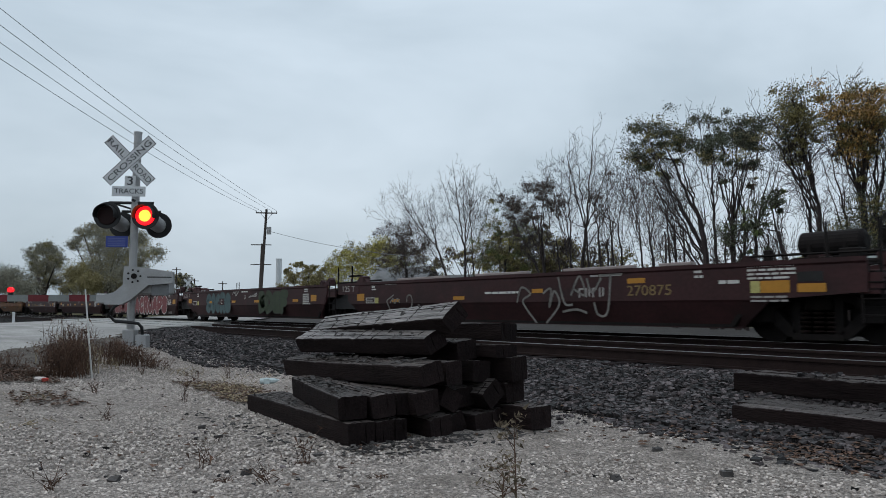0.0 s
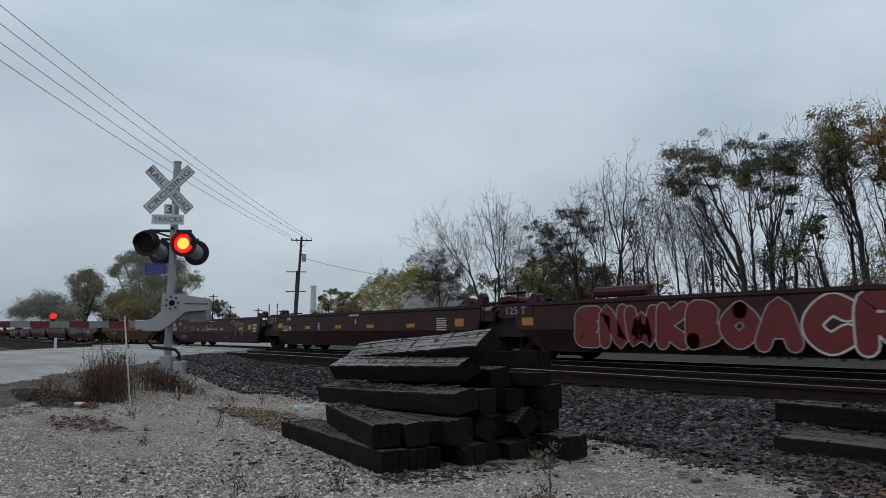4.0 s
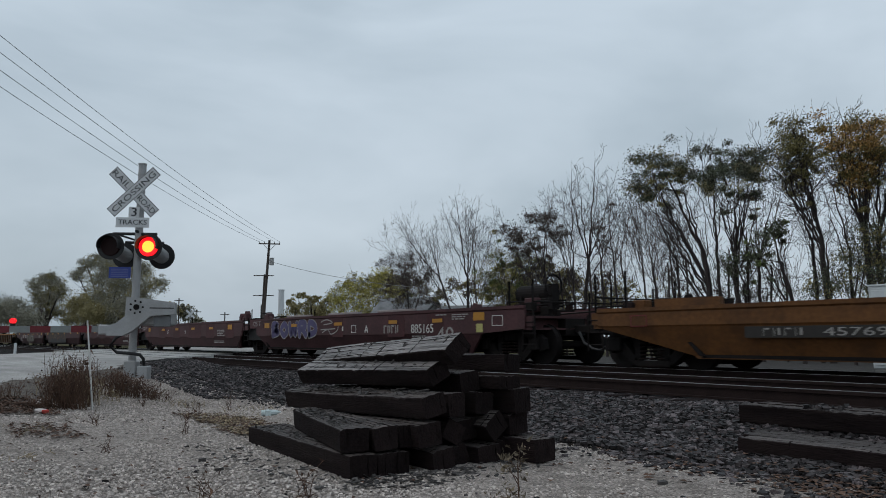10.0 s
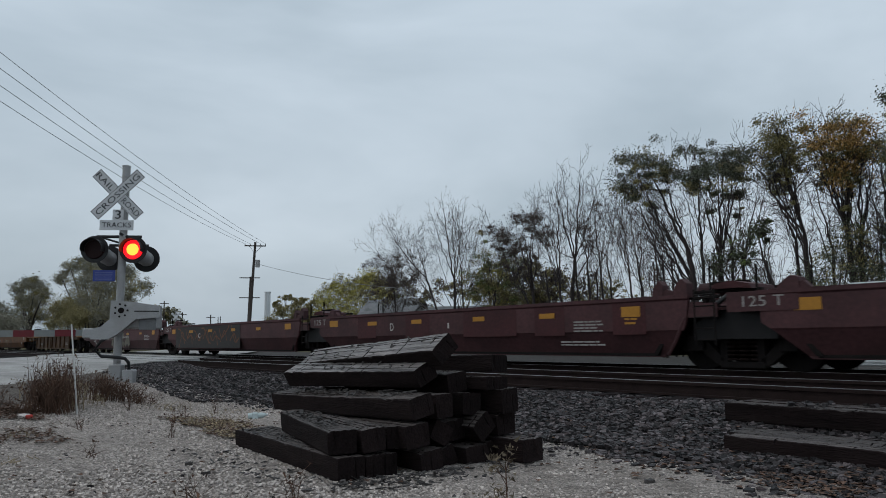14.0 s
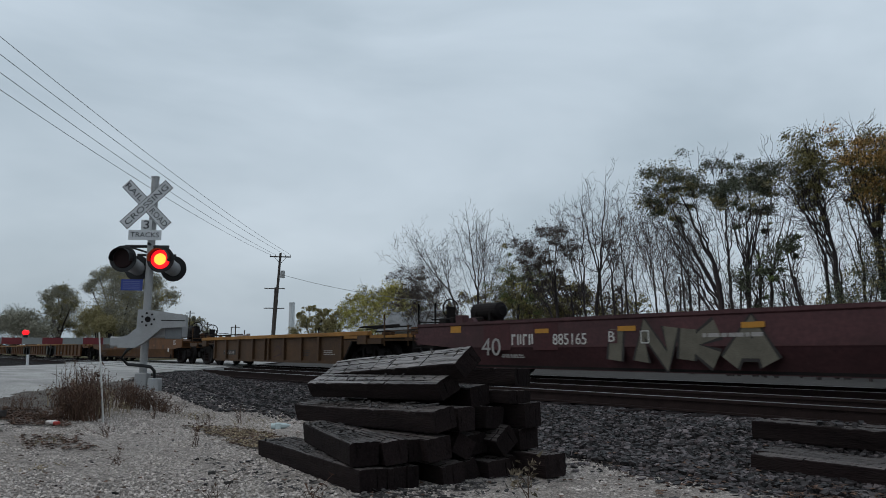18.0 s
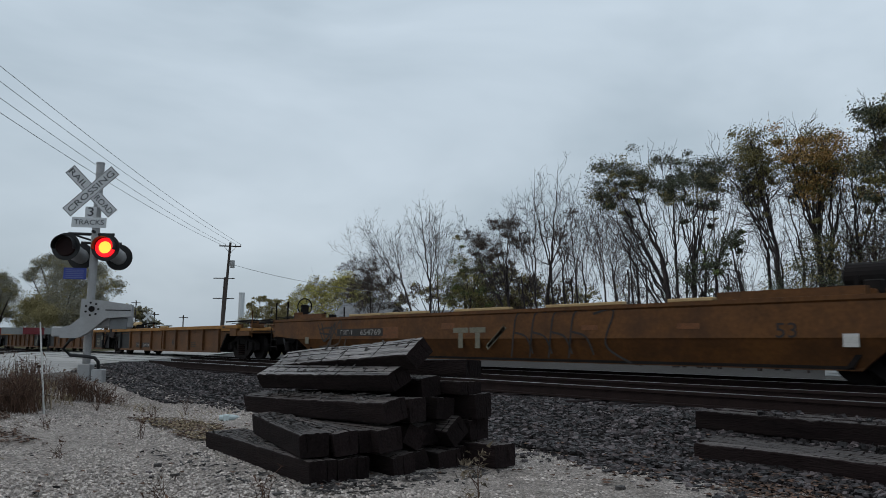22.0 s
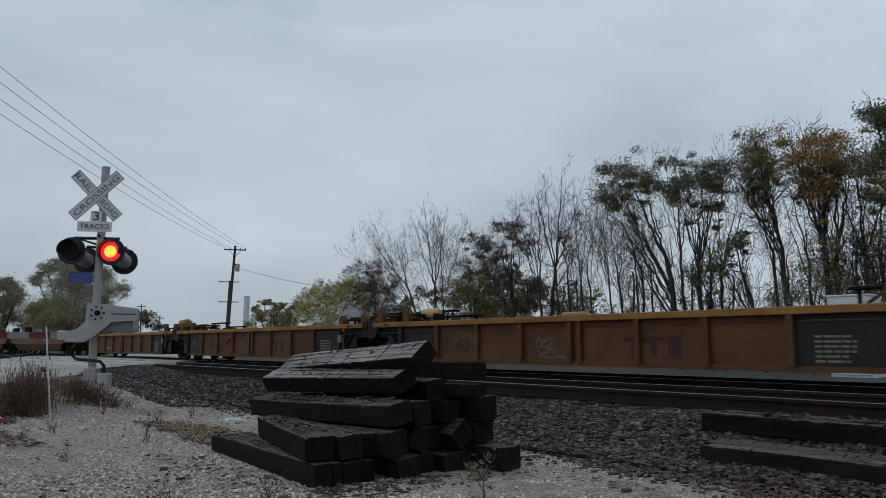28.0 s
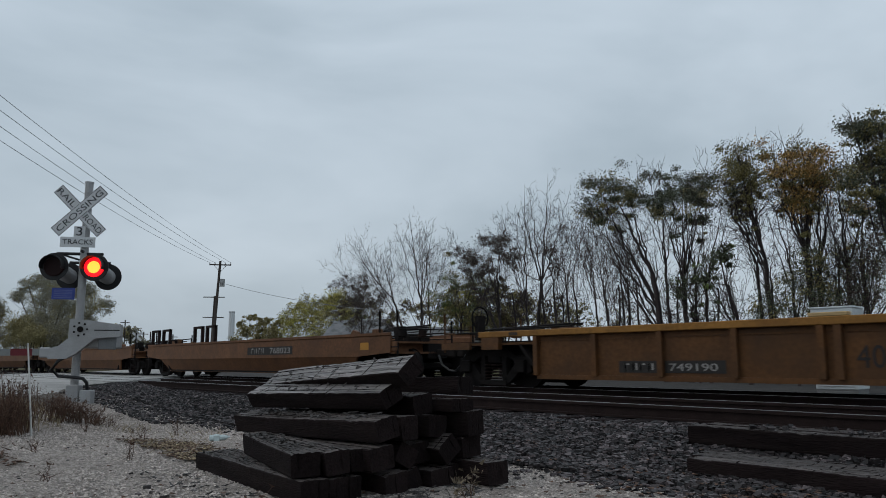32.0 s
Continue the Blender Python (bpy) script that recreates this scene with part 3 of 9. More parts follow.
# ---- rails and sleepers ----
def rail(y, top, x0, x1):
    ob = thing("rail", "rusty steel rail with a polished running head", "rail", (0, y, top), group="rails of the tracks", kind="structure")
    web = boxes((x0, x1, -0.07, 0.07, -0.175, -0.150), (x0, x1, -0.010, 0.010, -0.150, -0.040), (x0, x1, -0.034, 0.034, -0.042, -0.005))
    part("rail_web", web, M["rail_side"], ob)
    part("rail_head", boxes((x0, x1, -0.026, 0.026, -0.004, 0.0)), M["rail_top"], ob, "bright polished rail head")
    return ob


for ry in (NEAR_Y - 0.753, NEAR_Y + 0.753):
    rail(ry, NEAR_Z, -420, 70)
for ry in (FAR_Y - 0.753, FAR_Y + 0.753):
    rail(ry, FAR_Z, -420, 70)

# crossing panels between and beside the rails
crossing = thing("crossing_panel", "pale concrete crossing panels laid flush with the rails", "crossing", (0, 0, 0), kind="structure")
for cy, cz in ((NEAR_Y, NEAR_Z), (FAR_Y, FAR_Z)):
    for y0, y1 in ((cy - 1.55, cy - 0.80), (cy - 0.66, cy + 0.66), (cy + 0.80, cy + 1.55)):
        ym = (y0 + y1) / 2
        xe = ROAD_EAST.x + (ym - ROAD_EAST.y) * ROAD_DIR.x / ROAD_DIR.y
        for k in range(8):
            part("panel", boxes((xe - 2.45 * (k + 1) + 0.03, xe - 2.45 * k, y0, y1, cz - 0.16, cz - 0.012), bevel=0.01), M["panel"], crossing)


# ---- the train: empty well wagons ----
SPEED, SLOWING = 9.331, -0.00653


def gone(t):
    return SPEED * t + SLOWING * t * t


UNITS = []
AXLES = []
SIDE = 1.5
WHEEL_R = 0.46


def side_frame_bm(y):
    """A cast side frame: top and bottom members, columns round the springs, and open windows beside them."""
    bm = bmesh.new()
    y0, y1 = y - 0.07, y + 0.07
    prism(bm, [(-1.16, 0.60), (-0.98, 0.71), (-0.70, 0.72), (-0.36, 0.90), (0.36, 0.90), (0.70, 0.72), (0.98, 0.71), (1.16, 0.60),
               (0.74, 0.56), (0.38, 0.72), (-0.38, 0.72), (-0.74, 0.56)], y0, y1)
    for k in (-1, 1):
        prism(bm, [(k * 0.28, 0.12), (k * 0.42, 0.12), (k * 0.42, 0.72), (k * 0.28, 0.72)], y0, y1)
        prism(bm, [(k * 1.16, 0.60), (k * 1.20, 0.36), (k * 1.02, 0.30), (k * 0.90, 0.40), (k * 0.74, 0.56)], y0, y1)
        prism(bm, [(k * 0.74, 0.56), (k * 0.66, 0.50), (k * 0.36, 0.20), (k * 0.40, 0.08), (k * 0.52, 0.12), (k * 0.90, 0.42)], y0, y1)
    prism(bm, [(-0.42, 0.06), (0.42, 0.06), (0.42, 0.16), (-0.42, 0.16)], y0 - 0.02, y1 + 0.02)
    return bm


def wheelset(parent, x):
    ax = new("wheelset", None)
    bm = bmesh.new()
    tube(bm, (0, -0.86, 0), (0, 0.86, 0), 0.085, n=10)
    ax_me = bpy.data.meshes.new("wheelset")
    for s in (-1, 1):
        y = s * 0.753
        tube(bm, (0, y - 0.06, 0), (0, y + 0.06, 0), WHEEL_R, WHEEL_R, n=28)
        tube(bm, (0, y - s * 0.06, 0), (0, y - s * 0.085, 0), WHEEL_R + 0.026, WHEEL_R + 0.02, n=28)
        for k in range(6):
            a = k * math.pi / 3
            tube(bm, (0.27 * math.cos(a), y + s * 0.058, 0.27 * math.sin(a)), (0.27 * math.cos(a), y + s * 0.066, 0.27 * math.sin(a)), 0.045, n=8)
        tube(bm, (0, y + s * 0.06, 0), (0, y + s * 0.13, 0), 0.13, n=12)
    bm.to_mesh(ax_me)
    bm.free()
    ax_me.materials.append(M["wheel"])
    bpy.data.objects.remove(ax)
    ax = new("wheelset", ax_me)
    ax.parent = parent
    ax.location = (x, 0, WHEEL_R)
    return ax


TRUCK_BM = {}


def truck(car, x):
    """A two-axle truck under a wagon: side frames, springs, bolster, and wheelsets that turn."""
    if not TRUCK_BM:
        t = bmesh.new()
        box(t, -0.22, 0.22, -1.05, 1.05, 0.55, 0.78, bevel=0.02)
        for y in (-1.0, 1.0):
            f = side_frame_bm(y)
            for sx in (-1, 1):
                yb = y * 1.06
                box(f, sx * 0.89 - 0.16, sx * 0.89 + 0.16, yb - 0.10, yb + 0.10, 0.34, 0.62, bevel=0.02)
            fm = bpy.data.meshes.new("side_frame")
            f.to_mesh(fm)
            f.free()
            fm.materials.append(M["steel_dark"])
            TRUCK_BM[y] = fm
        me = bpy.data.meshes.new("truck")
        t.to_mesh(me)
        t.free()
        me.materials.append(M["steel_dark"])
        s = bmesh.new()
        for y in (-1.0, 1.0):
            for sx in (-0.22, 0.0, 0.22):
                for k in range(5):
                    torus(s, (sx, y - math.copysign(0.02, -y), 0.20 + 0.075 * k), (0, 0, 1), 0.075, 0.02, n=8, k=4)
        sm = bpy.data.meshes.new("spring_nest")
        s.to_mesh(sm)
        s.free()
        sm.materials.append(M["rail_side"])
        TRUCK_BM["frame"], TRUCK_BM["spring"] = me, sm
    ob = new("truck", TRUCK_BM["frame"])
    ob.parent, ob.location = car, (x, 0, 0)
    for y in (-1.0, 1.0):
        new("side_frame", TRUCK_BM[y]).parent = ob
    sp = new("spring_nest", TRUCK_BM["spring"])
    sp.parent = ob
    sp["kind"] = "stuff"
    for sx in (-0.89, 0.89):
        if "axle" not in TRUCK_BM:
            first = wheelset(ob, sx)
            TRUCK_BM["axle"] = first.data
            ax = first
        else:
            ax = new("wheelset", TRUCK_BM["axle"])
            ax.parent, ax.location = ob, (sx, 0, WHEEL_R)
        AXLES.append((ax, car["place"] + x + sx, sx))
    return ob


def wagon(name, label, place, group=""):
    car = thing(name, label, "well wagon", (place, FAR_Y, FAR_Z), group=group or "wagons of the train")
    car["place"] = place
    UNITS.append((car, place))
    return car


def plate(name, car, x0, x1, z0, z1, material, label="", lift=0.004, y=None):
    y = -SIDE if y is None else y
    return part(name, boxes((x0, x1, y - lift - 0.004, y - lift, z0, z1)), material, car, label)


def bars(car, x0, x1, z0, z1, lines, material, name="stencil_line", seed=0, y=None):
    """Small print that cannot be read: rows of plain bars."""
    r = random.Random(seed * 7 + int(abs(x0) * 10))
    y = -SIDE if y is None else y
    h = (z1 - z0) / (2 * lines - 1) if lines > 1 else (z1 - z0)
    bm = bmesh.new()
    for k in range(lines):
        z = z1 - h * (2 * k + 1)
        x, end = x0, x0 + (x1 - x0) * r.uniform(0.72, 1.0)
        while x < end - 0.03:
            w = min(r.uniform(0.08, 0.30), end - x)
            box(bm, x, x + w, y - 0.008, y - 0.004, z, z + h)
            x += w + 0.03
    return part(name, bm, material, car)


def mark(car, x0, x1, z0, z1, count, material, y=None):
    """A company's mark, drawn as plain upright bars."""
    y = -SIDE if y is None else y
    bm = bmesh.new()
    w = (x1 - x0) / count
    if count == 3:
        box(bm, x0, x0 + 2.02 * w, y - 0.008, y - 0.004, z1 - (z1 - z0) * 0.24, z1)
        for k in (0.5, 1.5):
            box(bm, x0 + (k - 0.15) * w, x0 + (k + 0.15) * w, y - 0.008, y - 0.004, z0, z1 - (z1 - z0) * 0.24)
        box(bm, x0 + 2.2 * w, x0 + 2.8 * w, y - 0.008, y - 0.004, z0, z1)
        return part("company_mark", bm, material, car)
    for k in range(count):
        a = x0 + k * w
        box(bm, a + 0.12 * w, a + 0.34 * w, y - 0.008, y - 0.004, z0, z1)
        if k % 2 == 0:
            box(bm, a + 0.36 * w, a + 0.80 * w, y - 0.0085, y - 0.004, z1 - (z1 - z0) * 0.2, z1)
        else:
            box(bm, a + 0.58 * w, a + 0.80 * w, y - 0.0085, y - 0.004, z0 + (z1 - z0) * 0.1, z1)
    return part("company_mark", bm, material, car)


def stroke(bm, pts, width, y):
    """A sprayed line of even width along points in x and z."""
    pts = [Vector((p[0], p[1])) for p in pts]
    left, right = [], []
    for i, p in enumerate(pts):
        d = (pts[min(i + 1, len(pts) - 1)] - pts[max(i - 1, 0)]).normalized()
        nrm = Vector((-d.y, d.x)) * width / 2
        left.append(bm.verts.new((p.x + nrm.x, y, p.y + nrm.y)))
        right.append(bm.verts.new((p.x - nrm.x, y, p.y - nrm.y)))
    for i in range(len(pts) - 1):
        bm.faces.new((right[i], right[i + 1], left[i + 1], left[i]))


def curve_pts(pts, steps=7):
    """A smooth line through the given points."""
    out = []
    p = [pts[0]] + list(pts) + [pts[-1]]
    for i in range(1, len(p) - 2):
        for s in range(steps):
            t = s / steps
            out.append(tuple(0.5 * (2 * p[i][c] + (p[i + 1][c] - p[i - 1][c]) * t + (2 * p[i - 1][c] - 5 * p[i][c] + 4 * p[i + 1][c] - p[i + 2][c]) * t * t
                                    + (3 * p[i][c] - p[i - 1][c] - 3 * p[i + 1][c] + p[i + 2][c]) * t ** 3) for c in (0, 1)))
    out.append(pts[-1])
    return out


def scrawl(car, lines, width, material, label="", y=None, lift=0.009):
    bm = bmesh.new()
    for ln in lines:
        stroke(bm, curve_pts(ln), width, (-SIDE if y is None else y) - lift)
    ob = part("graffiti_line", bm, material, car, label)
    return ob


FORMS = {
    "C": [[(0.9, 0.85), (0.5, 1), (0.1, 0.65), (0.1, 0.3), (0.5, 0), (0.92, 0.2)]], "O": [[(0.5, 1), (0.1, 0.62), (0.12, 0.3), (0.5, 0), (0.88, 0.3), (0.9, 0.62), (0.5, 1)]],
    "R": [[(0.12, 0), (0.12, 1), (0.75, 0.98), (0.85, 0.7), (0.55, 0.5), (0.2, 0.5)], [(0.5, 0.5), (0.95, 0)]], "K": [[(0.15, 0), (0.15, 1)], [(0.92, 1), (0.25, 0.5), (0.95, 0)]],
    "P": [[(0.12, 0), (0.12, 1), (0.8, 0.95), (0.88, 0.65), (0.55, 0.42), (0.2, 0.45)]], "S": [[(0.92, 0.82), (0.5, 1), (0.1, 0.76), (0.5, 0.52), (0.92, 0.26), (0.5, 0), (0.08, 0.16)]],
    "E": [[(0.9, 1), (0.15, 0.95), (0.1, 0.5), (0.15, 0.05), (0.92, 0)], [(0.15, 0.5), (0.75, 0.52)]], "W": [[(0, 1), (0.22, 0), (0.5, 0.75), (0.78, 0), (1, 1)]],
    "B": [[(0.1, 0), (0.1, 1), (0.8, 0.88), (0.35, 0.53), (0.92, 0.26), (0.1, 0)]], "N": [[(0.1, 0), (0.12, 1), (0.88, 0), (0.9, 1)]],
    "A": [[(0.02, 0), (0.5, 1), (0.98, 0)], [(0.25, 0.38), (0.75, 0.38)]], "I": [[(0.5, 0), (0.5, 1)]], "D": [[(0.12, 0), (0.12, 1), (0.8, 0.8), (0.85, 0.25), (0.12, 0)]],
    "F": [[(0.9, 1), (0.15, 1), (0.12, 0)], [(0.15, 0.5), (0.7, 0.5)]], "G": [[(0.9, 0.85), (0.5, 1), (0.1, 0.6), (0.2, 0.1), (0.85, 0.1), (0.85, 0.45), (0.5, 0.45)]],
}


def bubbles(car, x0, x1, z0, z1, forms, fill, edge, label, edge_w=0.05, lean=0.0, fat=0.42, round_=True):
    """Fat sprayed letter forms side by side, each laid over the one before it, with an outline round every stroke."""
    w, h = (x1 - x0) / len(forms), z1 - z0
    thick = min(fat * w, 0.34 * h)
    for k, form in enumerate(forms):
        bm, bo = bmesh.new(), bmesh.new()
        base = -SIDE - 0.005 - 0.0008 * k
        lift = 0.05 * h * math.sin(k * 2.3)
        for i, ln in enumerate(FORMS[form]):
            pts = []
            for u, v in ln:
                z = z0 + thick * 0.55 + (h - thick * 1.1) * v + lift * (v - 0.5)
                pts.append((x0 + k * w + 0.10 * w + 0.80 * w * u + lean * (z - z0), z))
            run = curve_pts(pts, 5) if round_ else pts
            stroke(bo, run, thick + 2 * edge_w, base - 0.0001 * i)
            stroke(bm, run, thick, base - 0.0004 - 0.0001 * i)
            for e in (run[0], run[-1]) if round_ else ():
                for target, rad, dy in ((bo, thick / 2 + edge_w, 0.00005), (bm, thick / 2, 0.00045)):
                    ring = [target.verts.new((e[0] + rad * math.cos(a * math.pi / 6), base - 0.0001 * i - dy, e[1] + rad * math.sin(a * math.pi / 6))) for a in range(12)]
                    target.faces.new(ring)
        letter = part("graffiti_letter", bm, fill, car, label)
        part("graffiti_outline", bo, edge, letter)


def shell(car, xl, xr, z0, z1, paint, cut_l, cut_r, tuck=0.10, brk=0.72):
    """Both side walls of a smooth well, their lower third tucked in, ends cut along cut_l and cut_r (height, inset)."""
    prof = [(z0, tuck), (z0 + 0.05, tuck), (brk, 0.02), (brk + 0.03, 0.0), (brk + 0.13, 0.0), (z1 - 0.10, 0.0), (z1 - 0.07, -0.025), (z1, -0.025)]
    for s in (-1, 1):
        bm = bmesh.new()
        loops = []
        for z, inset in prof + [(z, i + 0.06) for z, i in prof[::-1]]:
            a = xl + float(np.interp(z, [c[0] for c in cut_l], [c[1] for c in cut_l]))
            b = xr - float(np.interp(z, [c[0] for c in cut_r], [c[1] for c in cut_r]))
            loops.append([bm.verts.new((x, s * (SIDE - inset), z)) for x in (a, b)])
        for i in range(len(loops)):
            lo, hi = loops[i], loops[(i + 1) % len(loops)]
            bm.faces.new((lo[0], lo[1], hi[1], hi[0]))
        n = len(prof)
        for e in (0, 1):
            for i in range(n - 1):
                bm.faces.new((loops[i][e], loops[i + 1][e], loops[2 * n - 2 - i][e], loops[2 * n - 1 - i][e]))
        bmesh.ops.recalc_face_normals(bm, faces=bm.faces)
        part("side_wall", bm, paint, car)


def well_inside(car, xl, xr, z0, z1, paint):
    part("well_floor", boxes((xl, xr, -1.30, 1.30, z0 + 0.02, z0 + 0.09)), M["steel_dark"], car)
    for x, s in ((xl, 1), (xr, -1)):
        bm = bmesh.new()
        prism(bm, [(x, z0 + 0.05), (x + s * 0.10, z0 + 0.05), (x - s * 0.55, z1 - 0.25), (x - s * 0.65, z1 - 0.25)], -1.38, 1.38)
        part("end_bulkhead", bm, M["steel_dark"], car)


def deck(car, x0, x1, z, paint, height=0.16):
    """The walkway deck over a truck, with its centre sill below."""
    part("end_deck", boxes((x0, x1, -1.40, 1.40, z - 0.05, z)), paint, car)
    part("centre_sill", boxes((x0, x1, -0.33, 0.33, z - 0.45, z - 0.05)), M["steel_dark"], car)
    bm = bmesh.new()
    for k in range(int((x1 - x0) / 0.16)):
        box(bm, x0 + 0.16 * k + 0.02, x0 + 0.16 * k + 0.10, -1.38, -0.55, z + 0.004, z + 0.03)
    part("deck_grating", bm, M["steel_dark"], car)["kind"] = "stuff"


def ladder(car, x, z0, z1, y, width=0.42, rungs=4, paint=None):
    bm = tubes((((x - width / 2), y, z0), ((x - width / 2), y, z1), 0.018), (((x + width / 2), y, z0), ((x + width / 2), y, z1), 0.018), n=5)
    for k in range(rungs):
        z = z0 + (z1 - z0) * (k + 0.5) / rungs
        tube(bm, (x - width / 2, y, z), (x + width / 2, y, z), 0.014, n=5)
    part("ladder", bm, paint or M["steel_dark"], car)


def air_tank(car, x, z, y=0.1, length=1.0, r=0.21, paint=None):
    bm = bmesh.new()
    tube(bm, (x - length / 2, y, z), (x + length / 2, y, z), r, n=20)
    tube(bm, (x - length / 2 - 0.07, y, z), (x - length / 2, y, z), r * 0.55, r, n=20)
    tube(bm, (x + length / 2, y, z), (x + length / 2 + 0.07, y, z), r, r * 0.55, n=20)
    t = part("air_tank", bm, paint or M["steel_dark"], car, smooth=False)
    for e in (-0.35, 0.28):
        part("tank_bracket", boxes((x + e, x + e + 0.07, y - r - 0.02, y + r + 0.02, z - r - 0.16, z)), M["steel_dark"], t)


def brake_wheel(car, x, y, z, face=(1, 0, 0)):
    bm = bmesh.new()
    torus(bm, (x, y, z), face, 0.27, 0.022, n=18, k=5)
    q = Vector(face).to_track_quat("Z", "Y")
    for k in range(5):
        a = k * 2 * math.pi / 5
        tube(bm, (x, y, z), Vector((x, y, z)) + q @ Vector((0.27 * math.cos(a), 0.27 * math.sin(a), 0)), 0.012, n=4)
    b = part("brake_wheel", bm, M["steel_dark"], car)
    part("brake_stand", boxes((x - 0.06, x + 0.06, y - 0.12, y + 0.12, z - 0.55, z + 0.05)), M["steel_dark"], b)


def ear(car, x, s, paint, z=1.36, y=-1.22):
    """The upright guide on the corner of a well that steers a box into it."""
    bm = bmesh.new()
    prism(bm, [(x, z), (x + 0.34 * s, z), (x + 0.30 * s, z + 0.10), (x + 0.12 * s, z + 0.15), (x + 0.02 * s, z + 0.05)], y - 0.06, y + 0.06)
    part("corner_guide", bm, paint, car)


def rods(car, x0, x1, z, seed, paint=None, n=5):
    """Brake rods, levers and pipes that lie over an end deck."""
    r = random.Random(seed)
    for k in range(n):
        bm = bmesh.new()
        y = r.uniform(-1.2, 1.1)
        za = z + r.uniform(0.06, 0.26)
        tube(bm, (x0 + r.uniform(0, 0.3), y, za), (x1 - r.uniform(0, 0.3), y + r.uniform(-0.15, 0.15), za + r.uniform(-0.04, 0.05)), r.uniform(0.015, 0.032), n=5)
        part("brake_rod", bm, M["steel_dark"], car)
    for k in range(4):
        bm = bmesh.new()
        x, y = r.uniform(x0 + 0.15, x1 - 0.15), r.uniform(-1.1, 0.9)
        w, h = r.uniform(0.06, 0.16), r.uniform(0.10, 0.30)
        box(bm, x - w, x + w, y - w, y + w, z, z + h, bevel=0.015)
        part("brake_valve", bm, paint or M["steel_dark"], car)


def coupler(car, x, s):
    bm = boxes((min(x, x - s * 0.9), max(x, x - s * 0.9), -0.10, 0.10, 0.72, 0.92), bevel=0.02)
    box(bm, min(x - s * 0.02, x - s * 0.32), max(x - s * 0.02, x - s * 0.32), -0.19, 0.19, 0.68, 0.97, bevel=0.04)
    part("coupler", bm, M["steel_dark"], car)
    hose = bmesh.new()
    path_tube(hose, [(x - s * 0.55, -0.30, 0.75), (x - s * 0.38, -0.32, 0.50), (x - s * 0.15, -0.28, 0.36), (x, -0.22, 0.34)], 0.03, n=6)
    part("air_hose", hose, M["rubber"], car)


def sills(car, x0, x1, z, paint):
    part("crossover_step", boxes((x0, x1, -1.45, 1.45, z - 0.32, z - 0.27), (x0, x0 + 0.05, -1.45, 1.45, z - 0.3, z)), paint, car)


def smooth_wagon(name, label, xl, xr, paint, end_l, end_r, top=1.37, truck_l=None, truck_r=None, patches=(), shade=None, seed=1, group="",
                 brk=0.70, end_pad=3.3):
    """A smooth-sided well unit between xl and xr along the train. end: 'joint' over a shared truck or 'coupler'."""
    mid = (xl + xr) / 2
    car = wagon(name, label, mid, group)
    a, b = xl - mid, xr - mid
    pad_l, pad_r = (1.35 if end_l == "joint" else 3.3), (1.45 if end_r == "joint" else end_pad)
    wl_, wr_ = a + pad_l, b - pad_r
    cut_l = [(0.23, 0.0), (0.72, -0.55), (0.85, -0.75), (1.6, -0.75)]
    cut_r = [(0.23, 0.0), (0.60, -0.12), (0.74, -0.6), (1.6, -0.75)]
    if end_l == "coupler":
        cut_l = [(0.23, 0.0), (0.56, -0.36), (0.78, -0.75), (0.80, -2.20), (1.6, -2.20)]
    if end_r == "coupler":
        cut_r = [(0.23, 0.0), (0.56, -0.36), (0.78, -0.75), (0.80, -2.20), (1.6, -2.20)]
    shell(car, wl_, wr_, 0.23, top, paint, cut_l, cut_r, tuck=0.21, brk=brk)
    well_inside(car, wl_ + 0.1, wr_ - 0.1, 0.23, top, paint)
    for x0, x1, s, kind in ((a, wl_ - 0.6, 1, end_l), (wr_ + 0.6, b, -1, end_r)):
        out = 0.12 if kind == "joint" else 0.95
        d0, d1 = (x0 + out, x1 + 0.2) if s == 1 else (x0 - 0.2, x1 - out)
        deck(car, d0, d1, 1.12, paint)
        rods(car, d0, d1, 1.14, seed + (3 if s == 1 else 4), None, 5)
        if kind == "coupler":
            coupler(car, x0 if s == 1 else x1, -s)
            sills(car, min(d0, d0 + 0.3), d0 + 0.3, 1.12, paint) if s == 1 else sills(car, d1 - 0.3, d1, 1.12, paint)
    for x, s in ((wl_ + 0.05, -1), (wr_ - 0.05, 1)):
        for y in (-1.22, 1.22):
            ear(car, x, s, paint, z=top - 0.02, y=y)
    tl = truck_l if truck_l is not None else (0.0 if end_l == "joint" else 2.1)
    if end_l == "coupler":
        truck(car, a + tl)
    else:
        truck(car, a)
    if end_r == "coupler":
        truck(car, b - (truck_r if truck_r is not None else 2.1))
    for k, (x0, x1, z0, z1) in enumerate(patches):
        plate("paint_patch", car, x0 - mid, x1 - mid, z0, z1, shade, "darker repainted patch on the side", lift=0.001)
    return car, mid


WZ = FAR_Z  # heights above the rail are world heights less this


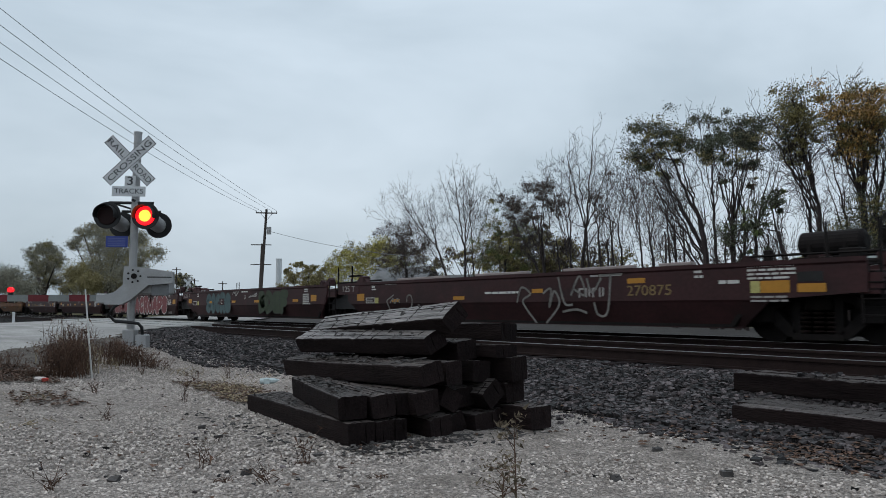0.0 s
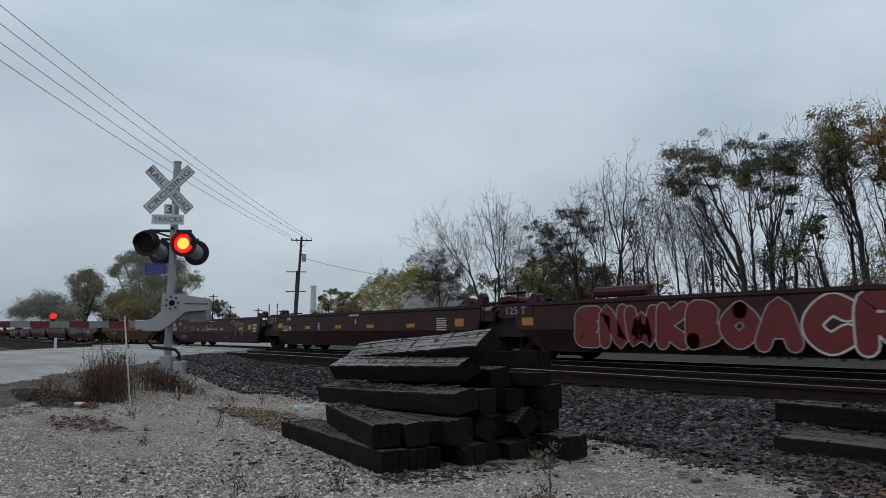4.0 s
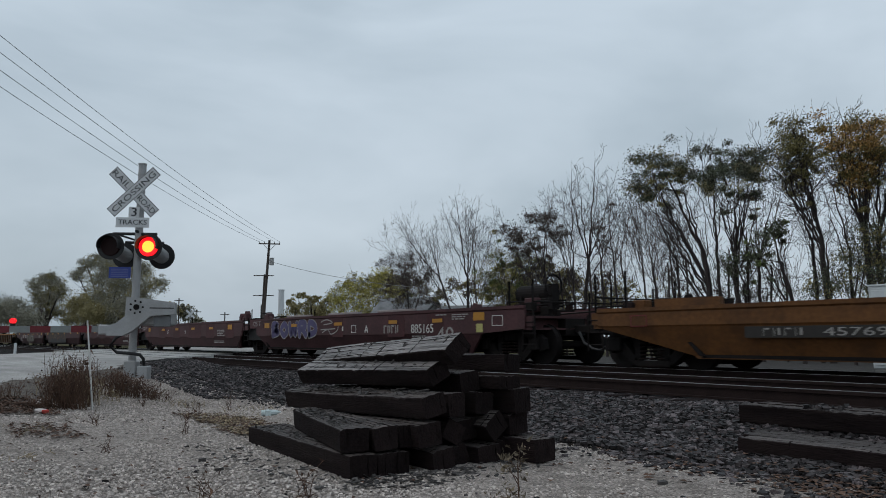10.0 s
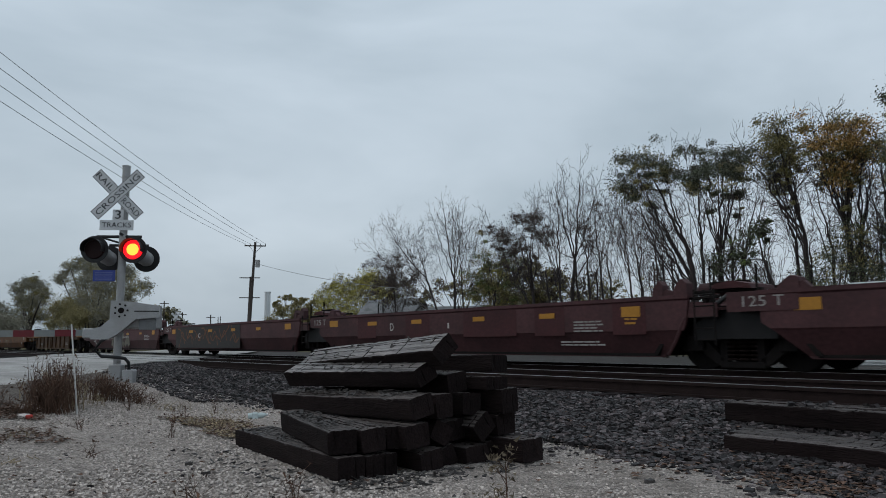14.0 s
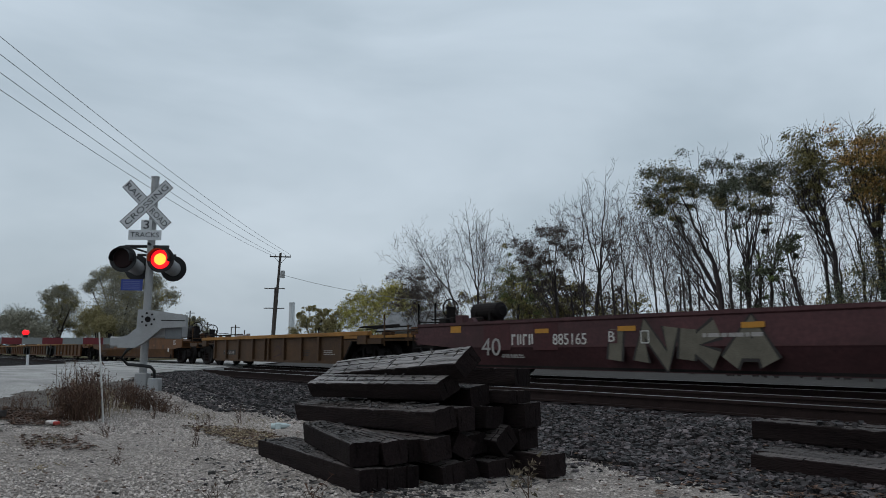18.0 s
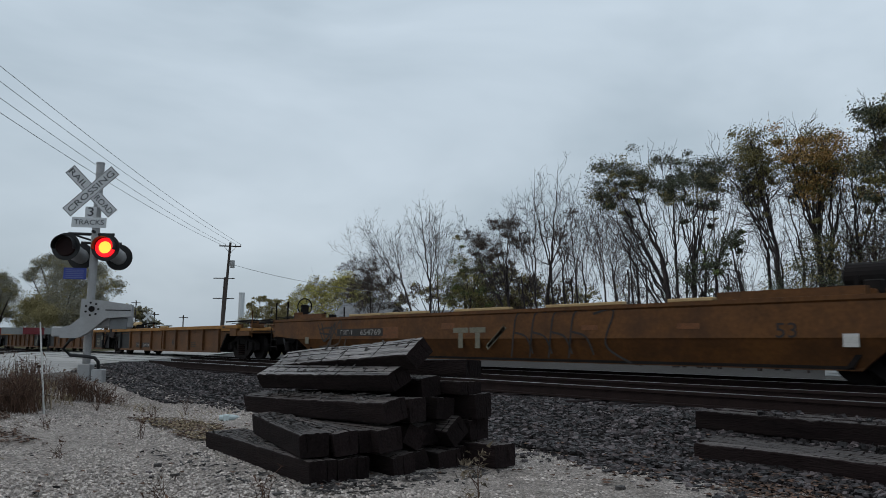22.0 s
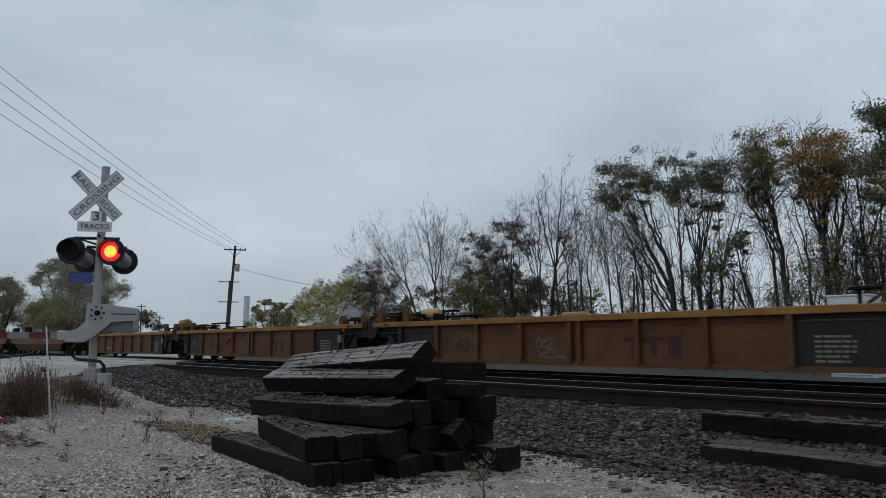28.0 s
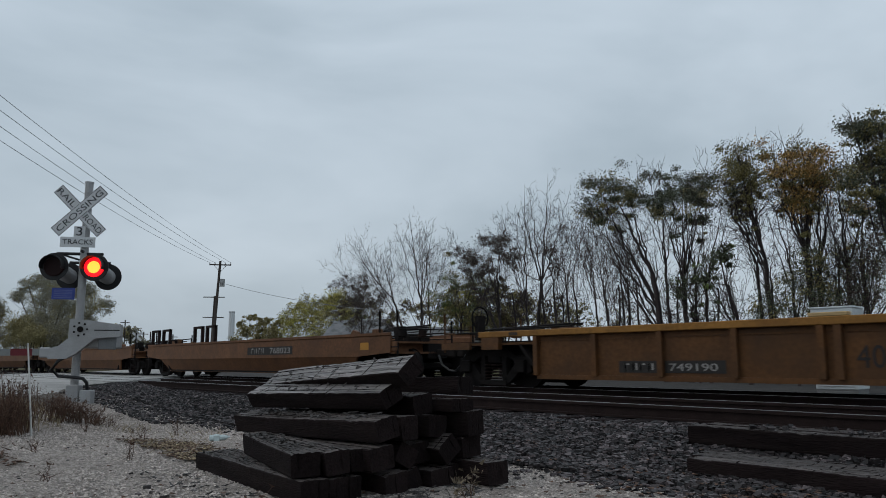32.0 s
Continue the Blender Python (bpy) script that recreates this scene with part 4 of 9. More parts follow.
def on(car, mid):
    """Short names for marks placed by their stretch along the train and world heights."""
    def put(kind, x0, x1, z0, z1, *a, **k):
        x0, x1, z0, z1 = x0 - mid, x1 - mid, z0 - WZ, z1 - WZ
        if kind == "text":
            return write(a[0], x0, x1, z0, z1, -SIDE - 0.009, a[1], car, label=k.get("label", ""))
        if kind == "plate":
            return plate(a[1] if len(a) > 1 else "reflector", car, x0, x1, z0, z1, a[0])
        if kind == "bars":
            return bars(car, x0, x1, z0, z1, a[0], a[1])
        if kind == "mark":
            return mark(car, x0, x1, z0, z1, a[0], a[1])
        if kind == "frame":
            w = 0.018
            bm = boxes((x0, x1, -SIDE - 0.009, -SIDE - 0.004, z0, z0 + w), (x0, x1, -SIDE - 0.009, -SIDE - 0.004, z1 - w, z1),
                       (x0, x0 + w, -SIDE - 0.009, -SIDE - 0.004, z0 + w, z1 - w), (x1 - w, x1, -SIDE - 0.009, -SIDE - 0.004, z0 + w, z1 - w))
            return part("stencil_box", bm, a[0], car)
    return put


def end_gear(car, b, paint, seed):
    """The black articulation casting over a shared truck, and the brackets, beams, sheet and hose that lie across it."""
    r = random.Random(seed * 5 + 1)
    # added near-black arch that fills the dark outline over the truck
    bm = bmesh.new()
    arch = [(b - 0.80 + 1.6 * k / 10, 0.62 + 0.50 * math.sin(math.pi * (0.12 + 0.76 * k / 10))) for k in range(11)]
    prism(bm, [(b - 0.80, 0.56)] + arch + [(b + 0.80, 0.56)], -1.30, -1.12)
    part("articulation_casting", bm, M["joint_black"], car, "black casting over the shared truck")
    bm = bmesh.new()
    path_tube(bm, [(b - 0.50, -1.40, 0.98), (b - 0.28, -1.42, 1.14), (b - 0.02, -1.42, 1.30), (b + 0.16, -1.42, 1.22), (b + 0.20, -1.40, 1.02)], 0.045, n=7)
    part("air_hose", bm, M["rubber"], car, smooth=True)
    h = r.uniform(0.16, 0.34)
    for x, w in ((b - 1.55, 0.12), (b - 1.05, 0.15)):
        bm = bmesh.new()
        prism(bm, [(x - w, 1.33), (x + w, 1.33), (x + w * 0.9, 1.37 + h * 0.7), (x + w * 0.2, 1.37 + h), (x - w * 0.9, 1.37 + h * 0.5)], -1.30, -1.10)
        part("corner_guide", bm, paint, car)
        h = r.uniform(0.20, 0.40)
    for z, y, x0, x1 in ((1.40, -0.9, -1.1, 0.35), (1.47, -0.2, -0.9, 0.5), (1.36, 0.5, -1.2, 0.7), (1.56 + r.uniform(0, 0.1), -0.6, -0.85, -0.05)):
        part("cross_beam", boxes((b + x0, b + x1, y - 0.05, y + 0.05, z, z + 0.055), bevel=0.008), M["steel_dark"], car)
    for x, y in ((b - 0.72, -0.6), (b - 0.2, -0.6)):
        part("beam_post", boxes((x - 0.03, x + 0.03, y - 0.03, y + 0.03, 1.12, 1.56), bevel=0.006), paint, car)
    if seed % 3 != 0:
        bm = bmesh.new()
        prism(bm, [(b - 0.55, 1.46), (b - 0.45, 1.56), (b - 0.10, 1.59), (b + 0.22, 1.52), (b + 0.26, 1.44), (b, 1.46)], -1.10, -0.30)
        part("folded_sheet", bm, M["maroon_patch"], car, "dull red sheet folded over the beams")


def joint_fittings(car, b, paint, seed, letters="125 T", left=True):
    """What stands on the end of a unit over a shared truck: side plate with its stencil, ladder, posts and rods."""
    s = 1 if left else -1
    if left:
        part("end_side_plate", boxes((b + 0.02, b + 1.30, -SIDE - 0.014, -SIDE - 0.002, 1.02, 1.36)), paint, car)
        write(letters, b + 0.32, b + 1.06, 1.10, 1.28, -SIDE - 0.017, M["white_dull"], car)
        bracket = prism(bmesh.new(), [(b + 0.80, 1.36), (b + 1.22, 1.36), (b + 1.20, 1.56), (b + 1.06, 1.60), (b + 0.86, 1.46)], -1.30, -1.05)
        part("corner_bracket", bracket, paint, car)
    else:
        ladder(car, b - 0.45, 0.45, 1.45, -SIDE + 0.03, 0.40, 5, M["steel_dark"])
        part("end_side_plate", boxes((b - 0.95, b - 0.2, -SIDE + 0.03, -SIDE + 0.07, 0.95, 1.2)), paint, car)
        bm = bmesh.new()
        path_tube(bm, [(b - 1.25, -SIDE + 0.05, 0.28), (b - 1.05, -SIDE + 0.02, 0.55), (b - 0.85, -SIDE + 0.02, 0.95)], 0.035, n=6)
        part("end_brace", bm, paint, car)
        end_gear(car, b, paint, seed)
    r = random.Random(seed)
    for k in range(2):
        x = b + s * (0.15 + 0.3 * k)
        bm = bmesh.new()
        tube(bm, (x, 1.25 - 2.5 * (k % 2), 1.12), (x, 1.25 - 2.5 * (k % 2), 1.72 + r.uniform(0, 0.25)), 0.022, n=5)
        part("grab_post", bm, M["steel_dark"], car)


def coupler_fittings(car, b, s, paint, seed, tank=True, brake=True, posts=True, top=1.37):
    """Tank, brake stand, hand rails and steps on the coupled end of a wagon; s points inwards."""
    r = random.Random(seed)
    if tank:
        air_tank(car, b + s * 2.45, top + 0.36, y=r.uniform(-0.3, 0.3), length=1.05, r=0.23)
        part("tank_stand", boxes((b + s * 2.45 - 0.4, b + s * 2.45 + 0.4, -0.25, 0.25, 1.12, top + 0.1)), M["steel_dark"], car)
    if brake:
        brake_wheel(car, b + s * 1.2, -0.45, 1.85, (s, 0, 0))
    if posts:
        for x, y, h in ((0.95, -1.38, 1.95), (1.75, -1.38, 1.95), (0.95, 1.3, 1.9), (0.95, 0.5, 1.7)):
            part("rail_post", tubes(((b + s * x, y, 0.75), (b + s * x, y, h), 0.028), n=5), M["steel_dark"], car)
        for z in (1.25, 1.0, 0.8):
            part("side_rung", tubes(((b + s * 0.95, -1.38, z), (b + s * 1.75, -1.38, z), 0.018), n=5), M["steel_dark"], car)
        part("hand_rail", tubes(((b + s * 0.95, -1.38, 1.45), (b + s * 0.95, 1.3, 1.45), 0.018), n=5), M["steel_dark"], car)
    part("end_sill", boxes((min(b + s * 0.9, b + s * 1.1), max(b + s * 0.9, b + s * 1.1), -1.46, -1.40, 0.88, 1.12)), paint, car)
    ladder(car, b + s * 1.0, 0.35, 1.1, -1.47, 0.4, 3, M["steel_dark"])
    # brake gear lying along the top of the end
    for k in range(6):
        x, y = b + s * r.uniform(1.2, 3.0), r.uniform(-1.15, 0.2)
        w, h = r.uniform(0.07, 0.18), r.uniform(0.08, 0.24)
        part("brake_valve", boxes((x - w, x + w, y - w * 0.7, y + w * 0.7, top - 0.12, top + h), bevel=0.02), (M["steel_dark"], M["rail_side"], paint)[k % 3], car)
    for k in range(3):
        y, z = r.uniform(-1.2, 0.2), top + r.uniform(0.04, 0.2)
        part("brake_rod", tubes(((b + s * 0.9, y, z), (b + s * 3.1, y + r.uniform(-0.2, 0.2), z + r.uniform(-0.05, 0.06)), 0.022), n=5), M["steel_dark"], car)


def pads(car, mid, rows, material, top=1.37):
    for x0, x1 in rows:
        bm = boxes((x0 - mid, x1 - mid, -SIDE + 0.01, -SIDE + 0.16, top, top + 0.065), bevel=0.012)
        part("top_pad", bm, material, car)


W, WD, RF, NY, YP = M["white"], M["white_dull"], M["reflector"], M["number_yellow"], M["yellow_pale"]
SETA, SETB = "five joined maroon well units", "five joined oxide-red well units"

# a wagon that has nearly gone by
car, mid = smooth_wagon("well_wagon", "grimy maroon smooth-sided empty well wagon", -4.2, 14.0, M["maroon"], "coupler", "coupler", seed=90)
coupler_fittings(car, -4.2 - mid, 1, M["maroon"], 91)

# first five-unit set, dark maroon
car, mid = smooth_wagon("well_unit", "grimy dark maroon well unit with white scrawls and yellow number", -21.5, -4.2, M["maroon"], "joint", "coupler", seed=1, group=SETA)
put = on(car, mid)
joint_fittings(car, -21.5 - mid, M["maroon"], 1)
coupler_fittings(car, -4.2 - mid, -1, M["maroon"], 2)
pads(car, mid, [(-18.1, -15.8), (-14.6, -12.75), (-11.6, -9.7), (-9.1, -8.36)], M["cover_pale"])
put("text", -9.84, -8.80, 1.12, 1.32, "270875", NY)
put("mark", -11.15, -10.40, 1.10, 1.30, 4, WD)
put("plate", -9.83, -9.40, 1.36, 1.46, RF)
put("plate", -15.46, -15.01, 1.09, 1.18, RF)
put("plate", -12.55, -12.2, 1.22, 1.31, RF)
put("plate", -20.31, -19.89, 1.11, 1.32, RF)
put("plate", -18.35, -17.95, 1.06, 1.14, RF)
put("plate", -7.02, -6.51, 1.13, 1.33, RF)
put("plate", -7.20, -7.03, 1.13, 1.33, YP, "notice")
put("plate", -6.38, -5.92, 1.13, 1.27, RF)
put("plate", -6.38, -5.96, 1.30, 1.46, M["grey_end"], "notice")
put("bars", -7.25, -6.4, 1.36, 1.60, 4, W)
put("bars", -7.2, -6.5, 0.98, 1.08, 2, WD)
put("bars", -8.30, -8.05, 1.42, 1.64, 3, W)
put("bars", -7.8, -7.3, 1.30, 1.36, 1, W)
put("bars", -10.8, -9.9, 1.52, 1.56, 1, WD)
put("bars", -14.2, -12.7, 1.22, 1.27, 1, W)
put("frame", -19.78, -19.3, 1.03, 1.2, W)
put("bars", -19.74, -19.34, 1.06, 1.17, 3, WD)
put("plate", -19.27, -19.09, 1.03, 1.19, YP, "notice")
put("bars", -19.45, -19.15, 1.42, 1.60, 3, W)
put("bars", -18.7, -18.0, 1.56, 1.60, 1, WD)
z = WZ
scrawl(car, [[(-18.62 - mid, 1.10 - z), (-18.25 - mid, 1.26 - z)], [(-18.62 - mid, 1.08 - z), (-18.35 - mid, 0.75 - z), (-18.02 - mid, 0.54 - z)],
             [(-17.95 - mid, 0.56 - z), (-17.55 - mid, 0.72 - z), (-17.33 - mid, 1.0 - z), (-17.38 - mid, 1.22 - z), (-17.55 - mid, 1.22 - z), (-17.60 - mid, 1.05 - z)],
             [(-18.45 - mid, 1.02 - z), (-18.3 - mid, 1.16 - z), (-18.2 - mid, 1.02 - z), (-18.05 - mid, 1.16 - z), (-17.95 - mid, 1.03 - z)]],
       0.045, M["scrawl"], "grey-white sprayed outline scrawl")
scrawl(car, [[(-13.05 - mid, 1.0 - z), (-12.9 - mid, 1.35 - z), (-12.6 - mid, 1.2 - z), (-12.85 - mid, 1.02 - z), (-12.4 - mid, 0.55 - z)],
             [(-12.2 - mid, 1.2 - z), (-11.95 - mid, 1.3 - z), (-12.0 - mid, 0.9 - z), (-11.85 - mid, 1.25 - z), (-11.7 - mid, 0.95 - z), (-12.1 - mid, 0.55 - z)],
             [(-11.72 - mid, 1.55 - z), (-11.55 - mid, 1.0 - z), (-11.3 - mid, 0.95 - z)],
             [(-11.35 - mid, 1.15 - z), (-11.1 - mid, 1.55 - z), (-10.95 - mid, 1.15 - z), (-11.3 - mid, 1.3 - z)],
             [(-10.9 - mid, 1.5 - z), (-10.75 - mid, 1.2 - z), (-10.5 - mid, 1.5 - z)],
             [(-10.55 - mid, 1.56 - z), (-9.95 - mid, 1.56 - z)], [(-10.25 - mid, 1.55 - z), (-10.35 - mid, 0.8 - z), (-10.6 - mid, 0.75 - z), (-10.7 - mid, 1.0 - z)],
             [(-11.6 - mid, 0.8 - z), (-11.2 - mid, 0.85 - z), (-10.9 - mid, 0.78 - z)]], 0.05, M["scrawl"], "white sprayed tag scrawl")

car, mid = smooth_wagon("well_unit", "grimy maroon well unit with teal and green sprayed bubble letters", -36.8, -21.5, M["maroon"], "joint", "joint", seed=5, group=SETA)
put = on(car, mid)
joint_fittings(car, -36.8 - mid, M["maroon"], 5)
joint_fittings(car, -21.5 - mid, M["maroon"], 6, left=False)
bubbles(car, -33.5 - mid, -30.7 - mid, 0.66 - WZ, 1.54 - WZ, "SOCRG", M["teal_spray"], M["black_spray"], "teal sprayed bubble letters", 0.03, fat=0.62)
put("plate", -31.92, -31.38, 1.02, 1.30, M["maroon"], "letter_patch").location.y = -0.006
put("text", -31.74, -31.56, 1.07, 1.25, "C", W).location.y = -0.012
bubbles(car, -27.75 - mid, -25.2 - mid, 0.66 - WZ, 1.54 - WZ, "BDEF", M["green_spray"], M["black_spray"], "dull green sprayed block letters", 0.015, fat=0.66)
for x0, x1 in ((-33.1, -32.8), (-30.5, -30.1), (-28.18, -27.72), (-24.77, -24.35)):
    put("plate", x0, x1, 1.11, 1.20, RF).location.y = -0.012
put("plate", -35.9, -35.5, 1.12, 1.33, RF)
put("plate", -23.4, -23.0, 1.12, 1.33, RF)
put("bars", -29.5, -28.7, 1.52, 1.58, 1, W)
put("text", -29.15, -29.09, 1.24, 1.40, "I", W)
put("bars", -24.0, -23.45, 1.02, 1.38, 6, W)
put("bars", -23.9, -23.6, 1.45, 1.62, 3, W)
put("frame", -35.3, -34.8, 1.03, 1.2, W)
put("plate", -34.7, -34.5, 1.03, 1.2, YP, "notice")
put("bars", -34.75, -34.5, 1.42, 1.6, 3, W)
scrawl(car, [[(-28.75 - mid, 1.32 - WZ), (-28.3 - mid, 1.38 - WZ), (-27.95 - mid, 1.46 - WZ), (-28.05 - mid, 1.36 - WZ), (-28.6 - mid, 1.36 - WZ)],
             [(-30.45 - mid, 1.45 - WZ), (-30.2 - mid, 1.62 - WZ), (-30.1 - mid, 1.4 - WZ), (-29.8 - mid, 1.6 - WZ), (-30.3 - mid, 1.5 - WZ)]], 0.05, M["white_dull"])

car, mid = smooth_wagon("well_unit", "maroon well unit covered in red and white sprayed lettering", -52.2, -36.8, M["maroon"], "joint", "joint", seed=9, group=SETA)
put = on(car, mid)
joint_fittings(car, -52.2 - mid, M["maroon"], 9)
joint_fittings(car, -36.8 - mid, M["maroon"], 10, left=False)
bubbles(car, -49.5 - mid, -44.3 - mid, 0.62 - WZ, 1.52 - WZ, "ENWKBOA", M["red_spray"], M["white_dull"], "red sprayed letters with white outlines", 0.025, 0.05, fat=0.58)
bubbles(car, -44.2 - mid, -39.25 - mid, 0.58 - WZ, 1.56 - WZ, "CROAPS", M["red_spray"], M["white"], "red sprayed bubble letters with white outlines", 0.035, 0.05, fat=0.62)
put("plate", -38.32, -37.9, 1.10, 1.32, RF)
put("plate", -51.3, -50.9, 1.12, 1.33, RF)
put("bars", -39.1, -38.5, 1.06, 1.32, 5, W)
put("bars", -39.0, -38.7, 1.44, 1.62, 3, W)
put("text", -38.95, -38.45, 0.62, 0.72, "2023", WD)
air = part("roll", tubes(((-49.4 - mid, -0.9, 1.55), (-47.9 - mid, -0.9, 1.55), 0.12)), M["maroon_patch"], car)

car, mid = smooth_wagon("well_unit", "plain grimy maroon well unit with white stencils", -67.75, -52.2, M["maroon"], "joint", "joint", seed=13, group=SETA)
put = on(car, mid)
joint_fittings(car, -67.75 - mid, M["maroon"], 13)
joint_fittings(car, -52.2 - mid, M["maroon"], 14, left=False)
for x0, x1 in ((-63.89, -63.46), (-61.38, -60.92), (-59.07, -58.62), (-56.6, -56.15)):
    put("plate", x0, x1, 1.11, 1.22, RF)
put("plate", -66.54, -66.08, 1.16, 1.34, RF)
put("plate", -54.1, -53.7, 1.12, 1.33, RF)
put("text", -62.74, -62.6, 1.08, 1.30, "E", W)
put("text", -59.88, -59.82, 1.25, 1.40, "I", W)
put("bars", -60.28, -59.45, 1.51, 1.57, 1, W)
put("frame", -66.0, -65.5, 1.05, 1.24, W)
put("bars", -65.95, -65.55, 1.09, 1.2, 3, WD)
put("plate", -65.42, -65.22, 1.06, 1.22, YP, "notice")
put("bars", -65.6, -65.2, 1.46, 1.62, 3, W)
put("bars", -55.0, -54.4, 1.02, 1.36, 6, W)

car, mid = smooth_wagon("well_unit", "dark maroon well unit with faded number and thin pale scrawls", -85.0, -67.75, M["maroon"], "coupler", "joint", seed=17, group=SETA)
put = on(car, mid)
joint_fittings(car, -67.75 - mid, M["maroon"], 18, left=False)
coupler_fittings(car, -85.0 - mid, 1, M["maroon"], 17, tank=False)
put("text", -78.87, -77.9, 1.13, 1.33, "270875", NY)
put("mark", -80.1, -79.48, 1.12, 1.32, 4, NY)
put("text", -76.61, -76.45, 1.10, 1.31, "A", W)
put("frame", -76.05, -75.77, 1.08, 1.34, W)
put("bars", -75.98, -75.84, 1.16, 1.26, 2, WD)
put("text", -75.25, -75.2, 1.28, 1.42, "I", W)
for x0, x1 in ((-77.62, -77.22), (-75.68, -75.28), (-73.84, -73.39), (-71.1, -70.7)):
    put("plate", x0, x1, 1.11, 1.22, RF)
put("plate", -82.3, -81.75, 1.12, 1.34, RF)
put("plate", -81.7, -81.5, 1.12, 1.32, YP, "notice")
put("plate", -70.0, -69.6, 1.12, 1.33, RF)
put("bars", -82.35, -81.55, 1.40, 1.62, 4, W)
put("bars", -81.0, -80.55, 1.44, 1.66, 3, W)
put("bars", -75.4, -74.6, 1.54, 1.60, 1, W)
put("bars", -75.4, -73.9, 1.13, 1.18, 1, WD)
put("bars", -80.4, -79.2, 0.74, 0.84, 2, WD)
put("bars", -69.4, -68.9, 1.02, 1.36, 6, W)
scrawl(car, [[(-73.2 - mid, 1.55 - WZ), (-72.95 - mid, 1.66 - WZ), (-72.7 - mid, 1.5 - WZ), (-73.05 - mid, 1.2 - WZ), (-73.15 - mid, 0.85 - WZ), (-72.75 - mid, 0.7 - WZ), (-72.55 - mid, 0.95 - WZ), (-72.85 - mid, 1.25 - WZ)]],
       0.03, M["teal_spray"])
scrawl(car, [[(-72.45 - mid + 0.32 * k, 1.5 - WZ - 0.03 * k), (-72.3 - mid + 0.32 * k, 1.66 - WZ - 0.05 * k), (-72.2 - mid + 0.32 * k, 1.42 - WZ - 0.03 * k), (-72.38 - mid + 0.32 * k, 1.48 - WZ - 0.04 * k)] for k in range(6)]
       + [[(-71.9 - mid, 1.3 - WZ), (-71.5 - mid, 1.36 - WZ), (-71.65 - mid, 0.8 - WZ)], [(-71.2 - mid, 1.2 - WZ), (-70.8 - mid, 0.9 - WZ), (-70.7 - mid, 1.1 - WZ), (-70.6 - mid, 0.66 - WZ)]],
       0.028, M["white_dull"], "thin pale sprayed scrawl")

# a single ochre wagon
car, mid = smooth_wagon("well_wagon", "grimy ochre smooth-sided empty well wagon with a black number panel", -104.45, -85.0, M["gold"], "coupler", "coupler", top=1.20, seed=21, brk=0.82)
put = on(car, mid)
coupler_fittings(car, -104.45 - mid, 1, M["gold"], 22, tank=False, brake=False, top=1.2)
coupler_fittings(car, -85.0 - mid, -1, M["gold"], 23, tank=False, brake=False, top=1.2)
put("plate", -100.05, -97.5, 0.90, 1.09, M["black_panel"], "number_panel")
put("mark", -99.75, -99.0, 0.93, 1.06, 4, M["white_dull"])
put("text", -98.7, -97.6, 0.93, 1.06, "457691", M["white_dull"]).location.y = -0.004
put("plate", -93.5, -92.2, 1.16, 1.23, M["red_spray"], "notice")
put("text", -89.2, -88.65, 0.84, 1.12, "40", M["black_panel"])
put("frame", -102.5, -102.1, 1.12, 1.34, M["red_spray"])
put("plate", -87.6, -87.2, 1.1, 1.3, RF)
part("end_cap", boxes((-101.9 - mid, -100.5 - mid, -SIDE - 0.01, -SIDE + 0.12, 1.20, 1.34)), M["gold"], car)
part("end_cap", boxes((-89.0 - mid, -87.4 - mid, -SIDE - 0.01, -SIDE + 0.12, 1.20, 1.34)), M["gold"], car)

# second five-unit set, oxide red


def patch_rows(xl, xr, rs):
    return [(x0, x1, 0.95 - WZ, 1.60 - WZ) for x0, x1 in rs]


car, mid = smooth_wagon("well_unit", "oxide-red well unit with white numbers and purple sprayed letters", -121.5, -104.45, M["maroon_new"], "joint", "coupler", seed=25, group=SETB,
                        patches=patch_rows(0, 0, [(-111.35, -110.5), (-109.4, -108.65), (-114.7, -114.0)]), shade=M["maroon_patch"])
put = on(car, mid)
joint_fittings(car, -121.5 - mid, M["maroon_new"], 25)
coupler_fittings(car, -104.45 - mid, -1, M["maroon_new"], 26)
put("text", -110.16, -109.11, 1.05, 1.29, "885165", W)
put("mark", -111.6, -110.78, 1.05, 1.28, 4, WD)
put("text", -108.97, -108.21, 0.77, 1.20, "40", WD)
put("text", -112.66, -112.45, 1.08, 1.30, "A", W)
put("frame", -113.47, -113.18, 1.08, 1.32, W)
put("text", -114.05, -113.99, 1.15, 1.28, "I", W)
for x0, x1 in ((-111.3, -110.86), (-109.14, -108.7), (-114.57, -114.05), (-117.74, -117.3)):
    put("plate", x0, x1, 1.32, 1.42, RF).location.y = -0.012
put("plate", -107.42, -106.99, 1.34, 1.54, RF)
put("plate", -120.09, -119.66, 1.31, 1.49, RF)
put("frame", -106.7, -106.3, 1.2, 1.45, W)
put("bars", -108.3, -107.6, 1.38, 1.52, 3, WD)
put("bars", -109.0, -108.4, 1.50, 1.53, 1, WD)
put("bars", -110.1, -109.2, 0.84, 0.98, 3, WD)
put("plate", -107.3, -107.05, 1.05, 1.26, YP, "notice")
bubbles(car, -119.45 - mid, -115.75 - mid, 0.92 - WZ, 1.55 - WZ, "BOWRD", M["purple"], M["white_dull"], "purple sprayed bubble letters outlined in white", 0.025, fat=0.58)
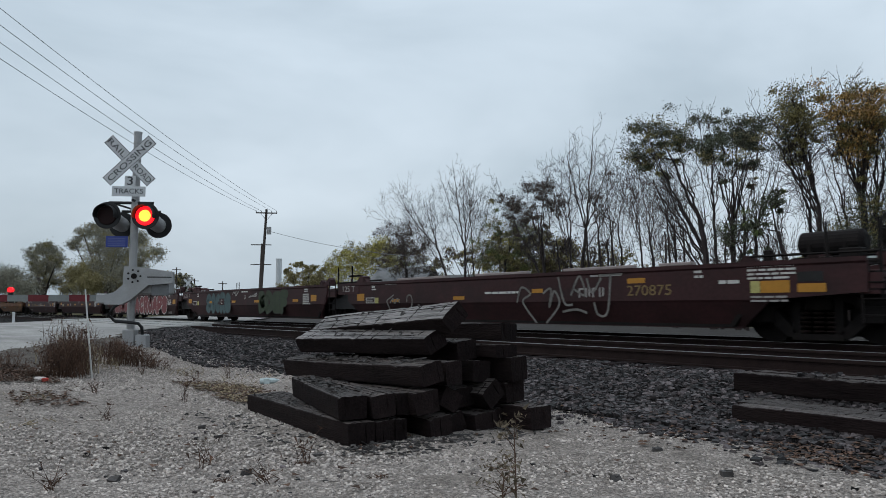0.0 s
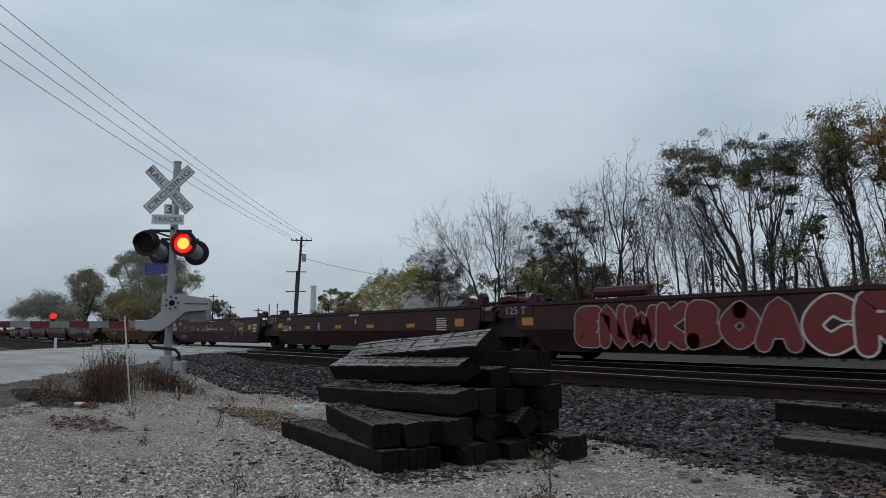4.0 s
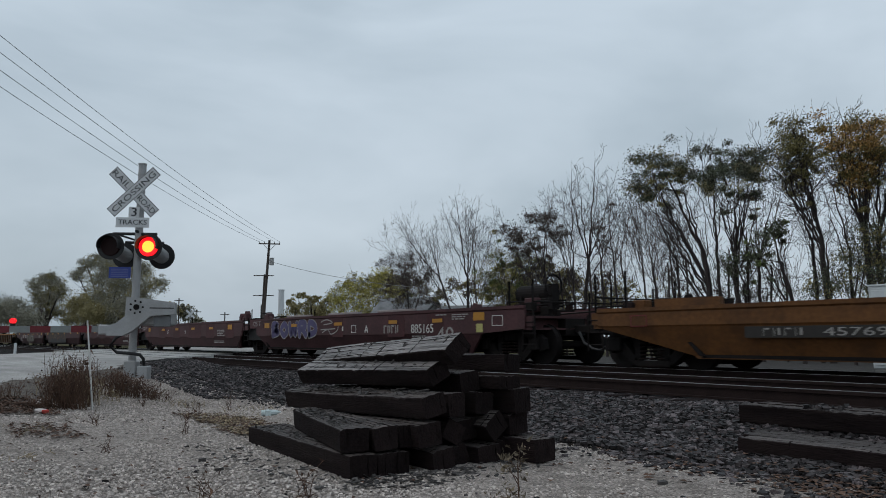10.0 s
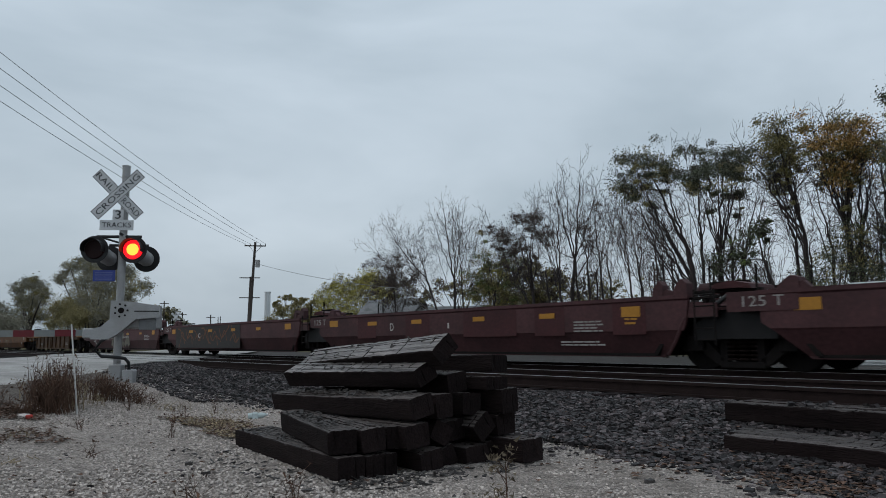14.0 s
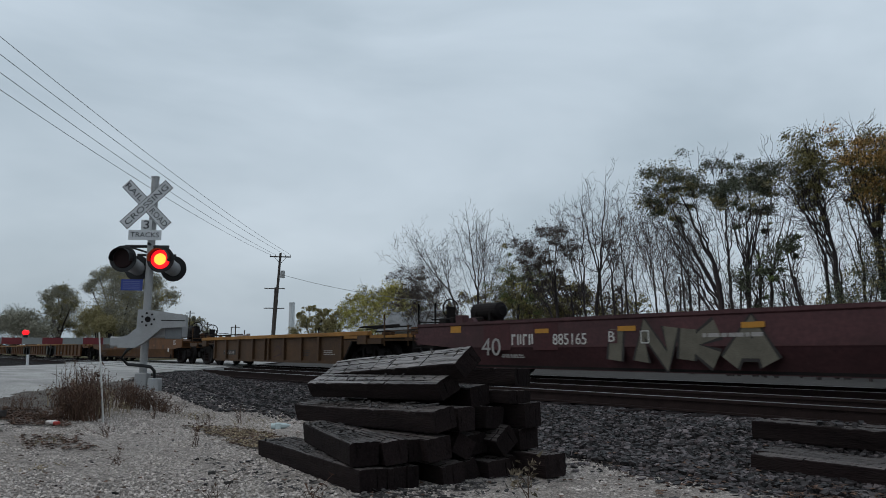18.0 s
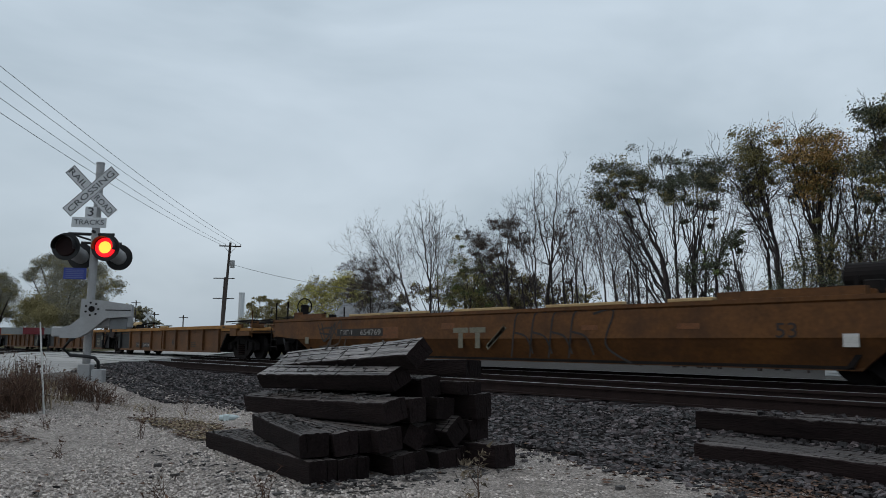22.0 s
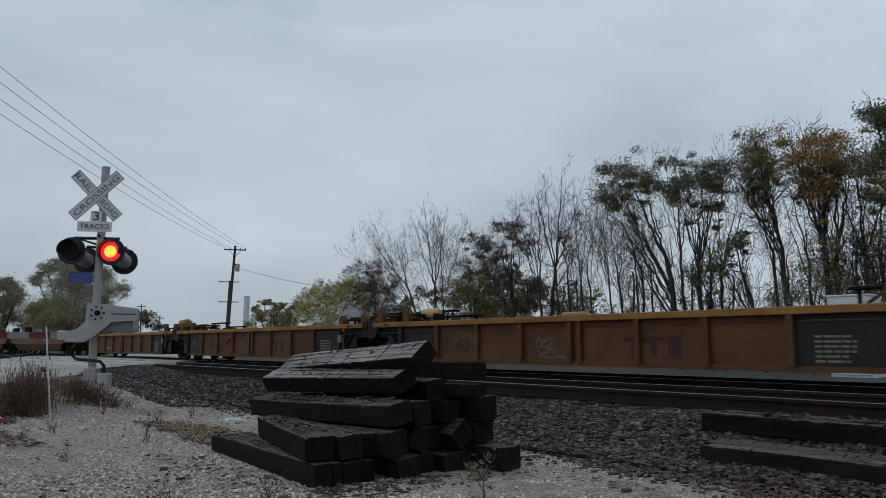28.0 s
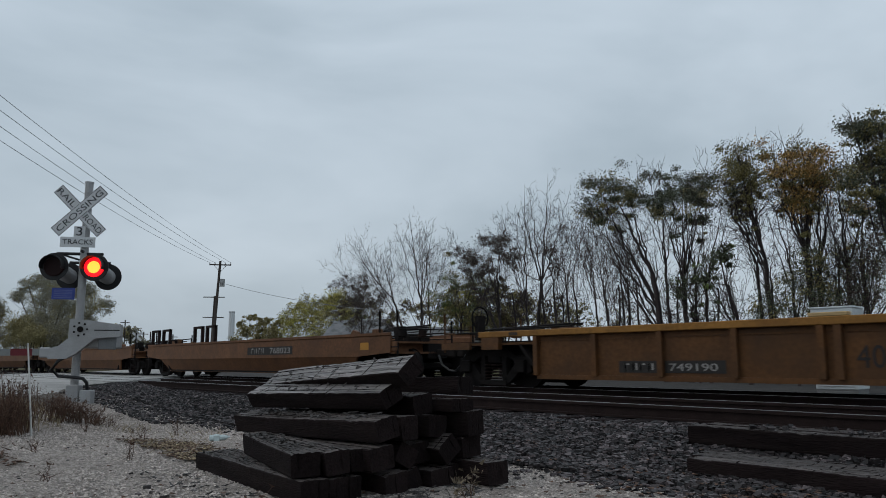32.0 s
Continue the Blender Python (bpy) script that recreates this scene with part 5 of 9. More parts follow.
scrawl(car, [[(-115.5 - mid, 1.45 - WZ), (-115.1 - mid, 1.52 - WZ), (-114.7 - mid, 1.42 - WZ), (-115.3 - mid, 1.36 - WZ)], [(-115.5 - mid, 1.2 - WZ), (-114.5 - mid, 1.22 - WZ)],
             [(-115.4 - mid, 1.1 - WZ), (-115.0 - mid, 1.2 - WZ), (-114.8 - mid, 1.05 - WZ), (-114.4 - mid, 1.15 - WZ), (-114.3 - mid, 1.3 - WZ)]], 0.035, M["white_dull"])
pads(car, mid, [(-111.97, -110.1), (-115.06, -113.1), (-118.2, -116.4)], M["cover_pale"])

car, mid = smooth_wagon("well_unit", "faded oxide-red well unit with darker paint patches", -136.8, -121.5, M["maroon_new"], "joint", "joint", seed=29, group=SETB,
                        patches=patch_rows(0, 0, [(-133.6, -132.5), (-131.2, -130.2), (-128.9, -127.2), (-126.5, -125.5), (-124.1, -123.2)]), shade=M["maroon_patch"])
put = on(car, mid)
joint_fittings(car, -136.8 - mid, M["maroon_new"], 29)
joint_fittings(car, -121.5 - mid, M["maroon_new"], 30, left=False)
for x0, x1 in ((-133.1, -132.6), (-130.85, -130.4), (-128.5, -128.05), (-126.11, -125.65)):
    put("plate", x0, x1, 1.33, 1.43, RF).location.y = -0.008
put("plate", -123.87, -123.4, 1.30, 1.50, RF).location.y = -0.008
put("plate", -135.6, -135.15, 1.30, 1.50, RF)
put("text", -132.1, -131.94, 1.15, 1.36, "E", W)
put("text", -129.4, -129.34, 1.15, 1.3, "I", W)
put("bars", -125.1, -124.15, 1.04, 1.29, 4, WD)
put("bars", -125.4, -124.1, 0.74, 0.83, 2, WD)

car, mid = smooth_wagon("well_unit", "oxide-red well unit with patched paint and yellow reflectors", -152.0, -136.8, M["maroon_new"], "joint", "joint", seed=33, group=SETB,
                        patches=patch_rows(0, 0, [(-149.0, -148.0), (-146.5, -145.4), (-144.0, -142.1), (-141.5, -140.6), (-139.3, -138.5)]), shade=M["maroon_patch"])
put = on(car, mid)
joint_fittings(car, -152.0 - mid, M["maroon_new"], 33)
joint_fittings(car, -136.8 - mid, M["maroon_new"], 34, left=False)
for x0, x1 in ((-148.42, -147.94), (-146.21, -145.75), (-143.62, -143.19), (-141.34, -140.88)):
    put("plate", x0, x1, 1.32, 1.43, RF).location.y = -0.008
put("plate", -139.07, -138.62, 1.29, 1.49, RF).location.y = -0.008
put("plate", -150.7, -150.2, 1.32, 1.51, RF)
put("text", -147.25, -147.08, 1.15, 1.36, "D", W)
put("text", -144.63, -144.57, 1.17, 1.31, "I", W)
put("bars", -140.34, -139.47, 1.02, 1.24, 4, WD)
put("bars", -140.71, -139.41, 0.74, 0.83, 2, WD)
put("bars", -139.0, -138.7, 1.15, 1.27, 2, RF)
air_tank(car, -137.6 - mid, 1.50, y=-0.3, length=0.9, r=0.14, paint=M["maroon"])

car, mid = smooth_wagon("well_unit", "well unit sprayed black with rust-orange swirls", -167.1, -152.0, M["maroon_new"], "joint", "joint", seed=37, group=SETB)
put = on(car, mid)
joint_fittings(car, -167.1 - mid, M["maroon_new"], 37)
joint_fittings(car, -152.0 - mid, M["maroon_new"], 38, left=False)
plate("graffiti_fill", car, -165.3 - mid, -157.8 - mid, 0.36, 1.34, M["black_spray"], "large black sprayed panel", lift=0.002, y=-SIDE)
rr = random.Random(6)
for k in range(7):
    x = -165.0 - mid + k * 1.0
    scrawl(car, [[(x, rr.uniform(0.9, 1.3)), (x + 0.3, rr.uniform(0.5, 1.3)), (x + 0.7, rr.uniform(0.6, 1.0)), (x + 1.1, rr.uniform(0.45, 1.3))],
                 [(x + 0.2, rr.uniform(0.4, 0.8)), (x + 0.6, rr.uniform(0.8, 1.2)), (x + 0.9, rr.uniform(0.4, 0.7))]], 0.05, M["rust_spray"])
put("plate", -165.84, -165.38, 1.28, 1.49, RF).location.y = -0.008
for x0, x1 in ((-163.54, -163.06), (-161.2, -160.75), (-158.7, -158.3), (-156.3, -155.9)):
    put("plate", x0, x1, 1.31, 1.42, RF).location.y = -0.008
put("text", -162.37, -162.16, 1.07, 1.27, "C", W)
put("plate", -153.9, -153.45, 1.3, 1.5, RF)

car, mid = smooth_wagon("well_unit", "oxide-red well unit with white numbers and cream sprayed letters", -184.6, -167.1, M["maroon_new"], "coupler", "joint", seed=41, group=SETB,
                        patches=patch_rows(0, 0, [(-180.6, -179.6), (-178.8, -178.0)]), shade=M["maroon_patch"])
put = on(car, mid)
joint_fittings(car, -167.1 - mid, M["maroon_new"], 42, left=False)
coupler_fittings(car, -184.6 - mid, 1, M["maroon_new"], 41)
put("text", -178.16, -177.15, 1.07, 1.31, "885165", W)
put("mark", -179.57, -178.77, 1.07, 1.32, 4, W)
put("text", -180.68, -179.95, 0.82, 1.24, "40", WD)
bubbles(car, -176.9 - mid, -172.9 - mid, 0.56 - WZ, 1.55 - WZ, "INKA", M["cream_spray"], M["black_spray"], "cream sprayed block letters with dark edges", 0.06, 0.1, fat=0.36, round_=False)
put("plate", -176.6, -176.3, 1.09, 1.36, M["maroon_new"], "letter_patch").location.y = -0.008
put("text", -176.52, -176.36, 1.12, 1.33, "B", W).location.y = -0.012
for x0, x1 in ((-176.28, -175.82), (-173.51, -173.07), (-178.72, -178.28), (-171.1, -170.7)):
    put("plate", x0, x1, 1.33, 1.43, RF).location.y = -0.012
put("frame", -175.7, -175.5, 1.08, 1.33, W).location.y = -0.012
put("plate", -181.97, -181.53, 1.40, 1.58, RF)
put("plate", -169.0, -168.55, 1.3, 1.5, RF)
put("bars", -179.9, -179.0, 0.78, 0.85, 2, WD)
put("bars", -174.3, -173.1, 1.18, 1.25, 1, WD)
put("bars", -170.3, -169.3, 1.04, 1.29, 4, WD)


# ribbed wagons
def ribbed_gear(car, e, s, top, seed):
    """Upright guides, walkway frames, pipes and valves over the jointed end of a ribbed unit; s points inwards."""
    r = random.Random(seed * 7 + s)
    for d, w in ((0.42, 0.13), (1.62, 0.12)):
        h = r.uniform(0.26, 0.42)
        bm = bmesh.new()
        x = e + s * d
        prism(bm, [(x - w, top - 0.02), (x + w, top - 0.02), (x + w, top + h * 0.55), (x + w * 0.3, top + h), (x - w * 0.6, top + h * 0.9), (x - w, top + h * 0.4)], -1.36, -1.20)
        part("corner_guide", bm, M["gold_rib"], car)
        prop = bmesh.new()
        tube(prop, (x, -1.25, top + h * 0.8), (x + s * 0.45, -1.05, top + 0.02), 0.025, n=6)
        part("guide_prop", prop, M["gold_rib"], car)
    for k, (z, y, d0, d1) in enumerate(((0.12, -1.05, 0.5, 1.9), (0.22, -0.55, 0.6, 2.3), (0.30, 0.1, 0.45, 1.8), (0.17, 0.75, 0.7, 2.2))):
        x0, x1 = sorted((e + s * d0, e + s * (d1 + r.uniform(-0.15, 0.25))))
        walk_z = top + z + r.uniform(-0.03, 0.05)
        part("walkway_frame", boxes((x0, x1, y - 0.14, y + 0.14, walk_z, walk_z + 0.05), bevel=0.008), M["steel_dark"], car)
        for x in (x0 + 0.12, x1 - 0.16):
            part("walkway_leg", boxes((x - 0.025, x + 0.025, y - 0.03, y + 0.03, 0.98, walk_z)), M["steel_dark"] if k % 2 else M["gold_rib"], car)
    for k in range(4):
        x, y = e + s * r.uniform(0.5, 1.7), r.uniform(-1.15, -0.2)
        part("pipe_elbow", path_tube_bm([(x - 0.18, y, top - 0.05), (x - 0.12, y, top + 0.14), (x + 0.05, y, top + r.uniform(0.15, 0.30)), (x + 0.20, y, top + 0.08)], 0.026), M["steel_dark"], car)
    x0, x1 = sorted((e + s * 0.62, e + s * 1.35))
    part("valve_box", boxes((x0, x1, -0.95, -0.55, top - 0.1, top + 0.16), bevel=0.03), M["gold_rib"], car)


def path_tube_bm(pts, r):
    bm = bmesh.new()
    path_tube(bm, pts, r, n=6)
    return bm


def ribbed_wagon(name, label, xl, xr, end_l, end_r, body_l, body_r, posts, paint, seed, group="", grey=(False, False), top=1.25):
    """A well wagon with a bright top chord, recessed side sheets and upright ribs."""
    mid = (xl + xr) / 2
    car = wagon(name, label, mid, group)
    a, b, l, r = xl - mid, xr - mid, body_l - mid, body_r - mid
    ca, cb = (a + 0.27 if end_l == "joint" else l - 1.75), (b - 0.27 if end_r == "joint" else r + 1.75)
    for s in (-1, 1):
        y0, y1 = sorted((s * SIDE, s * (SIDE - 0.16)))
        # chord yellow is about 2.5 times the sheet colour below it
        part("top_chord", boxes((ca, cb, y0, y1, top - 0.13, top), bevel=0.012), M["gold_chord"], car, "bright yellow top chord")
        ys0, ys1 = sorted((s * (SIDE - 0.10), s * (SIDE - 0.13)))
        cuts = [l] + [p - mid for p in posts] + [r]
        for k in range(len(cuts) - 1):
            x0, x1 = cuts[k] + 0.002, cuts[k + 1] - 0.002
            m = paint
            if (k == 0 and grey[0]) or (k == len(cuts) - 2 and grey[1]):
                m = M["grey_end"]
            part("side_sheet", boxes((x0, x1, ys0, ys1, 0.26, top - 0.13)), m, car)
        yr0, yr1 = sorted((s * (SIDE - 0.01), s * (SIDE - 0.10)))
        for k, c in enumerate(cuts):
            m = M["grey_end"] if (k in (0,) and grey[0]) or (k == len(cuts) - 1 and grey[1]) else paint
            part("rib", boxes((c - 0.055, c + 0.055, yr0, yr1, 0.30, top - 0.13)), m, car)
        yb0, yb1 = sorted((s * (SIDE - 0.06), s * (SIDE - 0.16)))
        part("bottom_sill", boxes((l, r, yb0, yb1, 0.22, 0.31)), paint, car)
        yt0, yt1 = sorted((s * (SIDE - 0.085), s * (SIDE - 0.10)))
        part("inner_rail", boxes((l, r, yt0, yt1, top - 0.24, top - 0.215)), paint, car)
        for e, sgn, flag in ((l, -1, end_l), (r, 1, end_r)):
            if flag == "coupler":
                x0, x1 = sorted((e + sgn * 1.1, e + sgn * 1.65))
                part("stencil_plate", boxes((x0, x1, min(y0, y1), max(y0, y1) - 0.02, top - 0.40, top - 0.13)), paint, car)
    well_inside(car, l, r, 0.22, top, paint)
    for x0, x1, kind, s in ((a, l, end_l, 1), (r, b, end_r, -1)):
        out = 0.1 if kind == "joint" else 0.9
        d0, d1 = (x0 + out, x1 + 0.1) if s == 1 else (x0 - 0.1, x1 - out)
        deck(car, d0, d1, 1.0, M["joint_black"] if kind == "joint" else paint)
        rods(car, d0, d1, top - 0.08, seed + s, M["gold_rib"], 6)
        if kind == "coupler":
            coupler(car, x0 if s == 1 else x1, -s)
            truck(car, (a + 2.35) if s == 1 else (b - 2.35))
            xe = x0 + s * 0.95 if s == 1 else x1 + s * 0.95
            for y, h in ((-1.35, 1.75), (-0.5, 1.45), (1.3, 1.7)):
                part("rail_post", tubes(((xe, y, 0.8), (xe, y, h), 0.025), n=5), paint, car)
            part("hand_rail", tubes(((xe, -1.35, 1.25), (xe, 1.3, 1.25), 0.02), n=5), paint, car)
            part("end_sill", boxes((min(xe, xe + s * 1.0), max(xe, xe + s * 1.0), -1.46, -1.38, 0.86, 1.02)), paint, car)
            brake_wheel(car, xe + s * 0.35, -0.5, 1.65, (s, 0, 0)) if s == 1 else None
        else:
            ribbed_gear(car, a if s == 1 else b, s, top, seed)
            # added black plate: the shade below the chord, put in as a sheet
            k0, k1 = (a + 0.30, l - 0.06) if s == 1 else (r + 0.06, b - 0.30)
            part("end_skirt", boxes((k0, k1, -SIDE + 0.17, -SIDE + 0.20, 0.86, top - 0.02)), M["joint_black"], car)
            if s == 1:
                truck(car, a)
                bm = bmesh.new()
                prism(bm, [(a - 0.48, top + 0.02), (a - 0.50, top - 0.10), (a - 0.22, top - 0.34), (a + 0.05, top - 0.46), (a + 0.30, top - 0.40), (a + 0.50, top - 0.12), (a + 0.46, top + 0.02), (a + 0.12, top + 0.06), (a - 0.20, top + 0.08)], -1.43, -1.12)
                part("joint_casting", bm, M["joint_rust"], car, "rusty articulation casting")
                part("casting_pin", tubes(((a - 0.18, -1.46, top - 0.06), (a - 0.18, -1.10, top - 0.06), 0.10), n=12), M["joint_black"], car)
            xs = x1 - 0.2 if s == 1 else x0 + 0.2
            for z in (0.45, 0.68, 0.9):
                part("ladder_rung", tubes(((xs - 0.35, -1.43, z), (xs + 0.2, -1.43, z), 0.014), n=4), M["steel_dark"], car)
            # lower added plate, black for the shade beside the truck
            k0, k1 = (l - 0.75, l - 0.06) if s == 1 else (r + 0.06, r + 0.75)
            part("end_skirt", boxes((k0, k1, -SIDE + 0.17, -SIDE + 0.20, 0.30, 0.857)), M["joint_black"], car)
    return car, mid


RS = -SIDE + 0.10


def ribbed_marks(car, mid, rows):
    for kind, x0, x1, z0, z1, *a in rows:
        x0, x1, z0, z1 = x0 - mid, x1 - mid, z0 - WZ, z1 - WZ
        if kind == "text":
            write(a[0], x0, x1, z0, z1, RS - 0.009, a[1], car)
        elif kind == "plate":
            plate(a[1], car, x0, x1, z0, z1, a[0], y=RS)
        elif kind == "mark":
            mark(car, x0, x1, z0, z1, a[0], a[1], y=RS)
        elif kind == "bars":
            bars(car, x0, x1, z0, z1, a[0], a[1], y=RS)


def even(x0, x1, n):
    return [x0 + (x1 - x0) * (k + 1) / (n + 1) for k in range(n)]


car, mid = ribbed_wagon("well_wagon", "dirty yellow ribbed empty well wagon with a dark number panel", -204.55, -184.6, "coupler", "coupler", -200.05, -188.05,
                        [-198.6, -197.13, -195.59, -194.35, -193.95, -192.54, -191.06, -189.68], M["gold_dirty"], 51)
ribbed_marks(car, mid, [("plate", -199.05, -197.6, 0.77, 0.98, M["black_panel"], "number_panel"), ("mark", -198.95, -198.45, 0.80, 0.93, 3, WD),
                        ("text", -198.35, -197.75, 0.80, 0.93, "53195", WD), ("bars", -189.4, -188.6, 0.8, 0.95, 3, WD), ("bars", -191.0, -190.4, 0.75, 0.95, 4, M["black_spray"])])
scrawl(car, [[(-193.6 - mid, 0.9 - WZ), (-193.2 - mid, 1.1 - WZ), (-192.9 - mid, 0.85 - WZ), (-193.3 - mid, 0.75 - WZ), (-193.6 - mid, 0.7 - WZ)]], 0.05, M["maroon_logo"], y=RS)
pads(car, mid, [(-197.4, -196.2)], M["cover_pale"], top=1.25)

# a long smooth ochre wagon
car, mid = smooth_wagon("well_wagon", "long grimy ochre well wagon with tan top pads and black scrawls", -226.55, -204.55, M["gold"], "coupler", "coupler", seed=55, truck_l=2.2, truck_r=1.75, end_pad=2.45)
put = on(car, mid)
coupler_fittings(car, -226.55 - mid, 1, M["gold"], 56, tank=False)
coupler_fittings(car, -204.55 - mid, -1, M["gold"], 57)
put("plate", -221.5, -219.15, 1.10, 1.31, M["black_panel"], "number_panel")
put("mark", -221.35, -220.65, 1.13, 1.28, 4, WD)
put("text", -220.25, -219.25, 1.13, 1.28, "654769", WD).location.y = -0.004
bmx = bmesh.new()
for x0, x1 in ((-216.2, -215.65), (-215.6, -215.05)):
    box(bmx, x0 - mid, x1 - mid, -SIDE - 0.008, -SIDE - 0.004, 1.16 - WZ, 1.28 - WZ)
    box(bmx, x0 - mid + 0.2, x0 - mid + 0.36, -SIDE - 0.0085, -SIDE - 0.004, 0.80 - WZ, 1.155 - WZ)
part("company_mark", bmx, M["stencil_dim"], car, "faded pale company mark")
scrawl(car, [[(-215.0 - mid, 0.8 - WZ), (-214.4 - mid, 1.28 - WZ), (-214.98 - mid, 0.84 - WZ)]], 0.1, M["stencil_dim"])
put("text", -208.19, -207.85, 1.02, 1.26, "53", M["black_spray"])
put("plate", -207.16, -206.93, 0.88, 1.08, W, "notice")
put("plate", -223.38, -223.16, 0.88, 1.08, M["stencil_dim"], "notice")
put("frame", -206.2, -205.8, 1.25, 1.48, W)
put("bars", -206.15, -205.85, 1.29, 1.44, 3, WD)
plate("paint_patch", car, -219.2 - mid, -218.45 - mid, 1.04 - WZ, 1.34 - WZ, M["rust_spray"], "dull orange repainted patch", lift=0.001)
plate("paint_patch", car, -216.65 - mid, -216.15 - mid, 1.26 - WZ, 1.40 - WZ, M["rust_spray"], "dull orange repainted patch", lift=0.001)
scrawl(car, [[(-222.4 - mid, 1.5 - WZ), (-222.1 - mid, 1.0 - WZ), (-221.6 - mid, 1.5 - WZ), (-221.9 - mid, 0.7 - WZ), (-221.2 - mid, 0.75 - WZ), (-221.0 - mid, 1.05 - WZ)],
             [(-222.2 - mid, 0.65 - WZ), (-221.7 - mid, 1.2 - WZ), (-221.3 - mid, 1.55 - WZ), (-221.4 - mid, 0.9 - WZ), (-222.3 - mid, 0.8 - WZ)],
             [(-222.5 - mid, 1.3 - WZ), (-221.9 - mid, 1.35 - WZ), (-221.5 - mid, 1.1 - WZ)]], 0.06, M["smudge"], "faded black sprayed tangle", lift=0.006)
for x0, x1 in ((-210.0, -209.55), (-212.2, -211.8)):
    put("plate", x0, x1, 1.18, 1.28, M["rust_spray"])
rr = random.Random(9)
scrawl(car, [[(-214.2 - mid + 0.55 * k, 0.62 - WZ), (-214.05 - mid + 0.55 * k, 1.5 - WZ), (-213.7 - mid + 0.55 * k, 1.58 - WZ)] for k in range(4)]
       + [[(-214.1 - mid + 0.55 * k, 1.15 - WZ), (-213.75 - mid + 0.55 * k, 1.05 - WZ), (-213.55 - mid + 0.55 * k, 0.7 - WZ)] for k in range(4)]
       + [[(-211.9 - mid, 1.5 - WZ), (-211.4 - mid, 1.55 - WZ), (-211.6 - mid, 0.9 - WZ), (-211.0 - mid, 0.55 - WZ)]], 0.045, M["black_spray"], "black sprayed angular letters")
scrawl(car, [[(-222.6 - mid, 1.45 - WZ), (-222.2 - mid, 0.95 - WZ), (-221.8 - mid, 1.4 - WZ), (-222.0 - mid, 0.8 - WZ), (-222.5 - mid, 0.8 - WZ)],
             [(-222.5 - mid, 1.2 - WZ), (-221.9 - mid, 1.15 - WZ)]], 0.05, M["black_spray"])
pads(car, mid, [(-220.9, -219.3), (-219.1, -217.3), (-216.2, -214.3), (-213.2, -211.2), (-210.2, -209.3)], M["cover_tan"])
part("end_cap", boxes((-209.2 - mid, -206.8 - mid, -SIDE - 0.01, -SIDE + 0.14, 1.372, 1.50)), M["gold"], car)
part("end_cap", boxes((-224.0 - mid, -222.4 - mid, -SIDE - 0.01, -SIDE + 0.14, 1.372, 1.50)), M["gold"], car)

# five ribbed units
SETC = "five joined yellow ribbed well units"
J = [-226.55, -243.85, -259.0, -274.2, -289.4, -307.1]
logo = M["maroon_logo"]
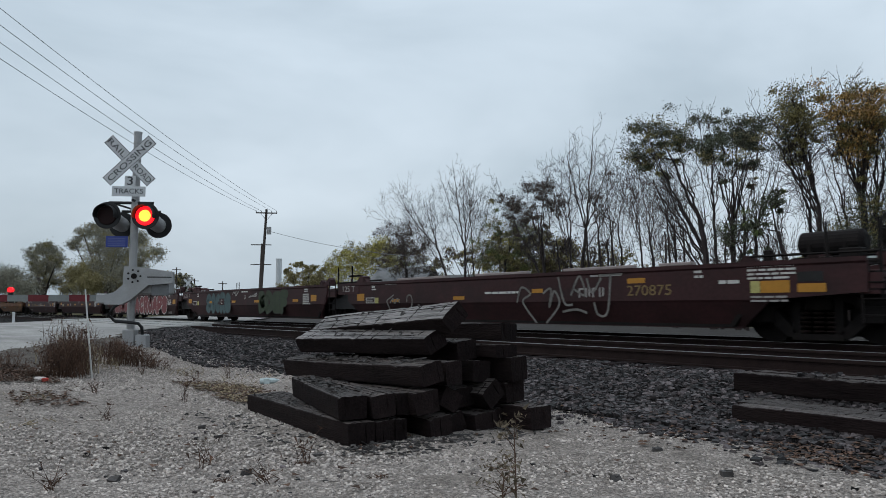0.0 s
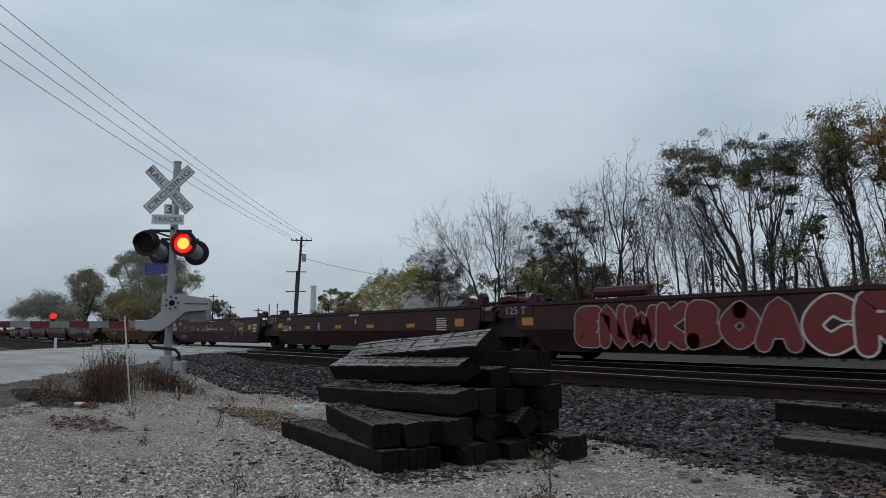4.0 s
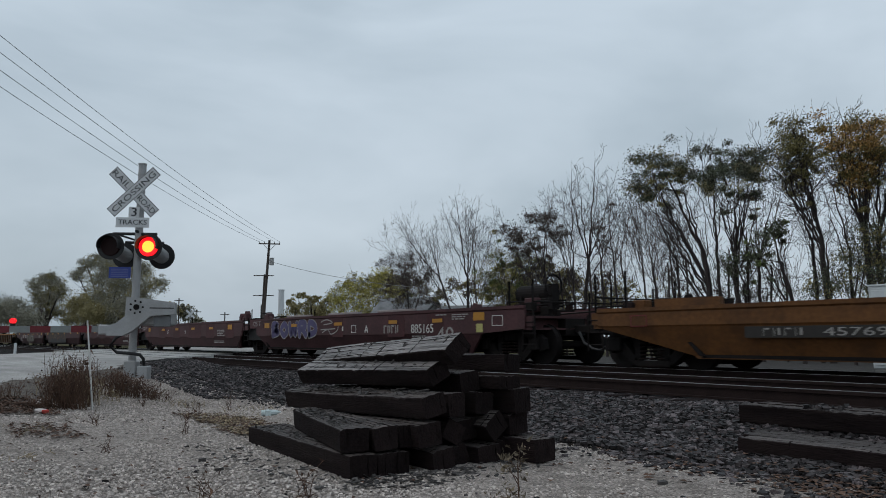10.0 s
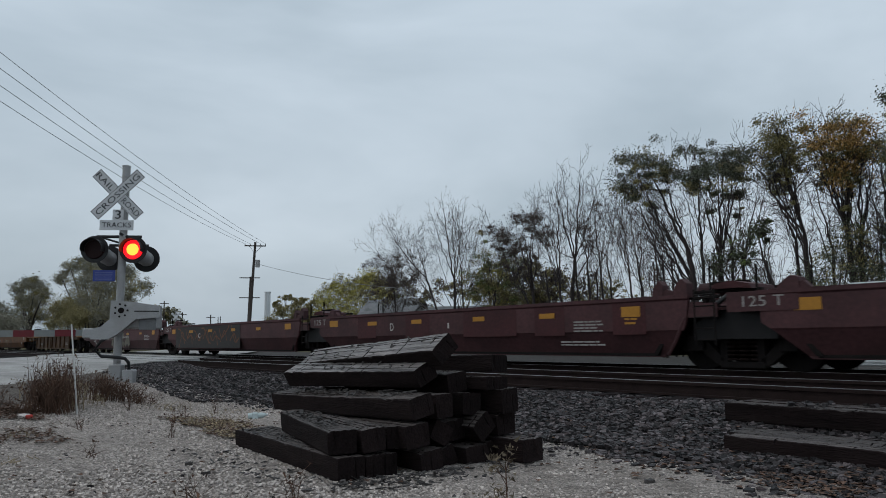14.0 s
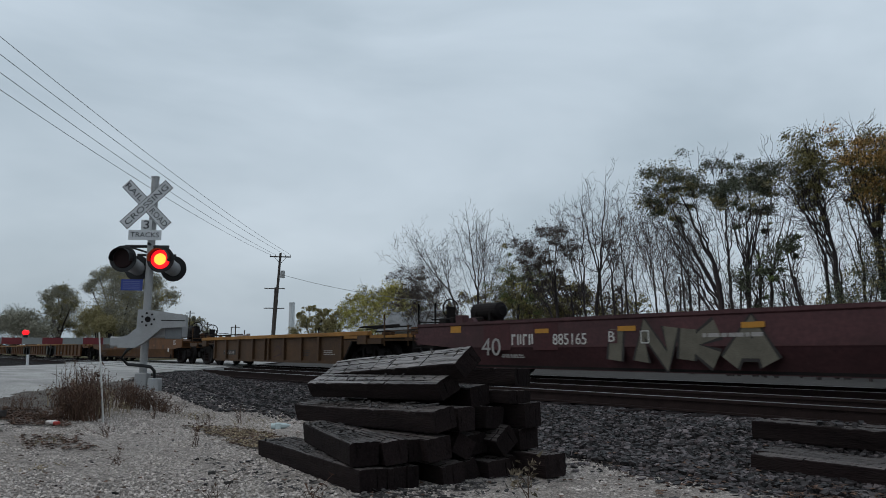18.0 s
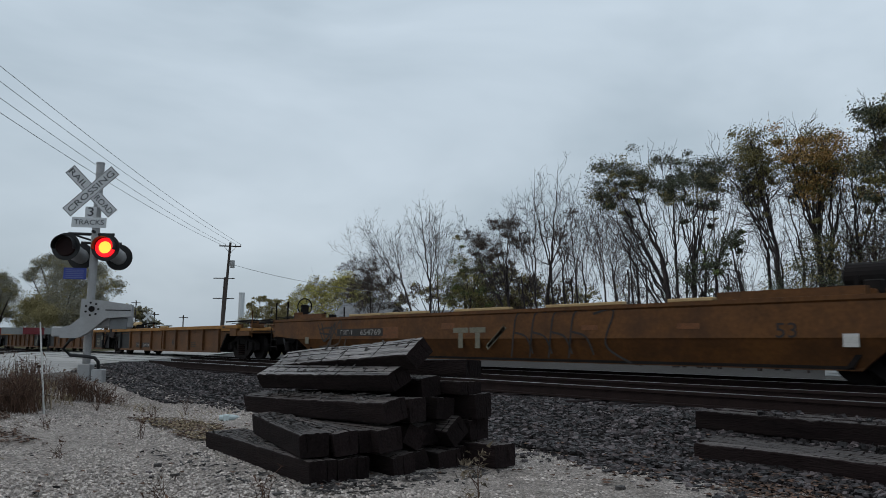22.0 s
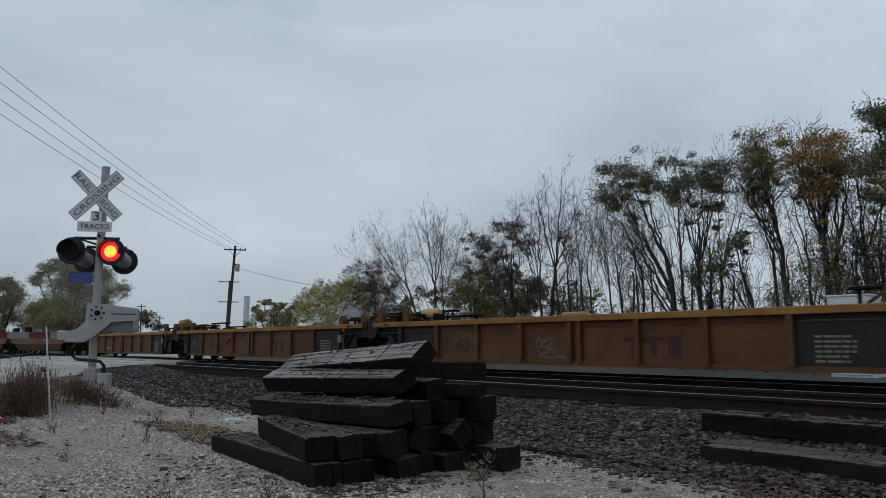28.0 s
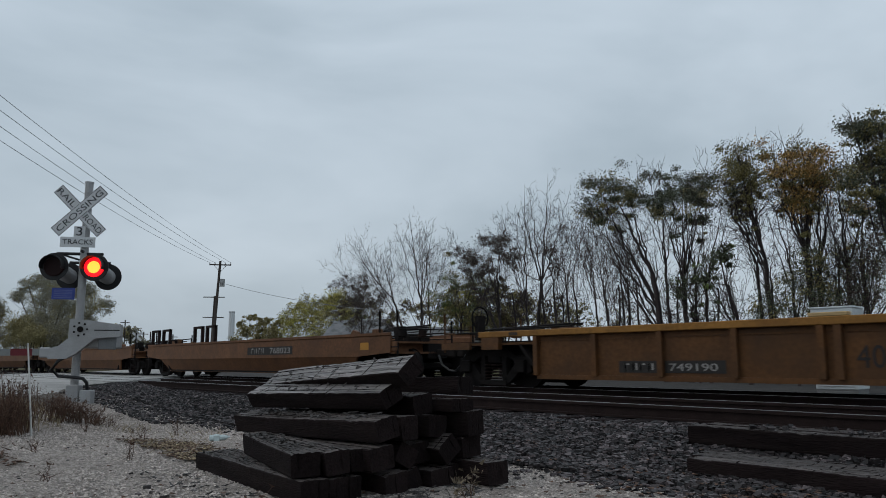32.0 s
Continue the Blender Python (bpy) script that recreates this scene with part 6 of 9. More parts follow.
for k in range(5):
    xr, xl = J[k], J[k + 1]
    c = -236.2 - 15.2 * k
    el, er = ("coupler" if k == 4 else "joint"), ("coupler" if k == 0 else "joint")
    br, bl = (c + 6.05), (c - 6.05)
    posts = [c - 4.5, c - 3.0, c - 1.55, c - 0.13, c + 0.13, c + 1.55, c + 3.0, c + 4.5]
    words = ("yellow ribbed well unit with a dark number panel", "dirty yellow ribbed well unit with grey ends", "yellow ribbed well unit with a faded maroon mark and grey ends",
             "yellow ribbed well unit with black numerals and thin scrawls", "yellow ribbed well unit with scrawls and a dark number panel")[k]
    car, mid = ribbed_wagon("well_unit", words, xl, xr, el, er, bl, br, posts, M["gold_rib"], 60 + k, SETC, grey=(k != 4, k != 0))
    rows = [("text", c - 3.85, c - 3.35, 0.76, 1.10, "40", M["black_spray"]), ("bars", c + 4.85, c + 5.5, 0.66, 1.08, 6, M["stencil_dim"])]
    if k == 0:
        rows = [("plate", -239.98, -237.84, 0.66, 0.88, M["black_panel"], "number_panel"), ("mark", -239.9, -239.2, 0.70, 0.83, 4, WD), ("text", -238.9, -237.98, 0.70, 0.83, "749190", WD),
                ("text", c + 1.0, c + 1.35, 0.76, 1.05, "40", M["black_spray"]), ("bars", c + 3.2, c + 3.8, 0.72, 0.9, 3, M["black_spray"])]
    if k in (1, 2, 3):
        rows += [("mark", c + 1.2, c + 2.55, 0.72, 1.08, 3, logo)]
    if k == 4:
        rows = [("plate", -300.95, -298.75, 0.66, 0.88, M["black_panel"], "number_panel"), ("mark", -300.85, -300.15, 0.70, 0.83, 4, WD), ("text", -299.85, -298.9, 0.70, 0.83, "749190", WD),
                ("text", c + 0.35, c + 0.75, 0.76, 1.10, "40", M["black_spray"]), ("bars", c + 4.85, c + 5.5, 0.66, 1.08, 6, M["stencil_dim"])]
    ribbed_marks(car, mid, rows)
    if k:
        x = c - mid + (-1.15 if k in (2, 3) else 3.15)
        if k in (2, 3):
            scrawl(car, [[(x, 0.62), (x + 0.12, 0.80), (x + 0.20, 0.62), (x + 0.34, 0.84)], [(x + 0.18, 0.72), (x + 0.50, 0.76), (x + 0.30, 0.50), (x + 0.12, 0.40), (x + 0.90, 0.38)],
                         [(x + 0.05, 0.56), (x + 0.24, 0.62), (x + 0.40, 0.52), (x + 0.22, 0.44), (x + 0.08, 0.52)], [(x + 0.42, 0.60), (x + 0.56, 0.46), (x + 0.78, 0.40)]], 0.020, M["scrawl"], y=RS, label="thin pale sprayed tag")
        else:
            scrawl(car, [[(x, 0.46), (x + 0.04, 0.82), (x + 0.22, 0.72), (x + 0.06, 0.64), (x + 0.26, 0.48)], [(x + 0.42, 0.82), (x + 0.32, 0.64), (x + 0.46, 0.52), (x + 0.56, 0.68), (x + 0.42, 0.82)],
                         [(x + 0.84, 0.80), (x + 0.66, 0.78), (x + 0.68, 0.52), (x + 0.88, 0.52)], [(x + 0.68, 0.65), (x + 0.82, 0.66)], [(x + 1.18, 0.80), (x + 1.00, 0.74), (x + 1.16, 0.62), (x + 0.98, 0.50)],
                         [(x + 0.02, 0.86), (x + 1.22, 0.88)]], 0.030, M["smudge"], y=RS, label="faded black sprayed letters")
        if k == 3:
            q = c - mid + 3.15
            scrawl(car, [[(q + 0.16 * n, 0.52 + 0.04 * (n % 2)), (q + 0.05 + 0.16 * n, 0.86), (q + 0.12 + 0.16 * n, 0.56)] for n in range(7)] + [[(q + 0.7, 0.36), (q + 1.0, 0.44), (q + 1.2, 0.34)]], 0.026, M["smudge"], y=RS, label="faded black sprayed scribble")
            g = c - mid - 5.6
            scrawl(car, [[(g, 0.66), (g + 0.12, 0.84), (g + 0.24, 0.66), (g + 0.02, 0.74), (g + 0.30, 0.78)], [(g + 0.06, 0.58), (g + 0.26, 0.60)]], 0.024, M["scrawl"], y=RS, label="thin pale sprayed tag")
        if k == 3:
            u = c - mid + 0.45
            scrawl(car, [[(u + 0.16, 0.80), (u, 0.76), (u + 0.14, 0.68), (u, 0.61)], [(u + 0.24, 0.60), (u + 0.25, 0.80), (u + 0.38, 0.76), (u + 0.26, 0.69)],
                         [(u + 0.55, 0.80), (u + 0.46, 0.70), (u + 0.56, 0.61), (u + 0.64, 0.71), (u + 0.55, 0.80)], [(u + 0.72, 0.60), (u + 0.74, 0.80)], [(u + 0.90, 0.79), (u + 0.76, 0.70), (u + 0.92, 0.60)],
                         [(u + 0.28, 0.52), (u + 0.14, 0.48), (u + 0.27, 0.42), (u + 0.12, 0.36)], [(u + 0.36, 0.36), (u + 0.38, 0.52), (u + 0.50, 0.47), (u + 0.40, 0.43), (u + 0.54, 0.35)]],
                   0.028, M["smudge"], y=RS, label="faded black sprayed scribble")
            bmh = bmesh.new()
            v = c - mid - 2.25
            path_tube(bmh, [(v - 0.55, RS - 0.03, 0.93), (v - 0.30, RS - 0.04, 0.88), (v - 0.08, RS - 0.05, 0.70), (v + 0.08, RS - 0.05, 0.70), (v + 0.30, RS - 0.04, 0.88), (v + 0.55, RS - 0.03, 0.93)], 0.028, n=6)
            part("hanging_strap", bmh, M["rubber"], car, "black strap hanging on the side")
        plate("notice", car, br - mid - 0.04, br - mid + 0.16, 0.72, 0.94, M["stencil_dim"], y=-SIDE + 0.01)
    for e in (br + 0.45, bl - 0.75):
        plate("chord_stencil", car, e - mid, e - mid + 0.26, 1.15, 1.215, M["smudge"], y=-SIDE)
    if k in (0, 2):
        air_tank(car, xl - mid + 1.98, 1.25 + 0.22, y=-0.75, length=0.55, r=0.15, paint=M["cover_tan"])
    if k == 4:
        air_tank(car, xr - mid - 0.50, 1.25 + 0.33, y=-0.85, length=0.62, r=0.20, paint=M["gold_chord"])
    pads(car, mid, [(c - 0.3, c + 0.3)], M["cover_tan"], top=1.25)

# the last wagons in view, rusted ochre
J = [-307.1, -327.5, -347.7, -367.9, -388.1, -408.3, -428.5]
for k in range(6):
    xr, xl = J[k], J[k + 1]
    car, mid = smooth_wagon("well_wagon", "rusted ochre smooth-sided well wagon" + (" with frames standing on its end" if k == 0 else ""), xl, xr, M["gold_brown"], "coupler", "coupler",
                            top=1.36, seed=80 + k, truck_l=2.1, truck_r=2.1)
    put = on(car, mid)
    coupler_fittings(car, xl - mid, 1, M["gold_brown"], 81 + k, tank=False, brake=False)
    coupler_fittings(car, xr - mid, -1, M["gold_brown"], 87 + k, tank=False, brake=False)
    if k == 0:
        put("plate", -316.55, -313.4, 1.12, 1.38, M["black_panel"], "number_panel")
        put("mark", -316.3, -315.3, 1.16, 1.34, 4, WD)
        put("text", -314.9, -313.55, 1.16, 1.34, "768023", WD).location.y = -0.004
        put("plate", -309.6, -309.2, 1.2, 1.4, RF)
        for xs in (-326.3, -325.0, -321.6, -320.4):
            bm = boxes((xs - mid, xs - mid + 0.09, -1.42, -1.30, 1.36, 1.98), (xs - mid + 0.75, xs - mid + 0.84, -1.42, -1.30, 1.36, 1.98), (xs - mid, xs - mid + 0.84, -1.42, -1.30, 1.90, 1.99))
            part("guide_frame", bm, M["rail_side"], car)


# ---- the crossing signal ----
def sign_text(words, size, width, material, parent, at, turn, name="lettering"):
    """Words on a board, centred at a place in the sign's plane (x right, z up) and turned in it."""
    me, dim = text_mesh(words, size, 0.002)
    me = me.copy()
    k = width / dim[0]
    c, s = math.cos(radians(turn)), math.sin(radians(turn))
    for v in me.vertices:
        x, z = (v.co.x - dim[0] / 2) * k, v.co.y - dim[1] / 2
        v.co = (at[0] + x * c - z * s, at[1] - v.co.z, at[2] + x * s + z * c)
    me.materials.clear()
    me.materials.append(material)
    ob = new(name, me)
    ob.parent = parent
    return ob


def turned_board(length, width, at, turn, thick=0.004):
    bm = bmesh.new()
    box(bm, -length / 2, length / 2, -thick, thick, -width / 2, width / 2)
    c, s = math.cos(radians(turn)), math.sin(radians(turn))
    for v in bm.verts:
        x, z = v.co.x, v.co.z
        v.co = (at[0] + x * c - z * s, at[1] + v.co.y, at[2] + x * s + z * c)
    return bm


def lamp_head(signal, x, y, z, face, lit):
    """A flashing-light unit: black round background, hood, housing and lens. face -1 looks towards -y."""
    f = face
    bm = bmesh.new()
    tube(bm, (x, y, z), (x, y + 0.012, z), 0.262, n=36)
    head = part("lamp_background", bm, M["lamp_black"], signal)
    bm = bmesh.new()
    for k in range(13):
        a0, a1 = radians(-15 + 210 * k / 13), radians(-15 + 210 * (k + 1) / 13)
        r = 0.20
        lo = [Vector((x + r * math.cos(a), y + 0.005 * f, z + r * math.sin(a))) for a in (a0, a1)]
        hi = [p + Vector((0, f * 0.20, 0)) for p in lo]
        bm.faces.new([bm.verts.new(p) for p in (lo[0], lo[1], hi[1], hi[0])])
    bmesh.ops.remove_doubles(bm, verts=bm.verts, dist=0.0005)
    bmesh.ops.solidify(bm, geom=bm.faces[:], thickness=0.004)
    part("hood", bm, M["lamp_black"], head)
    bm = bmesh.new()
    tube(bm, (x, y + 0.006 - f * 0.004, z), (x, y + 0.006 - f * 0.16, z), 0.15, 0.115, n=24)
    part("housing", bm, M["signal_grey"], head, "grey lamp housing")
    bm = bmesh.new()
    # lens drawn wider than life, standing for the lit lamp's bloom
    tube(bm, (x, y + f * 0.004, z), (x, y + f * 0.03, z), 0.188, 0.175, n=28)
    part("lens", bm, M["lit_red"] if lit else M["lens_dark"], head, "glowing red lens" if lit else "dark unlit lens")
    if lit:
        bm = bmesh.new()
        tube(bm, (x, y + f * 0.031, z), (x, y + f * 0.04, z), 0.115, 0.085, n=28)
        part("lit_centre", bm, M["lit_core"], head, "orange-white glowing centre")


def crossing_signal(at, rz):
    s = thing("crossing_signal", "grey crossing signal with crossbuck, lit red lamp and lowered gate", "crossing signal", at, rz)
    bm = tubes(((0, 0, 0.0), (0, 0, 4.19), 0.075), n=20)
    part("mast", bm, M["signal_grey"], s)
    part("mast_cap", tubes(((0, 0, 4.19), (0, 0, 4.22), 0.082), n=20), M["signal_grey"], s)
    part("mast_band", tubes(((0, 0, 3.97), (0, 0, 4.0), 0.080), n=20), M["signal_grey"], s)
    part("base", boxes((-0.12, 0.12, -0.12, 0.12, -0.30, 0.30), bevel=0.02), M["signal_grey"], s)
    part("junction_box", boxes((0.15, 0.36, -0.16, 0.08, -0.3, 0.20), bevel=0.015), M["signal_grey"], s)
    cz, cx = 3.62, -0.10
    for turn, words, off in ((45, "CROSSING", -0.012), (-45, None, 0.0)):
        b = part("crossbuck_blade", turned_board(1.22, 0.229, (cx, -0.115 + off, cz), turn), M["sign_white"], s)
        bo = bmesh.new()
        c_, s_ = math.cos(radians(turn)), math.sin(radians(turn))
        for u0, u1, v0, v1 in ((-0.60, 0.60, 0.100, 0.108), (-0.60, 0.60, -0.108, -0.100), (-0.60, -0.592, -0.1, 0.1), (0.592, 0.60, -0.1, 0.1)):
            vs = [bo.verts.new((cx + u * c_ - v * s_, -0.1205 + off, cz + u * s_ + v * c_)) for u, v in ((u0, v0), (u1, v0), (u1, v1), (u0, v1))]
            bo.faces.new(vs)
        part("blade_border", bo, M["sign_black"], b)
        if words:
            sign_text(words, 0.165, 1.10, M["sign_black"], b, (cx, -0.133, cz), turn)
        else:
            for w2, sgn in (("RAIL", -1), ("ROAD", 1)):
                d = sgn * 0.36
                sign_text(w2, 0.165, 0.44, M["sign_black"], b, (cx + d * c_, -0.121, cz + d * s_), turn)
    tp = part("track_count_plate", boxes((-0.19, 0.02, -0.10, -0.09, 3.115, 3.32)), M["sign_white"], s)
    sign_text("3", 0.24, 0.11, M["sign_black"], tp, (-0.085, -0.103, 3.22), 0)
    tp = part("tracks_plate", boxes((-0.43, 0.22, -0.10, -0.09, 2.91, 3.11)), M["sign_white"], s)
    sign_text("TRACKS", 0.14, 0.56, M["sign_black"], tp, (-0.105, -0.103, 3.015), 0)
    bm = tubes(((-0.50, -0.02, 2.79), (0.36, -0.02, 2.79), 0.03), ((-0.46, -0.02, 2.79), (-0.46, -0.02, 2.55), 0.026), ((0.32, -0.02, 2.79), (0.32, -0.02, 2.55), 0.026),
               ((0, -0.15, 2.83), (0, 0.42, 2.83), 0.03), ((-0.44, 0.5, 2.68), (0.34, 0.5, 2.68), 0.028), ((-0.46, -0.02, 2.79), (-0.2, 0.5, 2.72), 0.02))
    part("lamp_crossarm", bm, M["lamp_black"], s)
    for x, lit in ((-0.44, False), (0.29, True)):
        lamp_head(s, x, -0.26, 2.51, -1, lit)
        lamp_head(s, x + 0.03, 0.46, 2.40, 1, False)
        bm = bmesh.new()
        tube(bm, (x + 0.01, -0.10, 2.49), (x + 0.025, 0.30, 2.42), 0.15, 0.15, n=20)
        part("lamp_barrel", bm, M["signal_grey"], s, "pale grey lamp housings set back to back")
    bs = part("emergency_notice", boxes((-0.50, -0.08, -0.115, -0.105, 1.90, 2.12)), M["blue_sign"], s, "small blue notice with past-reading print")
    bm = bmesh.new()
    for z in (2.08, 2.045, 2.01, 1.97, 1.935):
        box(bm, -0.46, -0.13, -0.119, -0.1155, z - 0.012, z + 0.004)
    part("notice_print", bm, M["blue_text"], bs)
    # gate mechanism: box and swept arm carrier
    bm = bmesh.new()
    prism(bm, [(-0.05, 1.52), (0.30, 1.50), (0.88, 1.42), (0.88, 1.20), (0.42, 1.16), (0.10, 0.88), (-0.08, 0.78), (-0.40, 0.78), (-0.40, 0.97), (-0.22, 1.02), (-0.06, 1.16)], -0.34, -0.22)
    carrier = part("arm_carrier", bm, M["signal_grey"], s, "swept grey arm carrier")
    bm = bmesh.new()
    for k in range(7):
        a = k * 2 * math.pi / 7
        tube(bm, (0.15 + 0.12 * math.cos(a), -0.352, 1.33 + 0.12 * math.sin(a)), (0.15 + 0.12 * math.cos(a), -0.34, 1.33 + 0.12 * math.sin(a)), 0.02, n=8)
    tube(bm, (0.15, -0.362, 1.33), (0.15, -0.34, 1.33), 0.055, n=12)
    part("bolt", bm, M["steel_dark"], carrier)
    part("slot", boxes((0.40, 0.86, -0.345, -0.341, 1.305, 1.325)), M["lamp_black"], carrier)
    part("mechanism_box", boxes((0.12, 0.74, -0.20, 0.30, 0.98, 1.42), bevel=0.03), M["signal_grey"], s)
    # lower box: its shade is in the darker grey
    part("box_shade_plate", boxes((0.46, 0.78, -0.26, -0.21, 0.96, 1.18), bevel=0.01), M["signal_dark"], s, "grey lower box with its shade put into the paint")
    bm = bmesh.new()
    path_tube(bm, [(-0.02, -0.30, 0.86), (-0.22, -0.30, 0.74), (-0.34, -0.26, 0.58), (-0.22, -0.22, 0.46), (0.06, -0.20, 0.44), (0.20, -0.16, 0.42), (0.25, -0.1, 0.34), (0.26, -0.05, 0.15)], 0.032, n=8)
    part("conduit", bm, M["rubber"], s, smooth=True)
    clamp = part("arm_clamp", boxes((-0.56, -0.36, -0.33, -0.23, 0.80, 0.99), bevel=0.02), M["signal_grey"], s)
    x = -0.54
    for k in range(22):
        w = 0.15 if k == 0 else 0.385
        m = M["arm_red"] if k % 2 else M["arm_white"]
        part("arm_stripe", boxes((x - w + 0.002, x, -0.30, -0.26, 0.84 - 0.004 * k, 0.965 - 0.004 * k)), m, s, "red stripe" if k % 2 else "white stripe")
        x -= w
    for k, xa in enumerate((-2.18, -4.9, -7.8)):
        lamp = part("arm_lamp", tubes(((xa, -0.28, 0.95), (xa, -0.28, 1.0), 0.05), n=12), M["lamp_black"], s)
        bm = bmesh.new()
        tube(bm, (xa, -0.32, 1.045), (xa, -0.24, 1.045), 0.048, n=16)
        part("arm_lens", bm, M["lit_red"], lamp, "glowing red arm lamp")
    return s


signal = crossing_signal((-15.65, 4.05, 0.20), 56.0)
signal.matrix_basis = pose(-15.65, 4.05, 0.20, 0, 0, 56.0) @ pose(0, 0, 0, 0, 0.7, 0)
far_signal = thing("distant_crossing_sign", "distant crossing post with a small white crossbuck", "crossing signal", (-74.5, 24.57, 0.0), 72)
part("post", tubes(((0, 0, 0), (0, 0, 3.9), 0.06), n=10), M["signal_grey"], far_signal)
for turn in (45, -45):
    part("crossbuck_blade", turned_board(1.1, 0.20, (0, -0.08 - (0.01 if turn > 0 else 0), 3.3), turn), M["sign_white"], far_signal)

white_post = thing("white_post", "short white marker post beside the track", "post", (-40.0, 5.2, 0.0))
part("post", tubes(((0, 0, 0), (0, 0, 0.75), 0.06), n=10), M["sign_white"], white_post)
rod = thing("marker_rod", "thin pale plastic marker rod in the weeds", "marker", (-10.45, 2.26, float(ground_height(np.array([-10.45]), np.array([2.26]))[0])))
part("rod", tubes(((0, 0, -0.05), (-0.02, -0.11, 1.12), 0.012, 0.009), n=8), M["plastic_post"], rod)


# ---- stacks of old sleepers ----
def old_tie(length, seed, top="tie_wet_sheen", cracks=1.0, w=0.225, h=0.178):
    """One worn timber in one piece: bowed, chipped at the edges, its upper face split by cracks along the grain and slanting across it."""
    r = random.Random(seed)

    def cuts(lo, hi, count, gap, step):
        """Coordinates from lo to hi, with narrow cracks between; True marks the bottom of a crack."""
        marks = sorted(r.uniform(lo + 0.02, hi - 0.02) for _ in range(count))
        keep = []
        for m in marks:
            if not keep or m - keep[-1] > 5 * gap:
                keep.append(m)
        out, at = [(lo, False)], lo
        for m in keep + [hi + gap]:
            while m - gap - at > step * 1.3:
                at += step * r.uniform(0.7, 1.2)
                out.append((at, False))
            if m < hi:
                out += [(m - gap, False), (m, True), (m + gap, False)]
                at = m + gap
        if hi - out[-1][0] < 0.01:
            out.pop()
        return out + [(hi, False)]

    xs = cuts(-length / 2, length / 2, int(length * 3.2 * cracks), 0.008, 0.06)
    ys = cuts(-w / 2 + 0.008, w / 2 - 0.008, r.choice((5, 6, 7)), 0.0035, 0.03)
    bow = r.uniform(-0.008, 0.008)
    n, m = len(xs), len(ys)
    slant = [0.0] * n
    for i, (x, c) in enumerate(xs):
        if c:
            slant[i] = slant[i - 1] = slant[i + 1] = r.uniform(-0.30, 0.30)
    reach = {i: (r.uniform(-0.20, 0.02), r.uniform(-0.02, 0.20)) for i, (x, c) in enumerate(xs) if c}
    runs = {j: (r.uniform(-0.8, 0.2) * length, r.uniform(-0.1, 0.8) * length) for j, (y, c) in enumerate(ys) if c}
    strip = [r.uniform(-0.006, 0.003) for _ in ys]
    wave = [r.uniform(0, 6.28) for _ in range(6)]
    skew = r.uniform(-0.10, 0.10)
    bm = bmesh.new()
    rings, deep = [], []
    for i, (x, across) in enumerate(xs):
        last = i in (0, n - 1)
        sag = bow * math.sin(math.pi * i / (n - 1))
        dy = 0.003 * math.sin(x * 3 + wave[0])
        chip = r.uniform(0.006, 0.022) if r.random() < 0.10 else r.uniform(0, 0.003)
        chip2 = r.uniform(0.006, 0.022) if r.random() < 0.10 else r.uniform(0, 0.003)
        row, flags = [], []
        for j, (y, along) in enumerate(ys):
            z = h + sag + strip[j] * (0.4 + 0.6 * math.sin(x * 2.1 + wave[1] + j)) + r.uniform(-0.0022, 0.0022)
            d = 0.0
            if across and reach[i][0] < y < reach[i][1]:
                d = 0.020
            if along and runs[j][0] < x < runs[j][1]:
                d = max(d, 0.014)
            xo = x + (slant[i] * y + 0.006 * math.sin(y * 37 + wave[2]) if not last else skew * y + r.uniform(-0.001, 0.001))
            row.append((xo, y + dy, z - d - (chip * 0.6 if j == 0 else 0) - (chip2 * 0.6 if j == m - 1 else 0)))
            flags.append(d > 0)
        ta, tb = row[-1][0], row[0][0]
        side = [(ta, w / 2 + dy + r.uniform(-0.002, 0.003), h + sag - 0.008 - chip2), (ta, w / 2 + dy + 0.003 * math.sin(x * 7 + wave[4]), h * 0.5), (ta, w / 2 + dy - 0.003, 0.016)]
        side2 = [(tb, -w / 2 + dy + 0.003, 0.016), (tb, -w / 2 + dy - 0.003 * math.sin(x * 6 + wave[5]), h * 0.5), (tb, -w / 2 + dy + r.uniform(-0.003, 0.002), h + sag - 0.008 - chip)]
        under = [(q[0], q[1], 0.0) for q in row[::-1]]
        rings.append([bm.verts.new(q) for q in row + side + under + side2])
        deep.append(flags)
    k = len(rings[0])
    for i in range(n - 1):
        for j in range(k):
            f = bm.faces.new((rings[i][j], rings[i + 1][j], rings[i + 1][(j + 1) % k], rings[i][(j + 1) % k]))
            # upper face takes the paler top wood; cracks and sides stay dark
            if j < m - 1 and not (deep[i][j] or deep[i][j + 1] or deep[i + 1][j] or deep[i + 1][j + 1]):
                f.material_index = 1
    # end grain: a checked, slightly hollowed face
    for e in (0, n - 1):
        g = rings[e]
        s = 1 if e == 0 else -1
        split = r.randrange(1, m - 1)
        mids = []
        for j in range(m):
            p = (g[j].co + g[2 * m + 2 - j].co) / 2
            mids.append(bm.verts.new((p.x + s * (r.uniform(0, 0.0015) + (0.014 if j == split else 0)), p.y, p.z + r.uniform(-0.02, 0.02))))
        ends = []
        for j in range(m - 1):
            ends.append(bm.faces.new((g[j], g[j + 1], mids[j + 1], mids[j])))
            ends.append(bm.faces.new((mids[j], mids[j + 1], g[2 * m + 1 - j], g[2 * m + 2 - j])))
        ends.append(bm.faces.new((g[m - 1], g[m], g[m + 1], g[m + 2], g[m + 3], mids[m - 1])))
